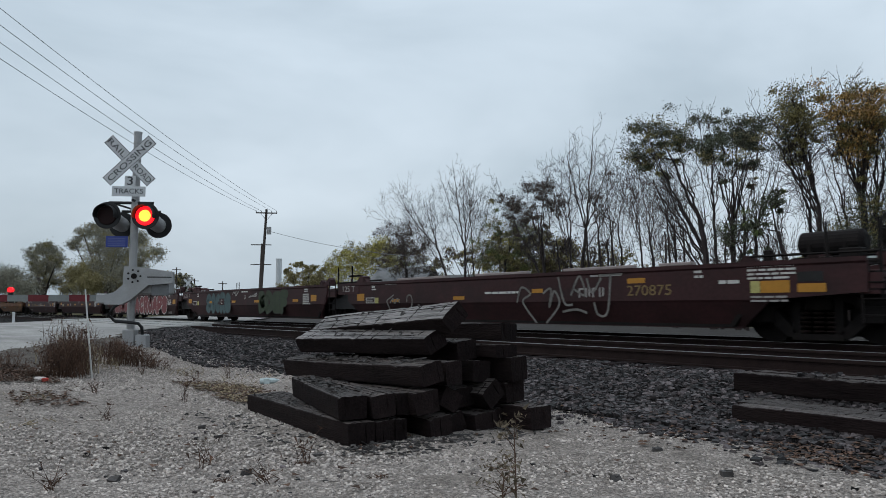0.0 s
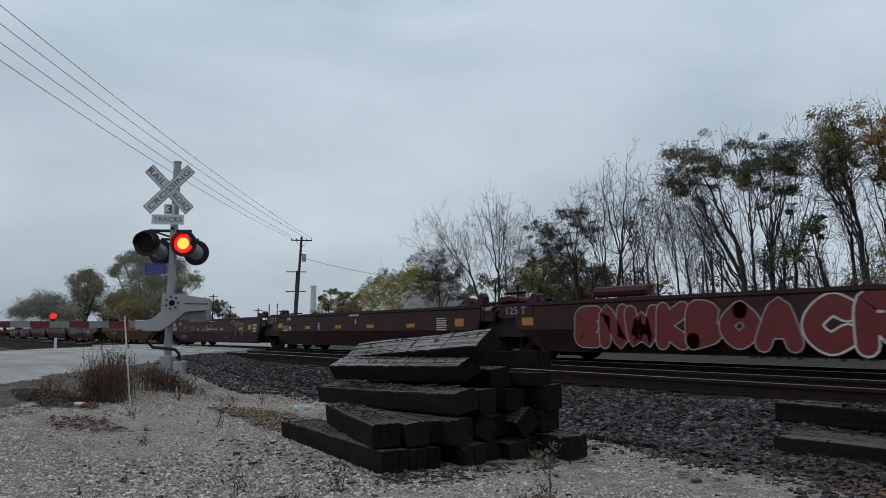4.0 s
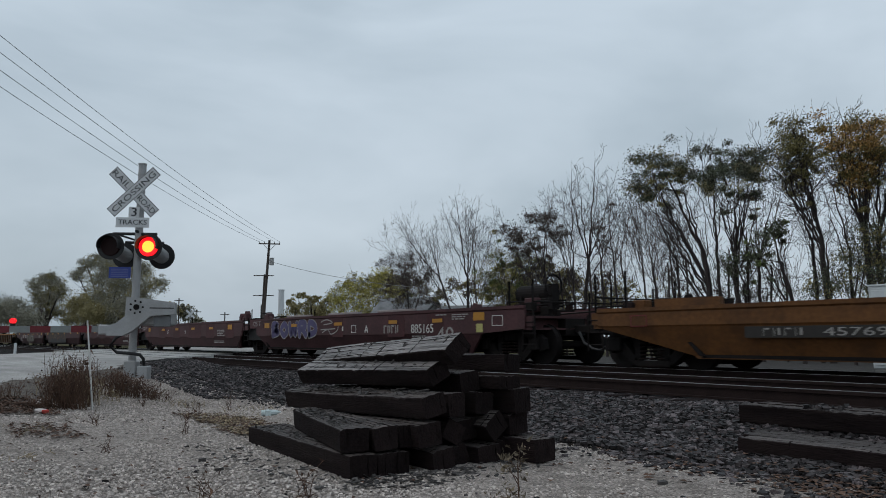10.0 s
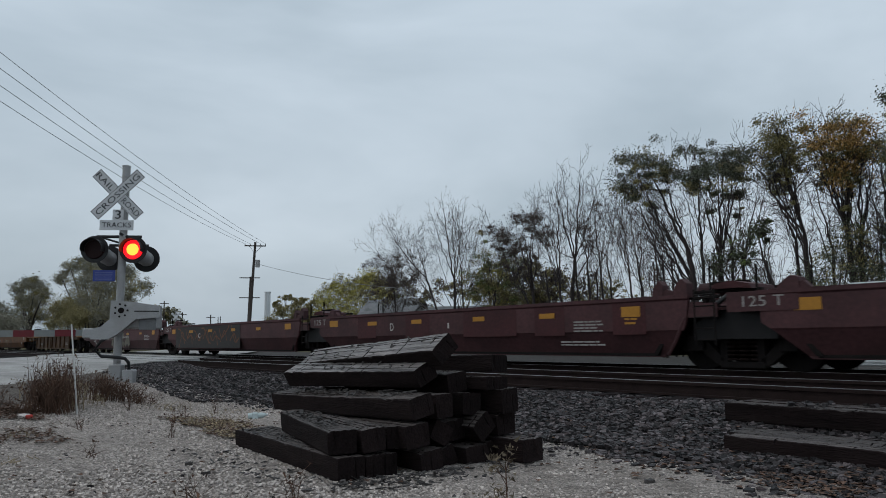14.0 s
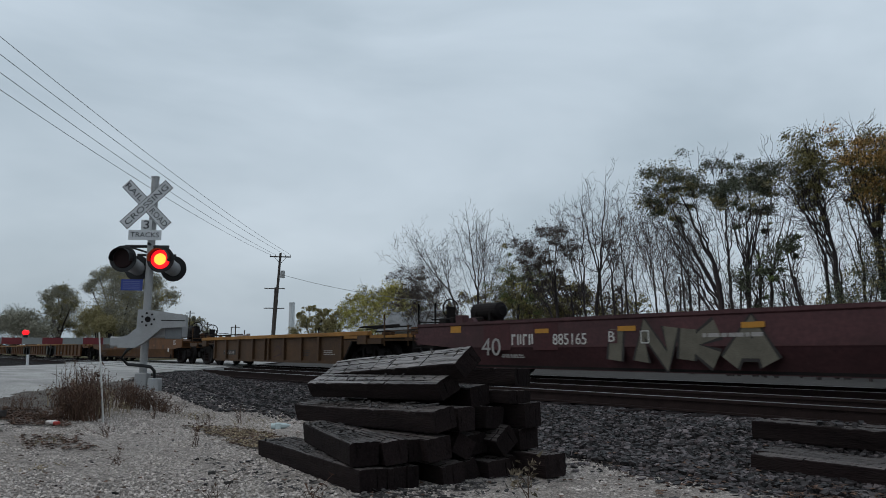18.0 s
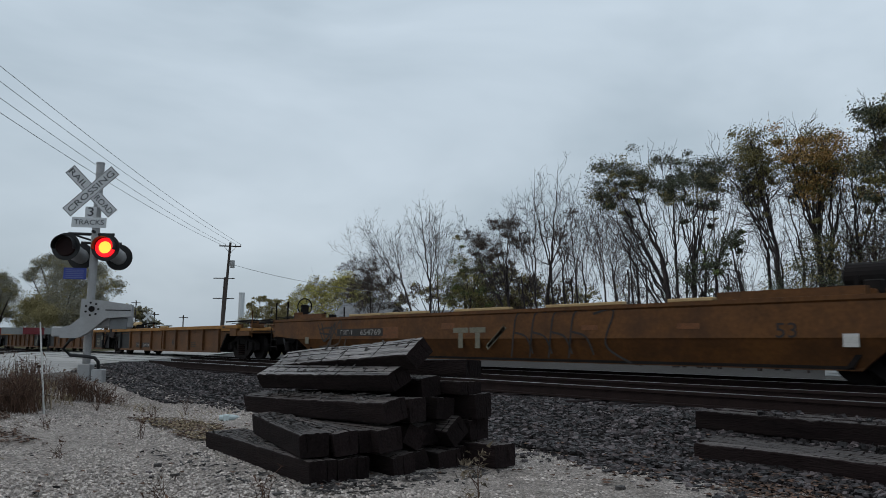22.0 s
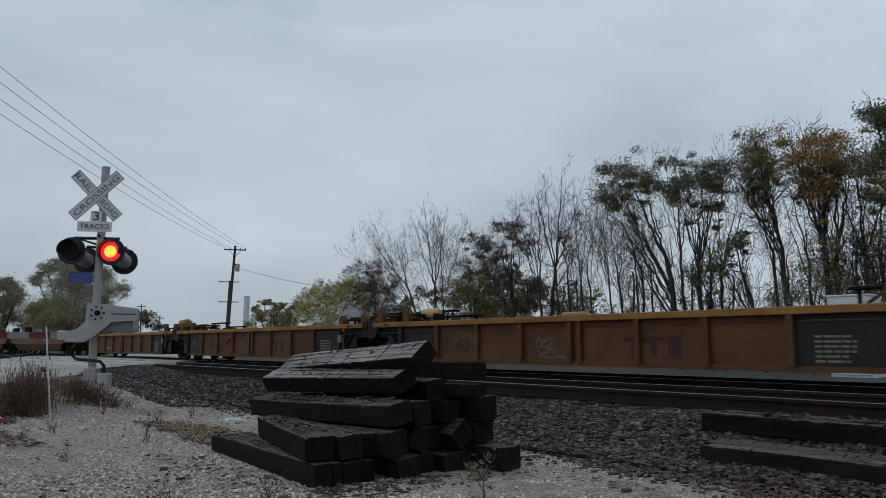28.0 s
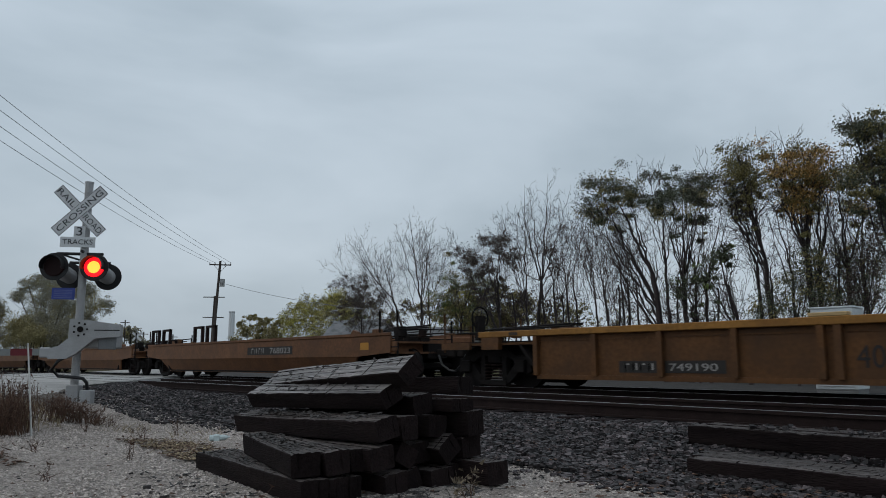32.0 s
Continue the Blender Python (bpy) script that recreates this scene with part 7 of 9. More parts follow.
        ends.append(bm.faces.new((g[2 * m + 2], g[2 * m + 3], g[2 * m + 4], g[2 * m + 5], g[0], mids[0])))
        for f in ends:
            f.material_index = 2
    bmesh.ops.recalc_face_normals(bm, faces=bm.faces)
    me = bpy.data.meshes.new("railroad_tie")
    bm.to_mesh(me)
    bm.free()
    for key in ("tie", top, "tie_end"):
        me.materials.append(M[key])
    return me


def place_tie(x_end, y, z, length, yaw, seed, tilt=0.0, roll=0.0, top="tie_wet_sheen", label="weathered black creosoted railroad tie in a rough stack", group="stacked railroad ties", w=0.225, h=0.178):
    """A tie whose near end lies at x_end; it runs back from there, turned by yaw."""
    ob = new("railroad_tie", old_tie(length, seed, top, w=w, h=h))
    m = pose(x_end, y, z, 0, 0, yaw) @ pose(-length / 2, 0, 0, roll, tilt, 0)
    ob.matrix_basis = m
    tagged(ob, label, "railroad tie", group)
    return ob, m


def splinters(seed, count, x0, x1, y0, y1, z, m=None, big=0.075):
    """Flat broken slivers of wood strewn over a stretch, in the space of m."""
    r = random.Random(seed)
    v, f = [], []
    for _ in range(count):
        c = Vector((r.uniform(x0, x1), r.uniform(y0, y1), z + r.uniform(0.0, 0.012)))
        ln, wd, th = r.uniform(0.02, big), r.uniform(0.008, 0.024), r.uniform(0.003, 0.010)
        q = pose(*c, r.gauss(0, 14), r.gauss(0, 14), r.gauss(0, 40) + (0 if m else r.uniform(0, 180)))
        q = m @ q if m else q
        b = len(v)
        for sx, sy, sz in ((-1, -0.6, 0), (1, -0.3, 0), (1.15, 0.4, 0), (-0.8, 1, 0), (-1, -0.6, 1), (1, -0.3, 0.6), (1.15, 0.4, 0.7), (-0.8, 1, 1)):
            v.append(tuple(q @ Vector((sx * ln * 0.6, sy * wd, sz * th))))
        f += [tuple(b + i for i in t) for t in ((0, 3, 2, 1), (4, 5, 6, 7), (0, 1, 5, 4), (1, 2, 6, 5), (2, 3, 7, 6), (3, 0, 4, 7))]
    ob = raw("wood_splinters", v, f, M["splinter"])
    tagged(ob, "dark broken wood splinters", "splinters", kind="stuff")


G0 = -0.125
# x of the near end, y, z, length, yaw, tilt, roll, width, height
STACK = (
    # on the ground
    (-5.00, 2.972, -0.130, 2.45, -5.3, -0.4, 0.4, 0.217, 0.176), (-5.02, 3.205, -0.130, 2.40, -3, 0, 1.5, 0.185, 0.175), (-5.00, 3.335, -0.130, 2.40, -2, 0, -0.7, 0.105, 0.178),
    (-4.95, 3.690, -0.128, 2.40, 0, 0, 7, 0.227, 0.170), (-5.03, 3.925, -0.122, 2.30, 1, 0, 24, 0.190, 0.165), (-4.94, 4.150, -0.125, 2.40, -1, 0, 3.8, 0.235, 0.160),
    (-5.02, 4.400, -0.125, 2.30, 0, 0, 2, 0.215, 0.172), (-4.66, 4.510, -0.121, 2.45, 1.0, -1, 1, 0.235, 0.184),
    # second layer, turned a little
    (-5.10, 2.954, 0.062, 1.83, -15, -0.3, 2.0, 0.225, 0.176), (-5.03, 3.195, 0.060, 2.10, -9, -0.5, 5, 0.200, 0.174), (-5.05, 3.380, 0.062, 2.05, -7, -0.5, 0.8, 0.110, 0.170),
    (-4.93, 3.540, 0.060, 2.20, -5, -1, 7, 0.225, 0.178), (-5.06, 3.830, 0.075, 2.20, -3, 0, -28, 0.200, 0.165), (-5.10, 4.050, 0.075, 2.2, -1, 0, 8, 0.20, 0.165),
    (-4.94, 4.278, 0.090, 2.40, 0, -1.3, 36, 0.207, 0.171), (-4.97, 4.500, 0.075, 2.40, 2, -1, 3, 0.220, 0.177),
    # third layer
    (-4.95, 3.611, 0.259, 2.70, -1.9, -1.9, 12.4, 0.217, 0.172), (-4.99, 3.850, 0.252, 2.30, -1, -1.5, 1.7, 0.170, 0.188), (-5.05, 4.180, 0.258, 2.3, 2, -1, -4.5, 0.200, 0.180),
    (-4.91, 4.500, 0.262, 2.30, 5, -1, 3.4, 0.200, 0.205),
    # fourth layer and the timbers thrown on top
    (-5.20, 3.850, 0.525, 2.22, 2.5, -1.8, 25, 0.222, 0.160), (-5.20, 4.160, 0.460, 2.20, 3, 0, 6, 0.210, 0.170), (-4.97, 4.400, 0.470, 2.30, 4, -0.5, -1, 0.240, 0.110),
    (-5.06, 4.510, 0.592, 2.35, 8, -1.5, -4, 0.220, 0.150), (-5.00, 3.921, 0.703, 2.46, -1.8, -3.4, 41.5, 0.223, 0.159),
)
for k, (xe, y, z, ln, yaw, tilt, roll, w, h) in enumerate(STACK):
    ob, m = place_tie(xe, y, z, ln, yaw, 100 + k, tilt, roll, w=w, h=h, top="tie_wet_sheen" if k in (20, 24) else "tie_dull")
    if k == 0:
        splinters(200, 46, -ln / 2 + 0.1, ln / 2 - 0.9, -0.09, 0.11, h, m, 0.09)
    if k == 8:
        splinters(201, 52, -ln / 2 + 0.1, ln / 2 - 0.35, -0.10, 0.11, h, m, 0.10)
    if k == 9:
        splinters(202, 30, -ln / 2 + 0.3, ln / 2 - 0.1, -0.10, 0.10, h, m)
    if k == 16:
        splinters(203, 60, -ln / 2 + 0.5, ln / 2 - 0.1, -0.06, 0.10, h, m)
    if k in (20, 24):
        splinters(204 + k, 14, -ln / 2 + 0.2, ln / 2 - 0.1, -0.09, 0.09, h, m, 0.06)
splinters(230, 90, -7.4, -4.7, 2.40, 2.95, G0 + 0.003)
splinters(231, 150, -4.98, -4.45, 2.85, 4.45, G0 + 0.003, big=0.11)
splinters(232, 90, -5.0, -4.65, 2.8, 4.4, G0 + 0.004, big=0.16)

# a second low stack near the ballast
for k, (xl, y, z, ln, yaw, seed) in enumerate(((-3.88, 6.09, -0.125, 2.6, -2.0, 300), (-3.98, 6.33, -0.122, 2.6, -1.5, 301), (-4.03, 6.58, -0.120, 2.6, -1.0, 303), (-4.46, 7.12, 0.065, 2.9, 0.0, 304), (-4.40, 7.37, 0.075, 2.9, 0.2, 305))):
    place_tie(xl + ln, y, z, ln, yaw, seed, top="tie_dull", label="dark creosoted railroad tie lying beside the ballast", group="ties beside the ballast")


# ---- utility poles and wires ----
def utility_pole(at, h, lean, label):
    p = thing("utility_pole", label, "utility pole", at)
    lx, ly = lean
    part("pole", tubes(((0, 0, 0), (lx, ly, h), 0.17, 0.11), n=12), M["pole_wood"], p)
    d = Vector((0.41, 0.91, 0))
    for z, half in ((h - 0.35, 1.0),):
        c = Vector((lx, ly, z))
        bm = bmesh.new()
        tube(bm, c - d * half, c + d * half, 0.065, n=6)
        tube(bm, c - d * half * 0.6, c - Vector((0, 0, 0.7)), 0.02, n=4)
        tube(bm, c + d * half * 0.6, c - Vector((0, 0, 0.7)), 0.02, n=4)
        arm = part("crossarm", bm, M["pole_wood"], p)
        for s in (-1, -0.5, 0.5, 1):
            part("insulator", tubes((c + d * half * s * 0.95 + Vector((0, 0, 0.06)), c + d * half * s * 0.95 + Vector((0, 0, 0.22)), 0.05, 0.03), n=8), M["signal_grey"], arm)
    return p


UP = Vector((-68.4, 29.35, 0.0))
main_pole = utility_pole(tuple(UP), 10.3, (0.25, 0.50), "tall leaning wooden utility pole with crossarm and transformer")
part("transformer", tubes(((0.33, 0.74, 7.9), (0.33, 0.74, 8.6), 0.22), n=14), M["signal_grey"], main_pole, "grey pole transformer")
second = thing("utility_pole", "thinner wooden pole with two short crossarms", "utility pole", (-68.75, 29.45, 0))
part("pole", tubes(((0, 0, 0), (0.35, 0.1, 7.0), 0.13, 0.10), n=10), M["pole_wood"], second)
for z in (6.9, 5.0):
    part("crossarm", tubes(((-0.3, -0.75, z), (0.6, 0.95, z), 0.05), n=6), M["pole_wood"], second)
WIRES = (((-27.7, 0.05, 13.50), 1.0), ((-27.9, 0.09, 12.90), 0.5), ((-28.1, 0.13, 12.30), -0.5), ((-28.3, 0.17, 11.70), -1.0))
for end, s in WIRES:
    a = UP + Vector((0.25 + 0.41 * s, 0.50 + 0.91 * s, 10.15))
    b = Vector(end)
    b2 = b + (b - a) * 0.5
    bm = bmesh.new()
    pts = [a.lerp(b2, k / 24) + Vector((0, 0, -1.10 * (1 - (2 * k / 24 - 1) ** 2))) for k in range(25)]
    path_tube(bm, pts, 0.013, n=5)
    ob = link("overhead_wire", bm, M["wire"])
    tagged(ob, "thin dark overhead wire sagging from the pole", "wire", "overhead wires")
bm = bmesh.new()
a, b = UP + Vector((0.5, 0.6, 8.2)), Vector((-47.0, 37.0, 4.6))
path_tube(bm, [a.lerp(b, k / 12) + Vector((0, 0, -0.5 * (1 - (2 * k / 12 - 1) ** 2))) for k in range(13)], 0.02, n=5)
tagged(link("service_wire", bm, M["wire"]), "single service wire running to the house", "wire", "overhead wires")
for k, (x, y, h) in enumerate(((-97, 30.5, 5.4), (-93, 35.0, 3.6), (-99, 33.5, 4.1))):
    p = thing("distant_pole", "thin distant pole against the sky", "utility pole", (x, y, 0))
    part("pole", tubes(((0, 0, 0), (0, 0, h + 0.6), 0.09, 0.07), n=6), M["pole_wood"], p)
    part("crossarm", tubes(((-0.2, -0.5, h + 0.3), (0.2, 0.5, h + 0.3), 0.05), n=5), M["pole_wood"], p)
chim = thing("chimney_stack", "pale distant round chimney stack", "chimney", (-104.0, 47.6, 0))
part("shaft", tubes(((0, 0, 0), (0, 0, 7.9), 0.45, 0.42), n=16), M["stack_white"], chim)
part("rim", tubes(((0, 0, 7.9), (0, 0, 8.05), 0.46), n=16), M["stack_white"], chim)


# ---- relay cabinet and house beyond the tracks ----
cab = thing("relay_cabinet", "pale grey steel relay cabinet beyond the tracks", "cabinet", (-8.68, 20.9, -0.02), 4)
part("body", boxes((-0.52, 0.52, -0.42, 0.42, 0.12, 2.2), bevel=0.02), M["cabinet"], cab)
part("roof", boxes((-0.535, 0.535, -0.435, 0.435, 2.2, 2.25), bevel=0.012), M["cabinet"], cab)
part("plinth", boxes((-0.5, 0.5, -0.4, 0.4, 0, 0.12)), M["house_wall"], cab)
d = part("door", boxes((-0.45, 0.45, -0.445, -0.424, 0.2, 2.1), bevel=0.006), M["cabinet"], cab)
part("handle", boxes((0.33, 0.38, -0.48, -0.446, 1.0, 1.2)), M["steel_dark"], d)


def house(at, rz, length, depth, wall, ridge, label):
    h = thing("house", label, "house", at, rz)
    part("wall", boxes((-length / 2, length / 2, -depth / 2, depth / 2, 0, wall)), M["house_wall"], h)
    bm = bmesh.new()
    prism(bm, [(-depth / 2 - 0.5, wall - 0.15), (0, ridge), (depth / 2 + 0.5, wall - 0.15), (depth / 2 + 0.5, wall), (0, ridge + 0.15), (-depth / 2 - 0.5, wall)], -length / 2 - 0.4, length / 2 + 0.4)
    bmesh.ops.rotate(bm, verts=bm.verts, cent=(0, 0, 0), matrix=Matrix.Rotation(radians(90), 3, "Z"))
    part("roof", bm, M["roof_grey"], h, "weathered grey shingle roof")
    bm = bmesh.new()
    prism(bm, [(-depth / 2, wall), (0, ridge - 0.05), (depth / 2, wall)], -length / 2, length / 2)
    bmesh.ops.rotate(bm, verts=bm.verts, cent=(0, 0, 0), matrix=Matrix.Rotation(radians(90), 3, "Z"))
    part("gable", bm, M["house_wall"], h)
    for x in even(-length / 2, length / 2, 3):
        w = part("window", boxes((x - 0.55, x + 0.55, -depth / 2 - 0.05, -depth / 2, 0.9, 2.0)), M["sign_white"], h)
        part("pane", boxes((x - 0.47, x + 0.47, -depth / 2 - 0.06, -depth / 2 - 0.045, 0.98, 1.92)), M["pane_dark"], w)
    return h


house((-60.0, 40.5, 0), 30, 5.0, 5.0, 2.8, 4.55, "low house with a weathered grey roof among the trees")
house((-51.6, 42.5, 0), 35, 7.0, 6.0, 2.2, 3.6, "second low grey-roofed house behind bare trees")


# ---- trees ----
def grown(at, label, fork, limbs, seed, trunk_r=0.15, sprigs=0.5, leafmat=None, density=1.0, leaf_size=0.067, twig_scale=1.0, second=None):
    """A tree whose trunk rises to the fork and whose limbs sweep up to their tips; a limb (x, y, z, r) with r carries a flat clump of leaves."""
    r = random.Random(seed)
    wood, twig, leaves = ([], []), ([], []), [([], []), ([], [])]

    def seg(a, b, ra, rb):
        v, f = wood if ra > 0.022 else twig
        n = 7 if ra > 0.07 else (5 if ra > 0.022 else 3)
        q = (b - a).to_track_quat("Z", "Y")
        base = len(v)
        for c, rad in ((a, ra), (b, rb)):
            for k in range(n):
                t = 2 * math.pi * k / n
                v.append(tuple(c + q @ Vector((rad * math.cos(t), rad * math.sin(t), 0))))
        for k in range(n):
            f.append((base + k, base + (k + 1) % n, base + n + (k + 1) % n, base + n + k))

    def sweep(a, c, b, ra, rb, n, wob):
        """A branch from a to b, drawn towards c; gives its points with their direction and thickness."""
        out, prev = [], a
        for i in range(1, n + 1):
            s = i / n
            q = a * (1 - s) ** 2 + c * (2 * s * (1 - s)) + b * s * s
            if i < n:
                q = q + Vector((r.gauss(0, wob), r.gauss(0, wob), r.gauss(0, wob * 0.5)))
            r0, r1 = ra + (rb - ra) * (i - 1) / n, ra + (rb - ra) * s
            seg(prev, q, r0, r1)
            out.append((q, (q - prev).normalized(), r1))
            prev = q
        return out

    def sprig(p, d, length, rad, up=0.15):
        """A side twig that leaves at a wide angle and turns upwards."""
        az = r.uniform(0, 6.28)
        across = d.orthogonal().normalized()
        across = math.cos(az) * across + math.sin(az) * d.cross(across)
        e = (d + across * r.uniform(0.7, 1.5)).normalized()
        tip = p + e * length + Vector((0, 0, length * up * r.uniform(0.2, 1.6)))
        return sweep(p, p + e * length * 0.55 + Vector((0, 0, -0.02)), tip, rad, 0.0046, max(2, int(length / 0.26)), 0.034)

    def clump(c, rad, share):
        """Leaves in many small flattened bunches round c."""
        for _ in range(max(2, int(17 * rad * rad + 11 * rad))):
            a, d = r.uniform(0, 6.28), rad * 1.15 * math.sqrt(r.random())
            b = c + Vector((math.cos(a) * d, math.sin(a) * d, r.gauss(0, rad * 0.40) + 0.10 * rad - 0.25 * d * d / rad))
            br = r.uniform(0.08, 0.22) * min(1.0, rad / 0.5 + 0.1)
            which = leaves[1] if second and r.random() < share else leaves[0]
            v, f = which
            for _ in range(int(172 * density * r.uniform(0.3, 1.2))):
                p = b + Vector((r.gauss(0, br * 1.2), r.gauss(0, br * 1.2), r.gauss(0, br * 0.7)))
                n1 = Vector((r.gauss(0, 1), r.gauss(0, 1), r.gauss(0, 1))).normalized()
                n2 = n1.orthogonal().normalized()
                n3 = n1.cross(n2)
                s = leaf_size * r.uniform(0.5, 1.25)
                k = len(v)
                for q in (p - n2 * s * 0.6, p + n3 * s * 0.34, p + n2 * s * 0.6, p - n3 * s * 0.34):
                    v.append(tuple(q))
                f.append((k, k + 1, k + 2, k + 3))

    base, top = Vector((0, 0, -0.15)), Vector(fork)
    bend = base.lerp(top, 0.5) + Vector((r.uniform(-0.15, 0.15) - 0.12 * top.x, 0, 0))
    trunk = sweep(base, bend, top, trunk_r, trunk_r * 0.62, 12, 0.022)
    for q, d, rr in trunk[3:-1]:
        if r.random() < sprigs * 0.8:
            for q2, d2, r3 in sprig(q, d, r.uniform(0.5, 1.5), 0.011):
                if r.random() < 0.6:
                    sprig(q2, d2, r.uniform(0.2, 0.55), 0.0055)
    more = [limbs[a][:3] for a in range(len(limbs))]
    extra = []
    for _ in range(len(limbs) // 4 + 1):
        a, b = Vector(r.choice(more)), Vector(r.choice(more))
        c = a.lerp(b, r.uniform(0.3, 0.7)) + Vector((r.gauss(0, 0.25), r.gauss(0, 0.5), r.uniform(-0.9, 0.35)))
        extra.append(tuple(c))
    for k, limb in enumerate(list(limbs) + extra):
        tip = Vector(limb[:3])
        # a limb leaves low enough to reach its tip at a natural angle
        out = (tip - top).to_2d().length
        z0 = tip.z - out * r.uniform(1.1, 1.7) - r.uniform(0.9, 1.9)
        start, d0, rr = trunk[-1] if k == 0 else min(trunk[3:], key=lambda q: abs(q[0].z - max(z0, top.z * 0.38)))
        ln = (tip - start).length
        ctrl = start + Vector(((tip.x - start.x) * 0.54, (tip.y - start.y) * 0.54, (tip.z - start.z) * 0.45))
        rad = min(rr * 0.8, trunk_r * (0.6 if k == 0 else r.uniform(0.20, 0.34)))
        pts = sweep(start, ctrl, tip, rad, 0.009, max(6, int(ln / 0.34)), 0.036)
        sweep(tip, tip + pts[-1][1] * 0.3, tip + pts[-1][1] * 0.45 + Vector((0, 0, 0.2)), 0.008, 0.003, 3, 0.02)
        n = len(pts)
        for i, (q, d, r2) in enumerate(pts):
            s = (i + 1) / n
            if s < 0.26:
                continue
            for _ in range(2 if r.random() < 0.2 else 1):
                if r.random() > 0.88 * twig_scale:
                    continue
                reach = ln * r.uniform(0.14, 0.34) * (1.12 - 0.8 * s) + 0.30
                for q2, d2, r3 in sprig(q, d, reach, min(r2 * 0.5, 0.020)):
                    for _ in range(2):
                        if r.random() < 0.62 * twig_scale:
                            t = sprig(q2, d2, reach * r.uniform(0.25, 0.5) + 0.1, 0.0080)
                            if r.random() < 0.5 * twig_scale:
                                sprig(t[0][0], t[0][1], reach * r.uniform(0.12, 0.3) + 0.08, 0.0060)
        if len(limb) > 3 and limb[3] and leafmat:
            for _ in range(7):
                a = r.uniform(0, 6.28)
                e = tip + Vector((math.cos(a), math.sin(a), r.uniform(-0.25, 0.4))) * limb[3] * r.uniform(0.4, 0.9)
                sweep(pts[-2][0], tip, e, 0.012, 0.004, 3, 0.02)
            clump(tip, limb[3], second[1] if second else 0)
            for f0, f1 in ((0.80, 0.42), (0.62, 0.30)):
                if r.random() < 0.6:
                    q = pts[int(n * f0)][0] + Vector((r.gauss(0, 0.22), r.gauss(0, 0.22), 0.05))
                    clump(q, limb[3] * f1, second[1] if second else 0)
    ob = thing("tree", label, "tree", at, group="trees beyond the tracks")
    raw("trunk", *wood, M["bark"], ob, smooth=True)
    raw("twig", *twig, M["twig"], ob)["kind"] = "stuff"
    for store, key in ((leaves[0], leafmat), (leaves[1], second[0] if second else None)):
        if store[0]:
            raw("crown", *store, M[key], ob)["kind"] = "stuff"
    return ob


def leaf_cloud(seed, blobs, count, size, flat=0.8):
    """Leaves in small bunches, the bunches strewn through uneven clumps: blobs of (x, y, z, radius)."""
    r = np.random.default_rng(seed)
    blobs = np.array(blobs, float)
    w = blobs[:, 3] ** 2
    bunches = max(12, count // 45)
    idx = r.choice(len(blobs), bunches, p=w / w.sum())
    d = r.normal(0, 1, (bunches, 3))
    d /= np.linalg.norm(d, axis=1, keepdims=True)
    rad = blobs[idx, 3] * r.uniform(0.15, 1.0, bunches) ** 0.5 * r.uniform(0.7, 1.3, bunches)
    c = blobs[idx, :3] + d * rad[:, None] * np.array((1, 1, flat))
    which = r.integers(0, bunches, count)
    spread = (blobs[idx, 3] * r.uniform(0.10, 0.26, bunches))[which]
    p = c[which] + r.normal(0, 1, (count, 3)) * spread[:, None] * np.array((1, 1, 0.7))
    n1 = r.normal(0, 1, (count, 3))
    n1 /= np.linalg.norm(n1, axis=1, keepdims=True)
    n2 = np.cross(n1, r.normal(0, 1, (count, 3)))
    n2 /= np.linalg.norm(n2, axis=1, keepdims=True)
    s = (size * r.uniform(0.5, 1.3, count))[:, None]
    v = np.stack([p - n1 * s * 0.5, p + n2 * s * 0.3, p + n1 * s * 0.5, p - n2 * s * 0.3], 1).reshape(-1, 3)
    f = np.arange(count * 4).reshape(-1, 4)
    return v.tolist(), f.tolist()


def bushy(at, label, blobs, count, size, leafmat, seed, trunk_r=0.12, name="tree", group="trees beyond the tracks", second=None):
    """A leafy tree or shrub: a forked trunk under uneven clumps of leaves."""
    ob = thing(name, label, name, at, group=group)
    bm = bmesh.new()
    r = random.Random(seed)
    zmin = min(b[2] for b in blobs)
    fork = Vector((0, 0, max(0.4, zmin * 0.45)))
    tube(bm, (0, 0, -0.2), fork, trunk_r, trunk_r * 0.75, n=7)
    for b in blobs:
        tip = Vector(b[:3])
        midp = fork.lerp(tip, 0.5) + Vector((r.gauss(0, 0.1), r.gauss(0, 0.1), r.uniform(0, 0.2)))
        tube(bm, fork, midp, trunk_r * 0.55, trunk_r * 0.35, n=5)
        tube(bm, midp, tip, trunk_r * 0.35, trunk_r * 0.12, n=5)
        for _ in range(4):
            e = tip + Vector((r.gauss(0, b[3] * 0.5), r.gauss(0, b[3] * 0.5), r.gauss(0.1, b[3] * 0.45)))
            tube(bm, midp.lerp(tip, r.uniform(0.3, 1)), e, trunk_r * 0.12, 0.008, n=3)
    part("trunk", bm, M["bark"], ob)
    raw("crown", *leaf_cloud(seed, blobs, count, size), M[leafmat], ob)["kind"] = "stuff"
    if second:
        raw("crown", *leaf_cloud(seed + 1, blobs, int(count * second[1]), size), M[second[0]], ob)["kind"] = "stuff"
    return ob

grown((-53.03, 36.00, -0.05), "half-bare tree with a few dark leaves", (-0.42, 0.0, 4.68), [(-3.99, 0.03, 7.77, 0.88), (-1.73, 1.17, 7.93, 0.97), (0.42, -0.93, 7.02, 0.97), (-3.07, 1.17, 6.5, 1.07), (-0.85, -0.49, 5.78, 1.27), (2.46, -0.2, 6.24, 0.78), (1.25, 0.85, 6.77)], 1, trunk_r=0.0884, leafmat='leaf_brown', density=0.5)
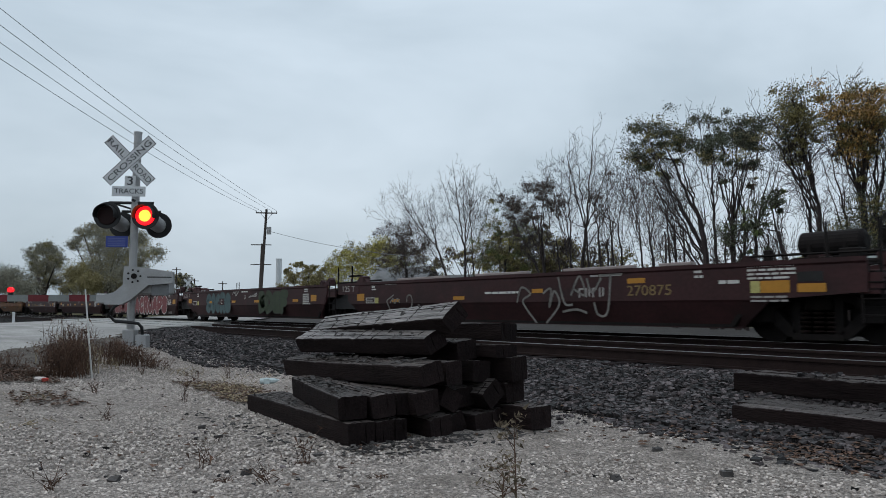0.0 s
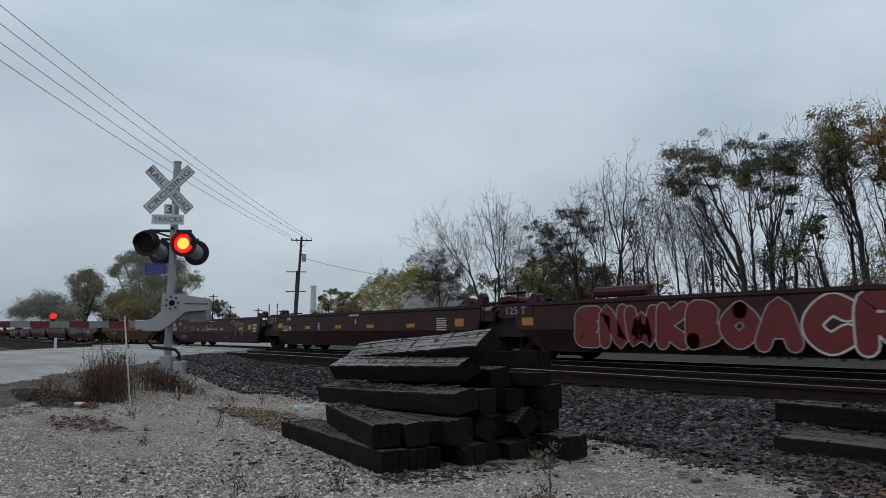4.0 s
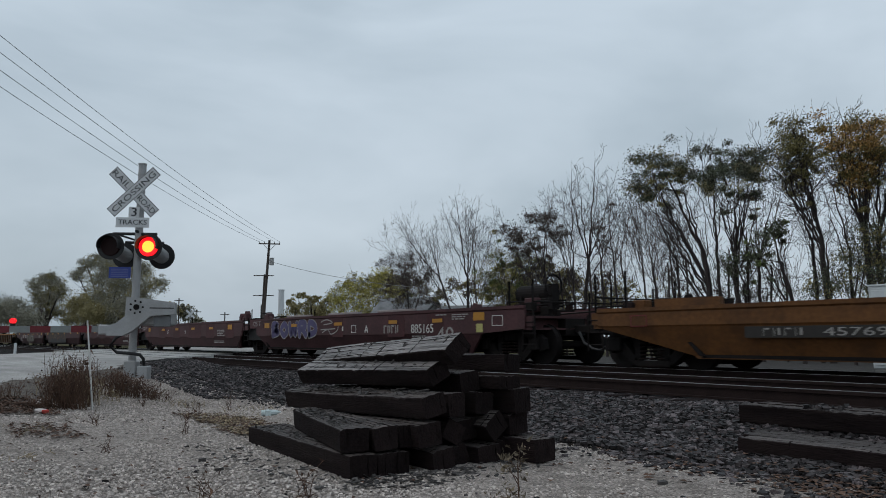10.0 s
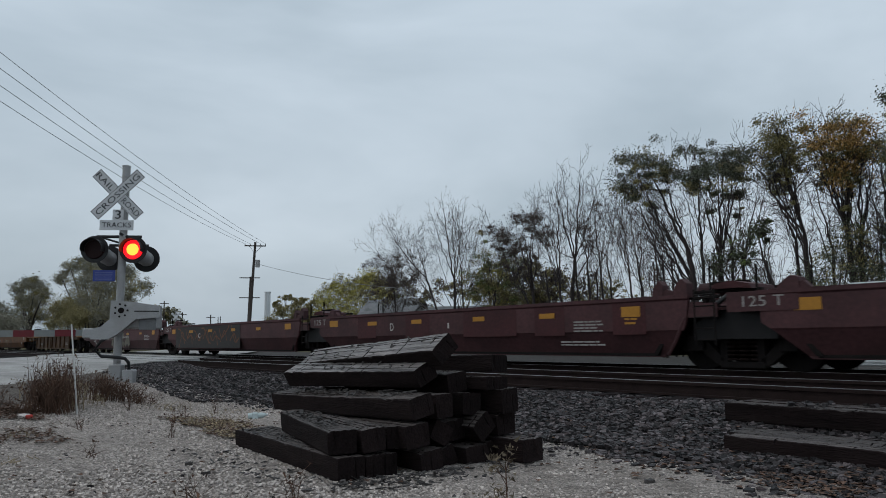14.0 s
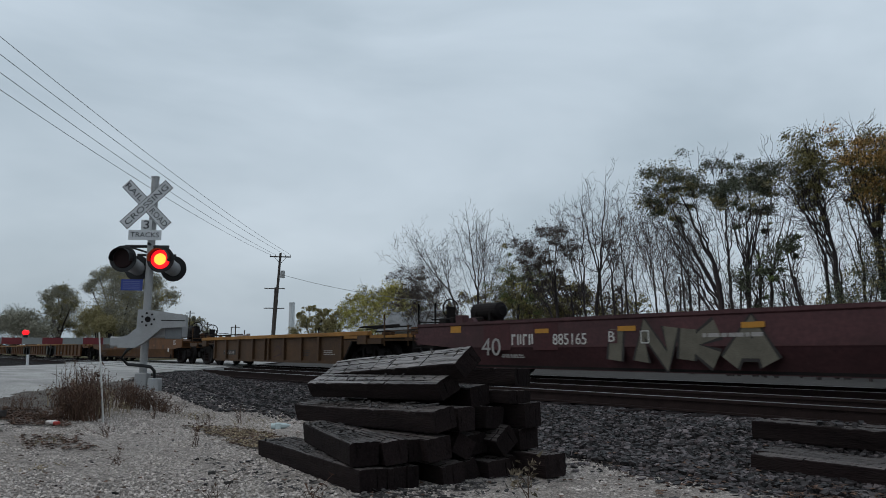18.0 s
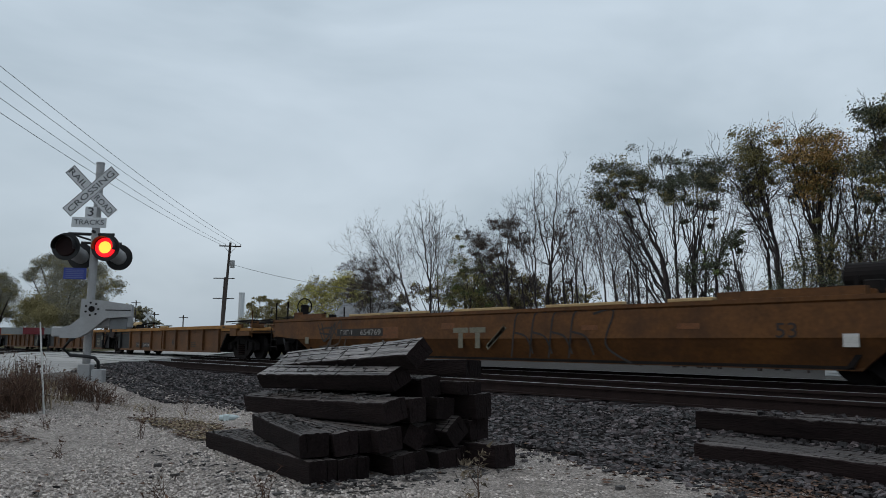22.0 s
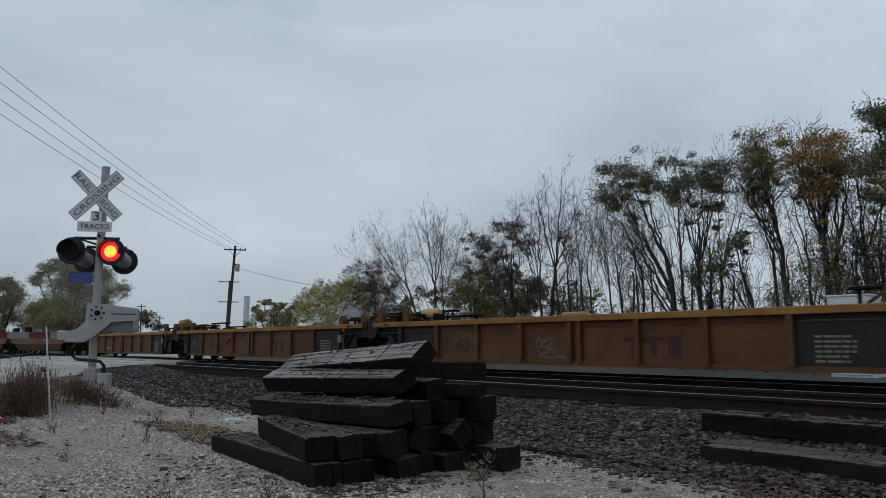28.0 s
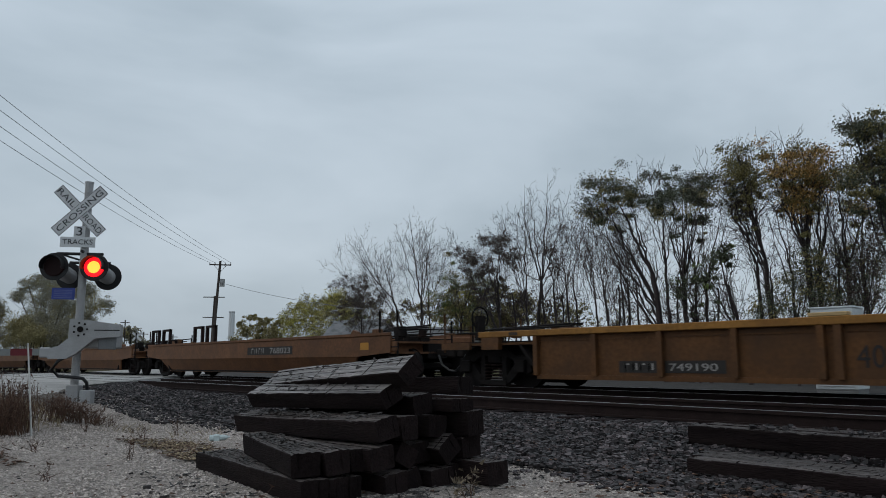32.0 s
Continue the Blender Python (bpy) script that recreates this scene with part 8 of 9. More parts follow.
grown((-42.44, 33.00, -0.05), "bare grey-brown tree with fine upswept twigs", (-2.42, 0.0, 5.33), [(-7.19, -0.62, 9.95), (-5.93, -0.52, 10.15), (-4.58, 0.82, 9.63), (-8.81, -1.06, 8.86), (-3.12, 0.26, 9.1), (-8.65, 0.59, 7.38), (-4.87, -0.81, 8.53), (-2.14, -1.16, 8.48), (-7.19, -0.59, 6.89)], 2, trunk_r=0.102, twig_scale=0.9)
grown((-40.16, 32.00, -0.05), "bare grey-brown tree with fine upswept twigs", (-0.12, 0.0, 4.99), [(0.0, -1.08, 10.32), (-2.01, -0.68, 10.14), (-1.24, 0.78, 10.35), (0.84, 0.21, 9.89), (1.66, -1.06, 9.08), (2.69, -0.17, 8.27), (-2.54, -0.05, 8.35), (3.02, -0.88, 6.54), (0.48, 0.61, 8.7)], 3, trunk_r=0.116, twig_scale=0.9)
grown((-39.88, 32.50, -0.05), "bare grey-brown tree with fine upswept twigs", (-0.3, 0.0, 5.85), [(-0.18, -0.35, 9.57), (0.89, -0.78, 8.58), (-1.42, -1.07, 9.35), (1.81, 0.4, 7.41)], 22, trunk_r=0.068, twig_scale=0.8)
grown((-35.19, 31.00, -0.05), "small tree with yellow-green leaves", (0.16, 0.0, 3.63), [(0.0, 1.15, 5.91, 0.85), (-0.9, 0.03, 5.97, 0.57), (1.28, 1.24, 5.52, 0.71), (-0.79, -1.09, 4.56, 0.85), (0.67, 0.28, 4.16, 0.93), (-1.33, -0.32, 3.64, 0.85), (1.28, 0.78, 3.17, 0.85), (0.0, -0.85, 7.51, 0.25), (0.05, 0.97, 6.91)], 4, trunk_r=0.0748, leafmat='leaf_olive', second=('leaf_green', 0.4), density=0.8)
grown((-30.60, 30.00, -0.05), "sparse tree with dark russet leaves", (-0.18, 0.0, 4.59), [(-0.9, 0.79, 8.05, 0.65), (-1.65, 0.8, 7.85, 0.59), (0.09, 0.04, 7.4, 0.65), (-2.47, -0.56, 7.12, 0.52), (-0.9, -1.16, 6.78, 0.72), (0.96, -0.3, 6.51, 0.59), (-1.84, -0.24, 5.96, 0.59), (0.31, -1.18, 5.94, 0.52), (-2.47, -1.17, 7.86), (-3.46, 1.3, 7.48)], 5, trunk_r=0.122, leafmat='leaf_brown', density=0.85)
grown((-27.20, 29.00, -0.05), "bare grey-brown tree with fine upswept twigs", (0.62, 0.0, 4.88), [(1.14, 0.1, 9.86), (0.39, -0.41, 9.23), (1.73, -0.34, 8.77), (-0.24, -0.33, 8.69), (2.09, 1.27, 7.74), (0.84, 0.35, 8.51), (2.23, 0.45, 9.14), (0.16, -0.44, 7.73)], 6, trunk_r=0.122, twig_scale=0.95)
grown((-27.92, 29.60, -0.05), "bare grey-brown tree with fine upswept twigs", (-0.32, 0.0, 3.85), [(-0.57, 0.33, 9.98), (-2.0, 1.03, 8.91), (-2.53, 0.72, 8.41), (-1.32, -0.71, 8.42), (-0.82, -0.52, 7.12), (-1.74, 0.97, 7.55)], 7, trunk_r=0.0952, twig_scale=0.9)
grown((-25.12, 28.60, -0.05), "slender half-bare roadside tree", (-0.22, 0.0, 4.75), [(-0.43, -0.45, 6.37, 0.46), (-0.58, 1.27, 7.74, 0.29), (0.07, -0.47, 6.85), (0.57, 0.75, 6.23), (-0.8, 0.96, 5.58, 0.4)], 8, trunk_r=0.0748, leafmat='leaf_brown', density=0.4)
grown((-24.26, 28.50, -0.05), "bare grey-brown tree with fine upswept twigs", (-0.21, 0.0, 4.4), [(-0.49, -0.02, 7.63), (0.07, -0.69, 7.88), (-0.84, -1.12, 6.84), (0.48, 0.55, 6.94)], 26, trunk_r=0.068)
grown((-22.01, 28.00, -0.05), "bare grey-brown tree with fine upswept twigs", (-0.31, 0.0, 3.64), [(-1.68, 0.96, 7.37), (-1.22, -0.55, 7.57), (-0.63, 0.27, 7.58), (-2.02, 0.72, 6.39), (-1.02, 0.56, 6.79)], 9, trunk_r=0.068)
grown((-21.70, 28.40, -0.05), "bare grey-brown tree with fine upswept twigs", (-0.37, 0.0, 3.82), [(-0.94, 1.19, 7.31), (-0.37, -0.76, 7.43), (-1.4, 0.85, 6.3), (0.18, -0.91, 6.75)], 10, trunk_r=0.068)
grown((-20.13, 27.60, -0.05), "bare grey-brown tree with fine upswept twigs", (-0.03, 0.0, 4.01), [(-0.49, -0.97, 6.92), (0.09, -0.0, 7.03), (-1.02, 0.26, 6.44), (0.59, -1.23, 6.27), (0.37, -0.92, 5.57)], 11, trunk_r=0.0816)
grown((-20.55, 27.90, -0.05), "bare grey-brown tree with fine upswept twigs", (-0.18, 0.0, 4.07), [(-0.65, 0.51, 7.34), (-0.06, -0.48, 6.57), (-1.2, -0.98, 5.96)], 27, trunk_r=0.0612)
grown((-17.96, 27.00, -0.05), "tall leaning tree with a dark green crown", (-0.52, 0.0, 4.49), [(-1.95, -0.65, 8.49, 0.79), (-3.69, 1.16, 7.73, 0.74), (-3.08, -0.81, 7.45, 0.59), (-2.55, -0.83, 8.59, 0.49), (-1.48, -0.39, 8.2, 0.69), (-0.99, -0.7, 7.7, 0.54), (-3.87, 0.44, 7.46, 0.39), (-2.1, -1.0, 7.44, 0.34), (-1.05, 1.03, 6.14), (-2.85, 0.93, 5.8)], 12, trunk_r=0.163, leafmat='leaf_dark', second=('leaf_olive', 0.25), density=1.1, twig_scale=0.8)
grown((-17.74, 27.20, -0.05), "slender dark tree with a thin green crown", (-0.2, 0.0, 4.73), [(-0.93, 0.91, 8.82, 0.3), (-0.36, 1.0, 7.99, 0.54), (-0.77, 0.69, 7.57, 0.44), (-0.56, -1.22, 8.6), (0.0, -1.17, 8.3, 0.3), (-1.36, -0.44, 5.65)], 28, trunk_r=0.0884, leafmat='leaf_dark', density=0.9, twig_scale=0.8)
grown((-16.88, 27.00, -0.05), "tall dark tree with a high green crown", (-0.14, 0.0, 4.17), [(-0.39, 0.95, 8.15, 0.68), (0.05, 0.92, 7.75, 0.68), (0.33, 0.81, 8.0, 0.48), (-0.64, -0.62, 7.19, 0.58), (0.24, -1.1, 7.15, 0.63), (-0.1, 1.16, 6.77, 0.39), (0.71, 0.3, 7.46, 0.44), (0.57, -1.29, 5.99)], 13, trunk_r=0.129, leafmat='leaf_dark', second=('leaf_far_yellow', 0.25), density=1.1, twig_scale=0.8)
grown((-16.90, 27.50, -0.05), "slim bare-stemmed tree forking high up", (0.1, 0.0, 4.63), [(0.43, -1.17, 5.84), (0.75, 0.02, 7.0, 0.2), (-0.1, 0.05, 6.14), (1.08, -0.61, 5.42)], 29, trunk_r=0.0816, leafmat='leaf_olive', density=0.5)
grown((-15.79, 26.60, -0.05), "bare grey-brown tree with fine upswept twigs", (0.0, 0.0, 3.83), [(0.27, 0.86, 6.69), (-0.14, -0.36, 6.97), (0.66, 0.53, 5.99), (0.84, 0.94, 4.92)], 14, trunk_r=0.0884)
grown((-13.92, 26.00, -0.05), "leaning trunk wound with green ivy", (-0.66, 0.0, 3.49), [(-1.26, 0.5, 4.87, 0.36), (-1.08, 0.82, 5.17, 0.27), (-1.34, -0.4, 4.28, 0.4), (-0.95, -1.18, 3.89, 0.27), (-0.83, 0.19, 4.67, 0.31)], 15, trunk_r=0.0884, leafmat='leaf_dark', second=('leaf_green', 0.3), density=0.6)
grown((-16.07, 26.30, -0.05), "ivy-covered stub with dark green leaves", (-0.18, 0.0, 2.99), [(-0.61, 0.0, 3.86, 0.47), (0.05, 0.1, 3.72, 0.37), (0.41, -0.95, 3.83, 0.33), (-0.37, -0.5, 3.36, 0.37), (-0.89, 0.21, 3.63, 0.23)], 39, trunk_r=0.068, leafmat='leaf_dark', second=('leaf_green', 0.2), density=0.55)
grown((-13.40, 27.00, -0.05), "tall tree with an olive-yellow crown", (-0.19, 0.0, 4.54), [(-0.99, 0.17, 8.27, 0.65), (-1.66, -0.18, 7.91, 0.6), (-0.48, -1.06, 8.47, 0.51), (-0.73, -0.39, 7.39, 0.6), (-1.34, 0.32, 7.15, 0.51), (-0.23, -1.24, 7.77, 0.55), (-1.75, 0.97, 7.03, 0.37), (-1.21, 0.92, 6.54, 0.28), (-0.14, -1.18, 8.52), (-1.48, 0.79, 8.39), (-2.11, -0.82, 8.44)], 16, trunk_r=0.122, leafmat='leaf_olive', second=('leaf_dark', 0.4), density=0.95, twig_scale=0.85)
grown((-13.95, 27.30, -0.05), "slim dark-stemmed tree with few leaves", (-0.12, 0.0, 4.34), [(-0.45, -0.69, 6.87, 0.23), (-0.12, -0.18, 7.27, 0.33), (0.28, -1.06, 6.74, 0.23), (-0.66, 0.24, 5.36), (-0.29, 0.74, 8.23)], 30, trunk_r=0.0884, leafmat='leaf_olive', density=0.6)
grown((-11.75, 26.50, -0.05), "tall tree with an orange-brown crown", (-0.11, 0.0, 4.52), [(-0.22, 0.9, 8.23, 0.67), (-0.57, -0.88, 8.05, 0.53), (0.15, 0.15, 7.99, 0.58), (-0.72, -0.34, 7.54, 0.49), (-0.04, -0.74, 7.29, 0.67), (0.4, -0.3, 7.46, 0.49), (-0.38, -0.19, 6.95, 0.49), (0.22, 0.29, 6.68, 0.49), (-1.36, 0.61, 8.69), (-0.88, -1.26, 8.41), (0.29, -0.64, 7.95)], 17, trunk_r=0.122, leafmat='leaf_orange', second=('leaf_olive', 0.5), density=0.95, twig_scale=0.85)
grown((-11.60, 27.00, -0.05), "dark-trunked tree with russet-olive leaves", (-0.04, 0.0, 4.34), [(0.22, -0.26, 7.24, 0.54), (0.47, 0.57, 7.56, 0.59), (0.4, -0.57, 6.78, 0.5), (0.07, -1.08, 6.19, 0.41), (0.62, 1.22, 6.27, 0.45), (-0.3, 0.17, 5.89, 0.32), (0.44, 0.38, 7.88)], 18, trunk_r=0.116, leafmat='leaf_olive', second=('leaf_orange', 0.4), density=0.85)
grown((-11.02, 27.50, -0.05), "bare grey-brown tree with fine upswept twigs", (0.04, 0.0, 4.67), [(-0.19, 0.5, 7.56), (0.22, 0.37, 7.72), (-0.41, -0.97, 6.84), (0.55, -1.0, 6.87)], 23, trunk_r=0.0884)
grown((-8.92, 26.00, -0.05), "tall tree with dense dark green leaves", (-0.1, 0.0, 5.03), [(-0.55, -0.57, 8.09, 0.54), (-0.22, -0.1, 8.28, 0.63), (0.22, -0.98, 7.99, 0.71), (-0.45, 0.06, 7.28, 0.58), (0.0, -0.24, 7.11, 0.71), (-0.55, -1.11, 6.49, 0.5), (0.16, -1.04, 6.22, 0.71), (-0.39, 1.26, 5.69, 0.54), (0.62, 0.5, 6.82, 0.75)], 20, trunk_r=0.136, leafmat='leaf_dark', second=('leaf_olive', 0.35), density=1.1)
grown((-8.30, 27.00, -0.05), "tall half-bare tree with olive leaves", (-0.06, 0.0, 4.7), [(-0.16, -0.88, 7.77, 0.73), (0.31, -1.3, 7.3, 0.73), (0.61, -0.74, 6.56, 0.64), (-0.38, -0.34, 6.6, 0.56)], 25, trunk_r=0.122, leafmat='leaf_olive')
grown((-26.03, 28.80, -0.05), "thin bare sapling in the brush", (-0.3, 0.0, 4.9), [(-0.83, -0.63, 5.24), (-0.72, -0.63, 4.1), (-1.34, 1.11, 5.17), (0.04, -0.11, 4.16), (-0.3, 1.07, 5.62)], 700, trunk_r=0.06, sprigs=0.8)
grown((-24.64, 29.70, -0.05), "thin bare sapling in the brush", (-0.39, 0.0, 4.99), [(-1.55, -0.98, 6.37), (-1.22, -0.8, 6.33), (-1.11, 0.21, 6.35), (-0.78, 0.93, 6.59), (0.21, 0.13, 7.51)], 702, trunk_r=0.06, sprigs=0.8)
grown((-23.13, 30.10, -0.05), "thin bare sapling in the brush", (-0.33, 0.0, 4.38), [(-0.3, -0.31, 5.58), (-0.97, 0.96, 5.91), (-1.24, 0.48, 7.55), (-0.26, 0.83, 6.52), (0.23, -0.18, 5.37)], 704, trunk_r=0.06, sprigs=0.8)
grown((-20.71, 29.00, -0.05), "thin bare sapling in the brush", (-0.06, 0.0, 4.56), [(0.43, -1.25, 4.4), (0.55, -0.19, 4.46), (-0.81, 0.03, 5.66), (-0.41, -0.31, 5.95), (0.61, 1.17, 4.36)], 706, trunk_r=0.06, sprigs=0.8)
grown((-19.35, 30.00, -0.05), "thin bare sapling in the brush", (0.11, 0.0, 4.39), [(0.43, -0.12, 5.23), (-0.5, 1.28, 5.28), (0.41, 1.07, 5.06), (-0.3, -1.01, 4.68), (-0.53, -0.66, 3.52)], 708, trunk_r=0.06, sprigs=0.8)
grown((-16.65, 30.30, -0.05), "thin bare sapling in the brush", (-0.29, 0.0, 4.05), [(-1.04, -0.7, 4.2), (-0.36, -1.07, 5.0), (-0.02, 0.63, 3.77), (-0.12, -0.54, 5.14), (-0.05, 1.19, 4.64)], 710, trunk_r=0.06, sprigs=0.8)
grown((-14.95, 30.40, -0.05), "thin bare sapling in the brush", (-0.2, 0.0, 4.29), [(0.13, -0.33, 5.09), (0.09, -0.96, 3.57), (-0.33, -0.53, 4.96), (-0.22, 0.42, 4.27), (-0.42, 0.32, 4.06)], 712, trunk_r=0.06, sprigs=0.8)
grown((-12.36, 28.30, -0.05), "thin bare sapling in the brush", (-0.24, 0.0, 4.07), [(-0.66, 0.15, 5.07), (-0.53, -1.06, 4.85), (-0.51, -0.76, 4.8), (0.04, 0.82, 4.83), (-0.18, -0.61, 4.66)], 714, trunk_r=0.06, sprigs=0.8)
grown((-11.48, 27.90, -0.05), "thin bare sapling in the brush", (0.1, 0.0, 4.19), [(-0.15, 0.89, 4.74), (0.51, 1.04, 3.76), (-0.25, 0.52, 4.06), (-0.25, 0.34, 4.87), (0.47, 0.92, 4.3)], 716, trunk_r=0.06, sprigs=0.8)
grown((-10.37, 27.70, -0.05), "thin bare sapling in the brush", (-0.11, 0.0, 4.23), [(0.05, 0.86, 4.31), (-0.02, -0.21, 4.76), (0.05, 0.06, 4.66), (-0.54, 0.99, 5.53), (0.19, -0.04, 5.16)], 718, trunk_r=0.06, sprigs=0.8)
grown((-28.63, 29.40, -0.05), "thin bare sapling in the brush", (-0.46, 0.0, 4.5), [(-1.31, -0.73, 4.19), (-1.89, -1.05, 3.98), (-0.93, -0.29, 5.46), (-0.97, -0.78, 6.18), (-1.14, -0.04, 5.3)], 720, trunk_r=0.06, sprigs=0.8)
grown((-25.09, 28.90, -0.05), "thin bare sapling in the brush", (0.04, 0.0, 4.22), [(-0.58, 1.1, 3.64), (-0.58, 1.18, 4.85), (-0.22, 0.76, 4.71), (-0.65, 1.29, 5.2), (0.53, 1.1, 5.34)], 701, trunk_r=0.06, sprigs=0.8)
grown((-22.02, 29.30, -0.05), "thin bare sapling in the brush", (0.06, 0.0, 4.4), [(-0.19, -0.08, 3.5), (0.58, -1.09, 3.71), (-0.66, 0.4, 5.05), (-0.19, -0.9, 3.66), (0.22, 0.34, 4.08)], 705, trunk_r=0.06, sprigs=0.8)
grown((-17.34, 29.80, -0.05), "thin bare sapling in the brush", (0.17, 0.0, 3.92), [(-0.17, 0.45, 3.88), (0.73, 0.26, 4.34), (0.0, -0.03, 3.89), (-0.15, -1.01, 3.52), (-0.02, 1.04, 3.84)], 709, trunk_r=0.06, sprigs=0.8)
grown((-13.06, 29.20, -0.05), "thin bare sapling in the brush", (0.12, 0.0, 4.32), [(-0.02, -0.36, 3.09), (0.0, -0.04, 3.46), (0.08, 0.98, 3.56), (0.45, -1.23, 3.26), (0.29, 0.1, 3.6)], 713, trunk_r=0.06, sprigs=0.8)
grown((-11.31, 29.00, -0.05), "thin bare sapling in the brush", (-0.25, 0.0, 4.54), [(-0.66, 0.15, 4.79), (-0.5, -0.13, 5.05), (-0.92, -0.87, 4.82), (-0.1, 0.58, 4.22), (-0.84, 0.2, 5.23)], 717, trunk_r=0.06, sprigs=0.8)
# the thicket behind the tall trees
rt = random.Random(77)
for x, y, tall, leafy in ((-14.5, 30.8, 7.4, 0), (-13.1, 29.6, 7.6, 1), (-12.0, 30.6, 7.2, 0), (-11.0, 29.2, 7.7, 1), (-10.1, 30.4, 7.4, 1), (-9.2, 29.0, 7.8, 1), (-8.2, 30.6, 7.6, 0), (-7.0, 29.4, 8.0, 1), (-5.8, 28.4, 8.2, 1), (-6.6, 27.2, 8.4, 1), (-4.6, 27.6, 8.6, 1)):
    tips = []
    for k in range(7):
        z = tall - (0, 0.4, 0.9, 1.5, 2.2, 2.9, 3.5)[k] + rt.uniform(-0.2, 0.2)
        tips.append((rt.uniform(-1.1, 1.1), rt.uniform(-0.8, 0.8), z) + ((rt.uniform(0.22, 0.5),) if leafy and rt.random() < 0.75 else ()))
    grown((x, y, -0.05), "slim dark tree with thinning leaves in the thicket" if leafy else "slim bare dark tree in the thicket", (rt.uniform(-0.2, 0.2), 0.0, tall * 0.58), tips, 800 + int(-x * 10), trunk_r=rt.uniform(0.07, 0.11),
          leafmat=rt.choice(("leaf_dark", "leaf_brown", "leaf_dark")), second=("leaf_olive", 0.25), density=0.6)
bushy((-76.15, 45.00, -0.05), "bushy yellow-green tree beside the house", [(-7.5, 0.45, 6.01, 1.32), (-4.66, 0.38, 6.98, 1.45), (-1.55, 0.07, 7.34, 1.45), (1.76, 0.43, 7.41, 1.45), (4.64, -0.06, 7.48, 1.58), (6.26, 0.48, 6.26, 1.58), (0.0, -0.2, 5.68, 1.98), (3.7, -0.48, 5.13, 1.98), (-5.36, -0.21, 4.82, 1.71), (-2.35, 0.21, 3.78, 1.71), (3.1, -0.26, 3.38, 1.84), (6.6, -0.46, 3.54, 1.45), (-8.98, -0.26, 3.96, 1.19)], 18000, 0.17, "leaf_yellow", 31, second=('leaf_olive', 0.5))
bushy((-74.44, 47.00, -0.05), "mid-green shrub among bare trees", [(-3.0, 0.49, 7.21, 1.05), (-1.48, 0.46, 8.12, 0.79), (0.96, 0.37, 7.43, 1.05), (1.79, 0.06, 5.64, 1.44), (4.66, 0.13, 5.83, 1.18)], 2200, 0.18, "leaf_green", 32, second=('leaf_olive', 0.6))
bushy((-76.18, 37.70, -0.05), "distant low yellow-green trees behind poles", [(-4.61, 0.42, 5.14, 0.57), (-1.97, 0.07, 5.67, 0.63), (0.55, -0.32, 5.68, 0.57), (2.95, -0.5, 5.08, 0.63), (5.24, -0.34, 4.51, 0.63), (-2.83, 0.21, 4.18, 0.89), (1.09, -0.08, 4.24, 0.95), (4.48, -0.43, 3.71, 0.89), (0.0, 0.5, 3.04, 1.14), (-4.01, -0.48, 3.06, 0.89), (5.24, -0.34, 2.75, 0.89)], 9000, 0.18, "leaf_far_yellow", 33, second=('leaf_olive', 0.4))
bushy((-38.60, 34.00, -0.05), "small yellow-green understory tree", [(-1.17, 0.5, 5.9, 0.61), (0.57, 0.01, 5.38, 0.84), (-1.17, 0.5, 4.54, 0.84), (1.23, -0.26, 4.4, 0.92), (0.0, 0.26, 3.52, 1.0), (-2.37, 0.14, 4.01, 0.69), (2.21, -0.49, 3.24, 0.84)], 6000, 0.14, "leaf_olive", 34, second=('leaf_yellow', 0.3))
bushy((-33.32, 33.00, -0.05), "round olive-brown understory tree", [(-0.24, -0.49, 5.08, 0.84), (-1.9, -0.07, 4.7, 0.77), (1.04, 0.22, 4.51, 0.84), (-0.98, 0.33, 3.83, 1.05), (0.95, -0.5, 3.56, 0.98), (-2.52, -0.33, 3.55, 0.77), (0.0, -0.21, 2.92, 1.05)], 7500, 0.13, "leaf_olive", 35, second=('leaf_brown', 0.8))
bushy((-52.16, 42.00, -0.05), "dull dark understory shrubs", [(-5.03, 0.45, 5.06, 0.8), (-2.44, -0.14, 5.7, 0.9), (0.0, -0.5, 5.31, 1.0), (2.3, -0.01, 5.67, 1.0), (4.13, 0.05, 4.85, 1.1), (-6.84, -0.01, 4.34, 0.8)], 2600, 0.15, "leaf_brown", 36, second=('leaf_olive', 0.8))
bushy((-28.09, 31.00, -0.05), "brownish brush between bare trees", [(-2.53, 0.5, 3.41, 0.69), (-1.23, 0.07, 3.82, 0.75), (0.0, -0.48, 3.45, 0.75), (1.18, -0.22, 3.83, 0.69), (-0.61, 0.26, 2.86, 0.81), (0.98, -0.49, 2.8, 0.75), (2.12, -0.16, 2.9, 0.69)], 3000, 0.12, "leaf_brown", 49, trunk_r=0.05, second=('leaf_olive', 0.9))
bushy((-24.61, 30.00, -0.05), "low tangle of olive undergrowth", [(-2.19, 0.42, 2.76, 0.69), (-0.71, -0.48, 2.9, 0.69), (0.69, 0.22, 2.65, 0.69), (2.0, 0.19, 2.73, 0.69), (0.0, -0.32, 3.51, 0.58), (1.36, 0.5, 3.57, 0.52)], 3200, 0.08, "leaf_olive", 37, trunk_r=0.04)
bushy((-20.36, 29.00, -0.05), "low tangle of undergrowth with brown leaves", [(-1.49, 0.27, 2.67, 0.63), (0.0, 0.15, 2.98, 0.74), (1.39, 0.02, 2.55, 0.69), (2.44, 0.36, 2.62, 0.69), (-0.58, -0.38, 3.64, 0.53)], 2400, 0.075, "leaf_brown", 38, trunk_r=0.04)
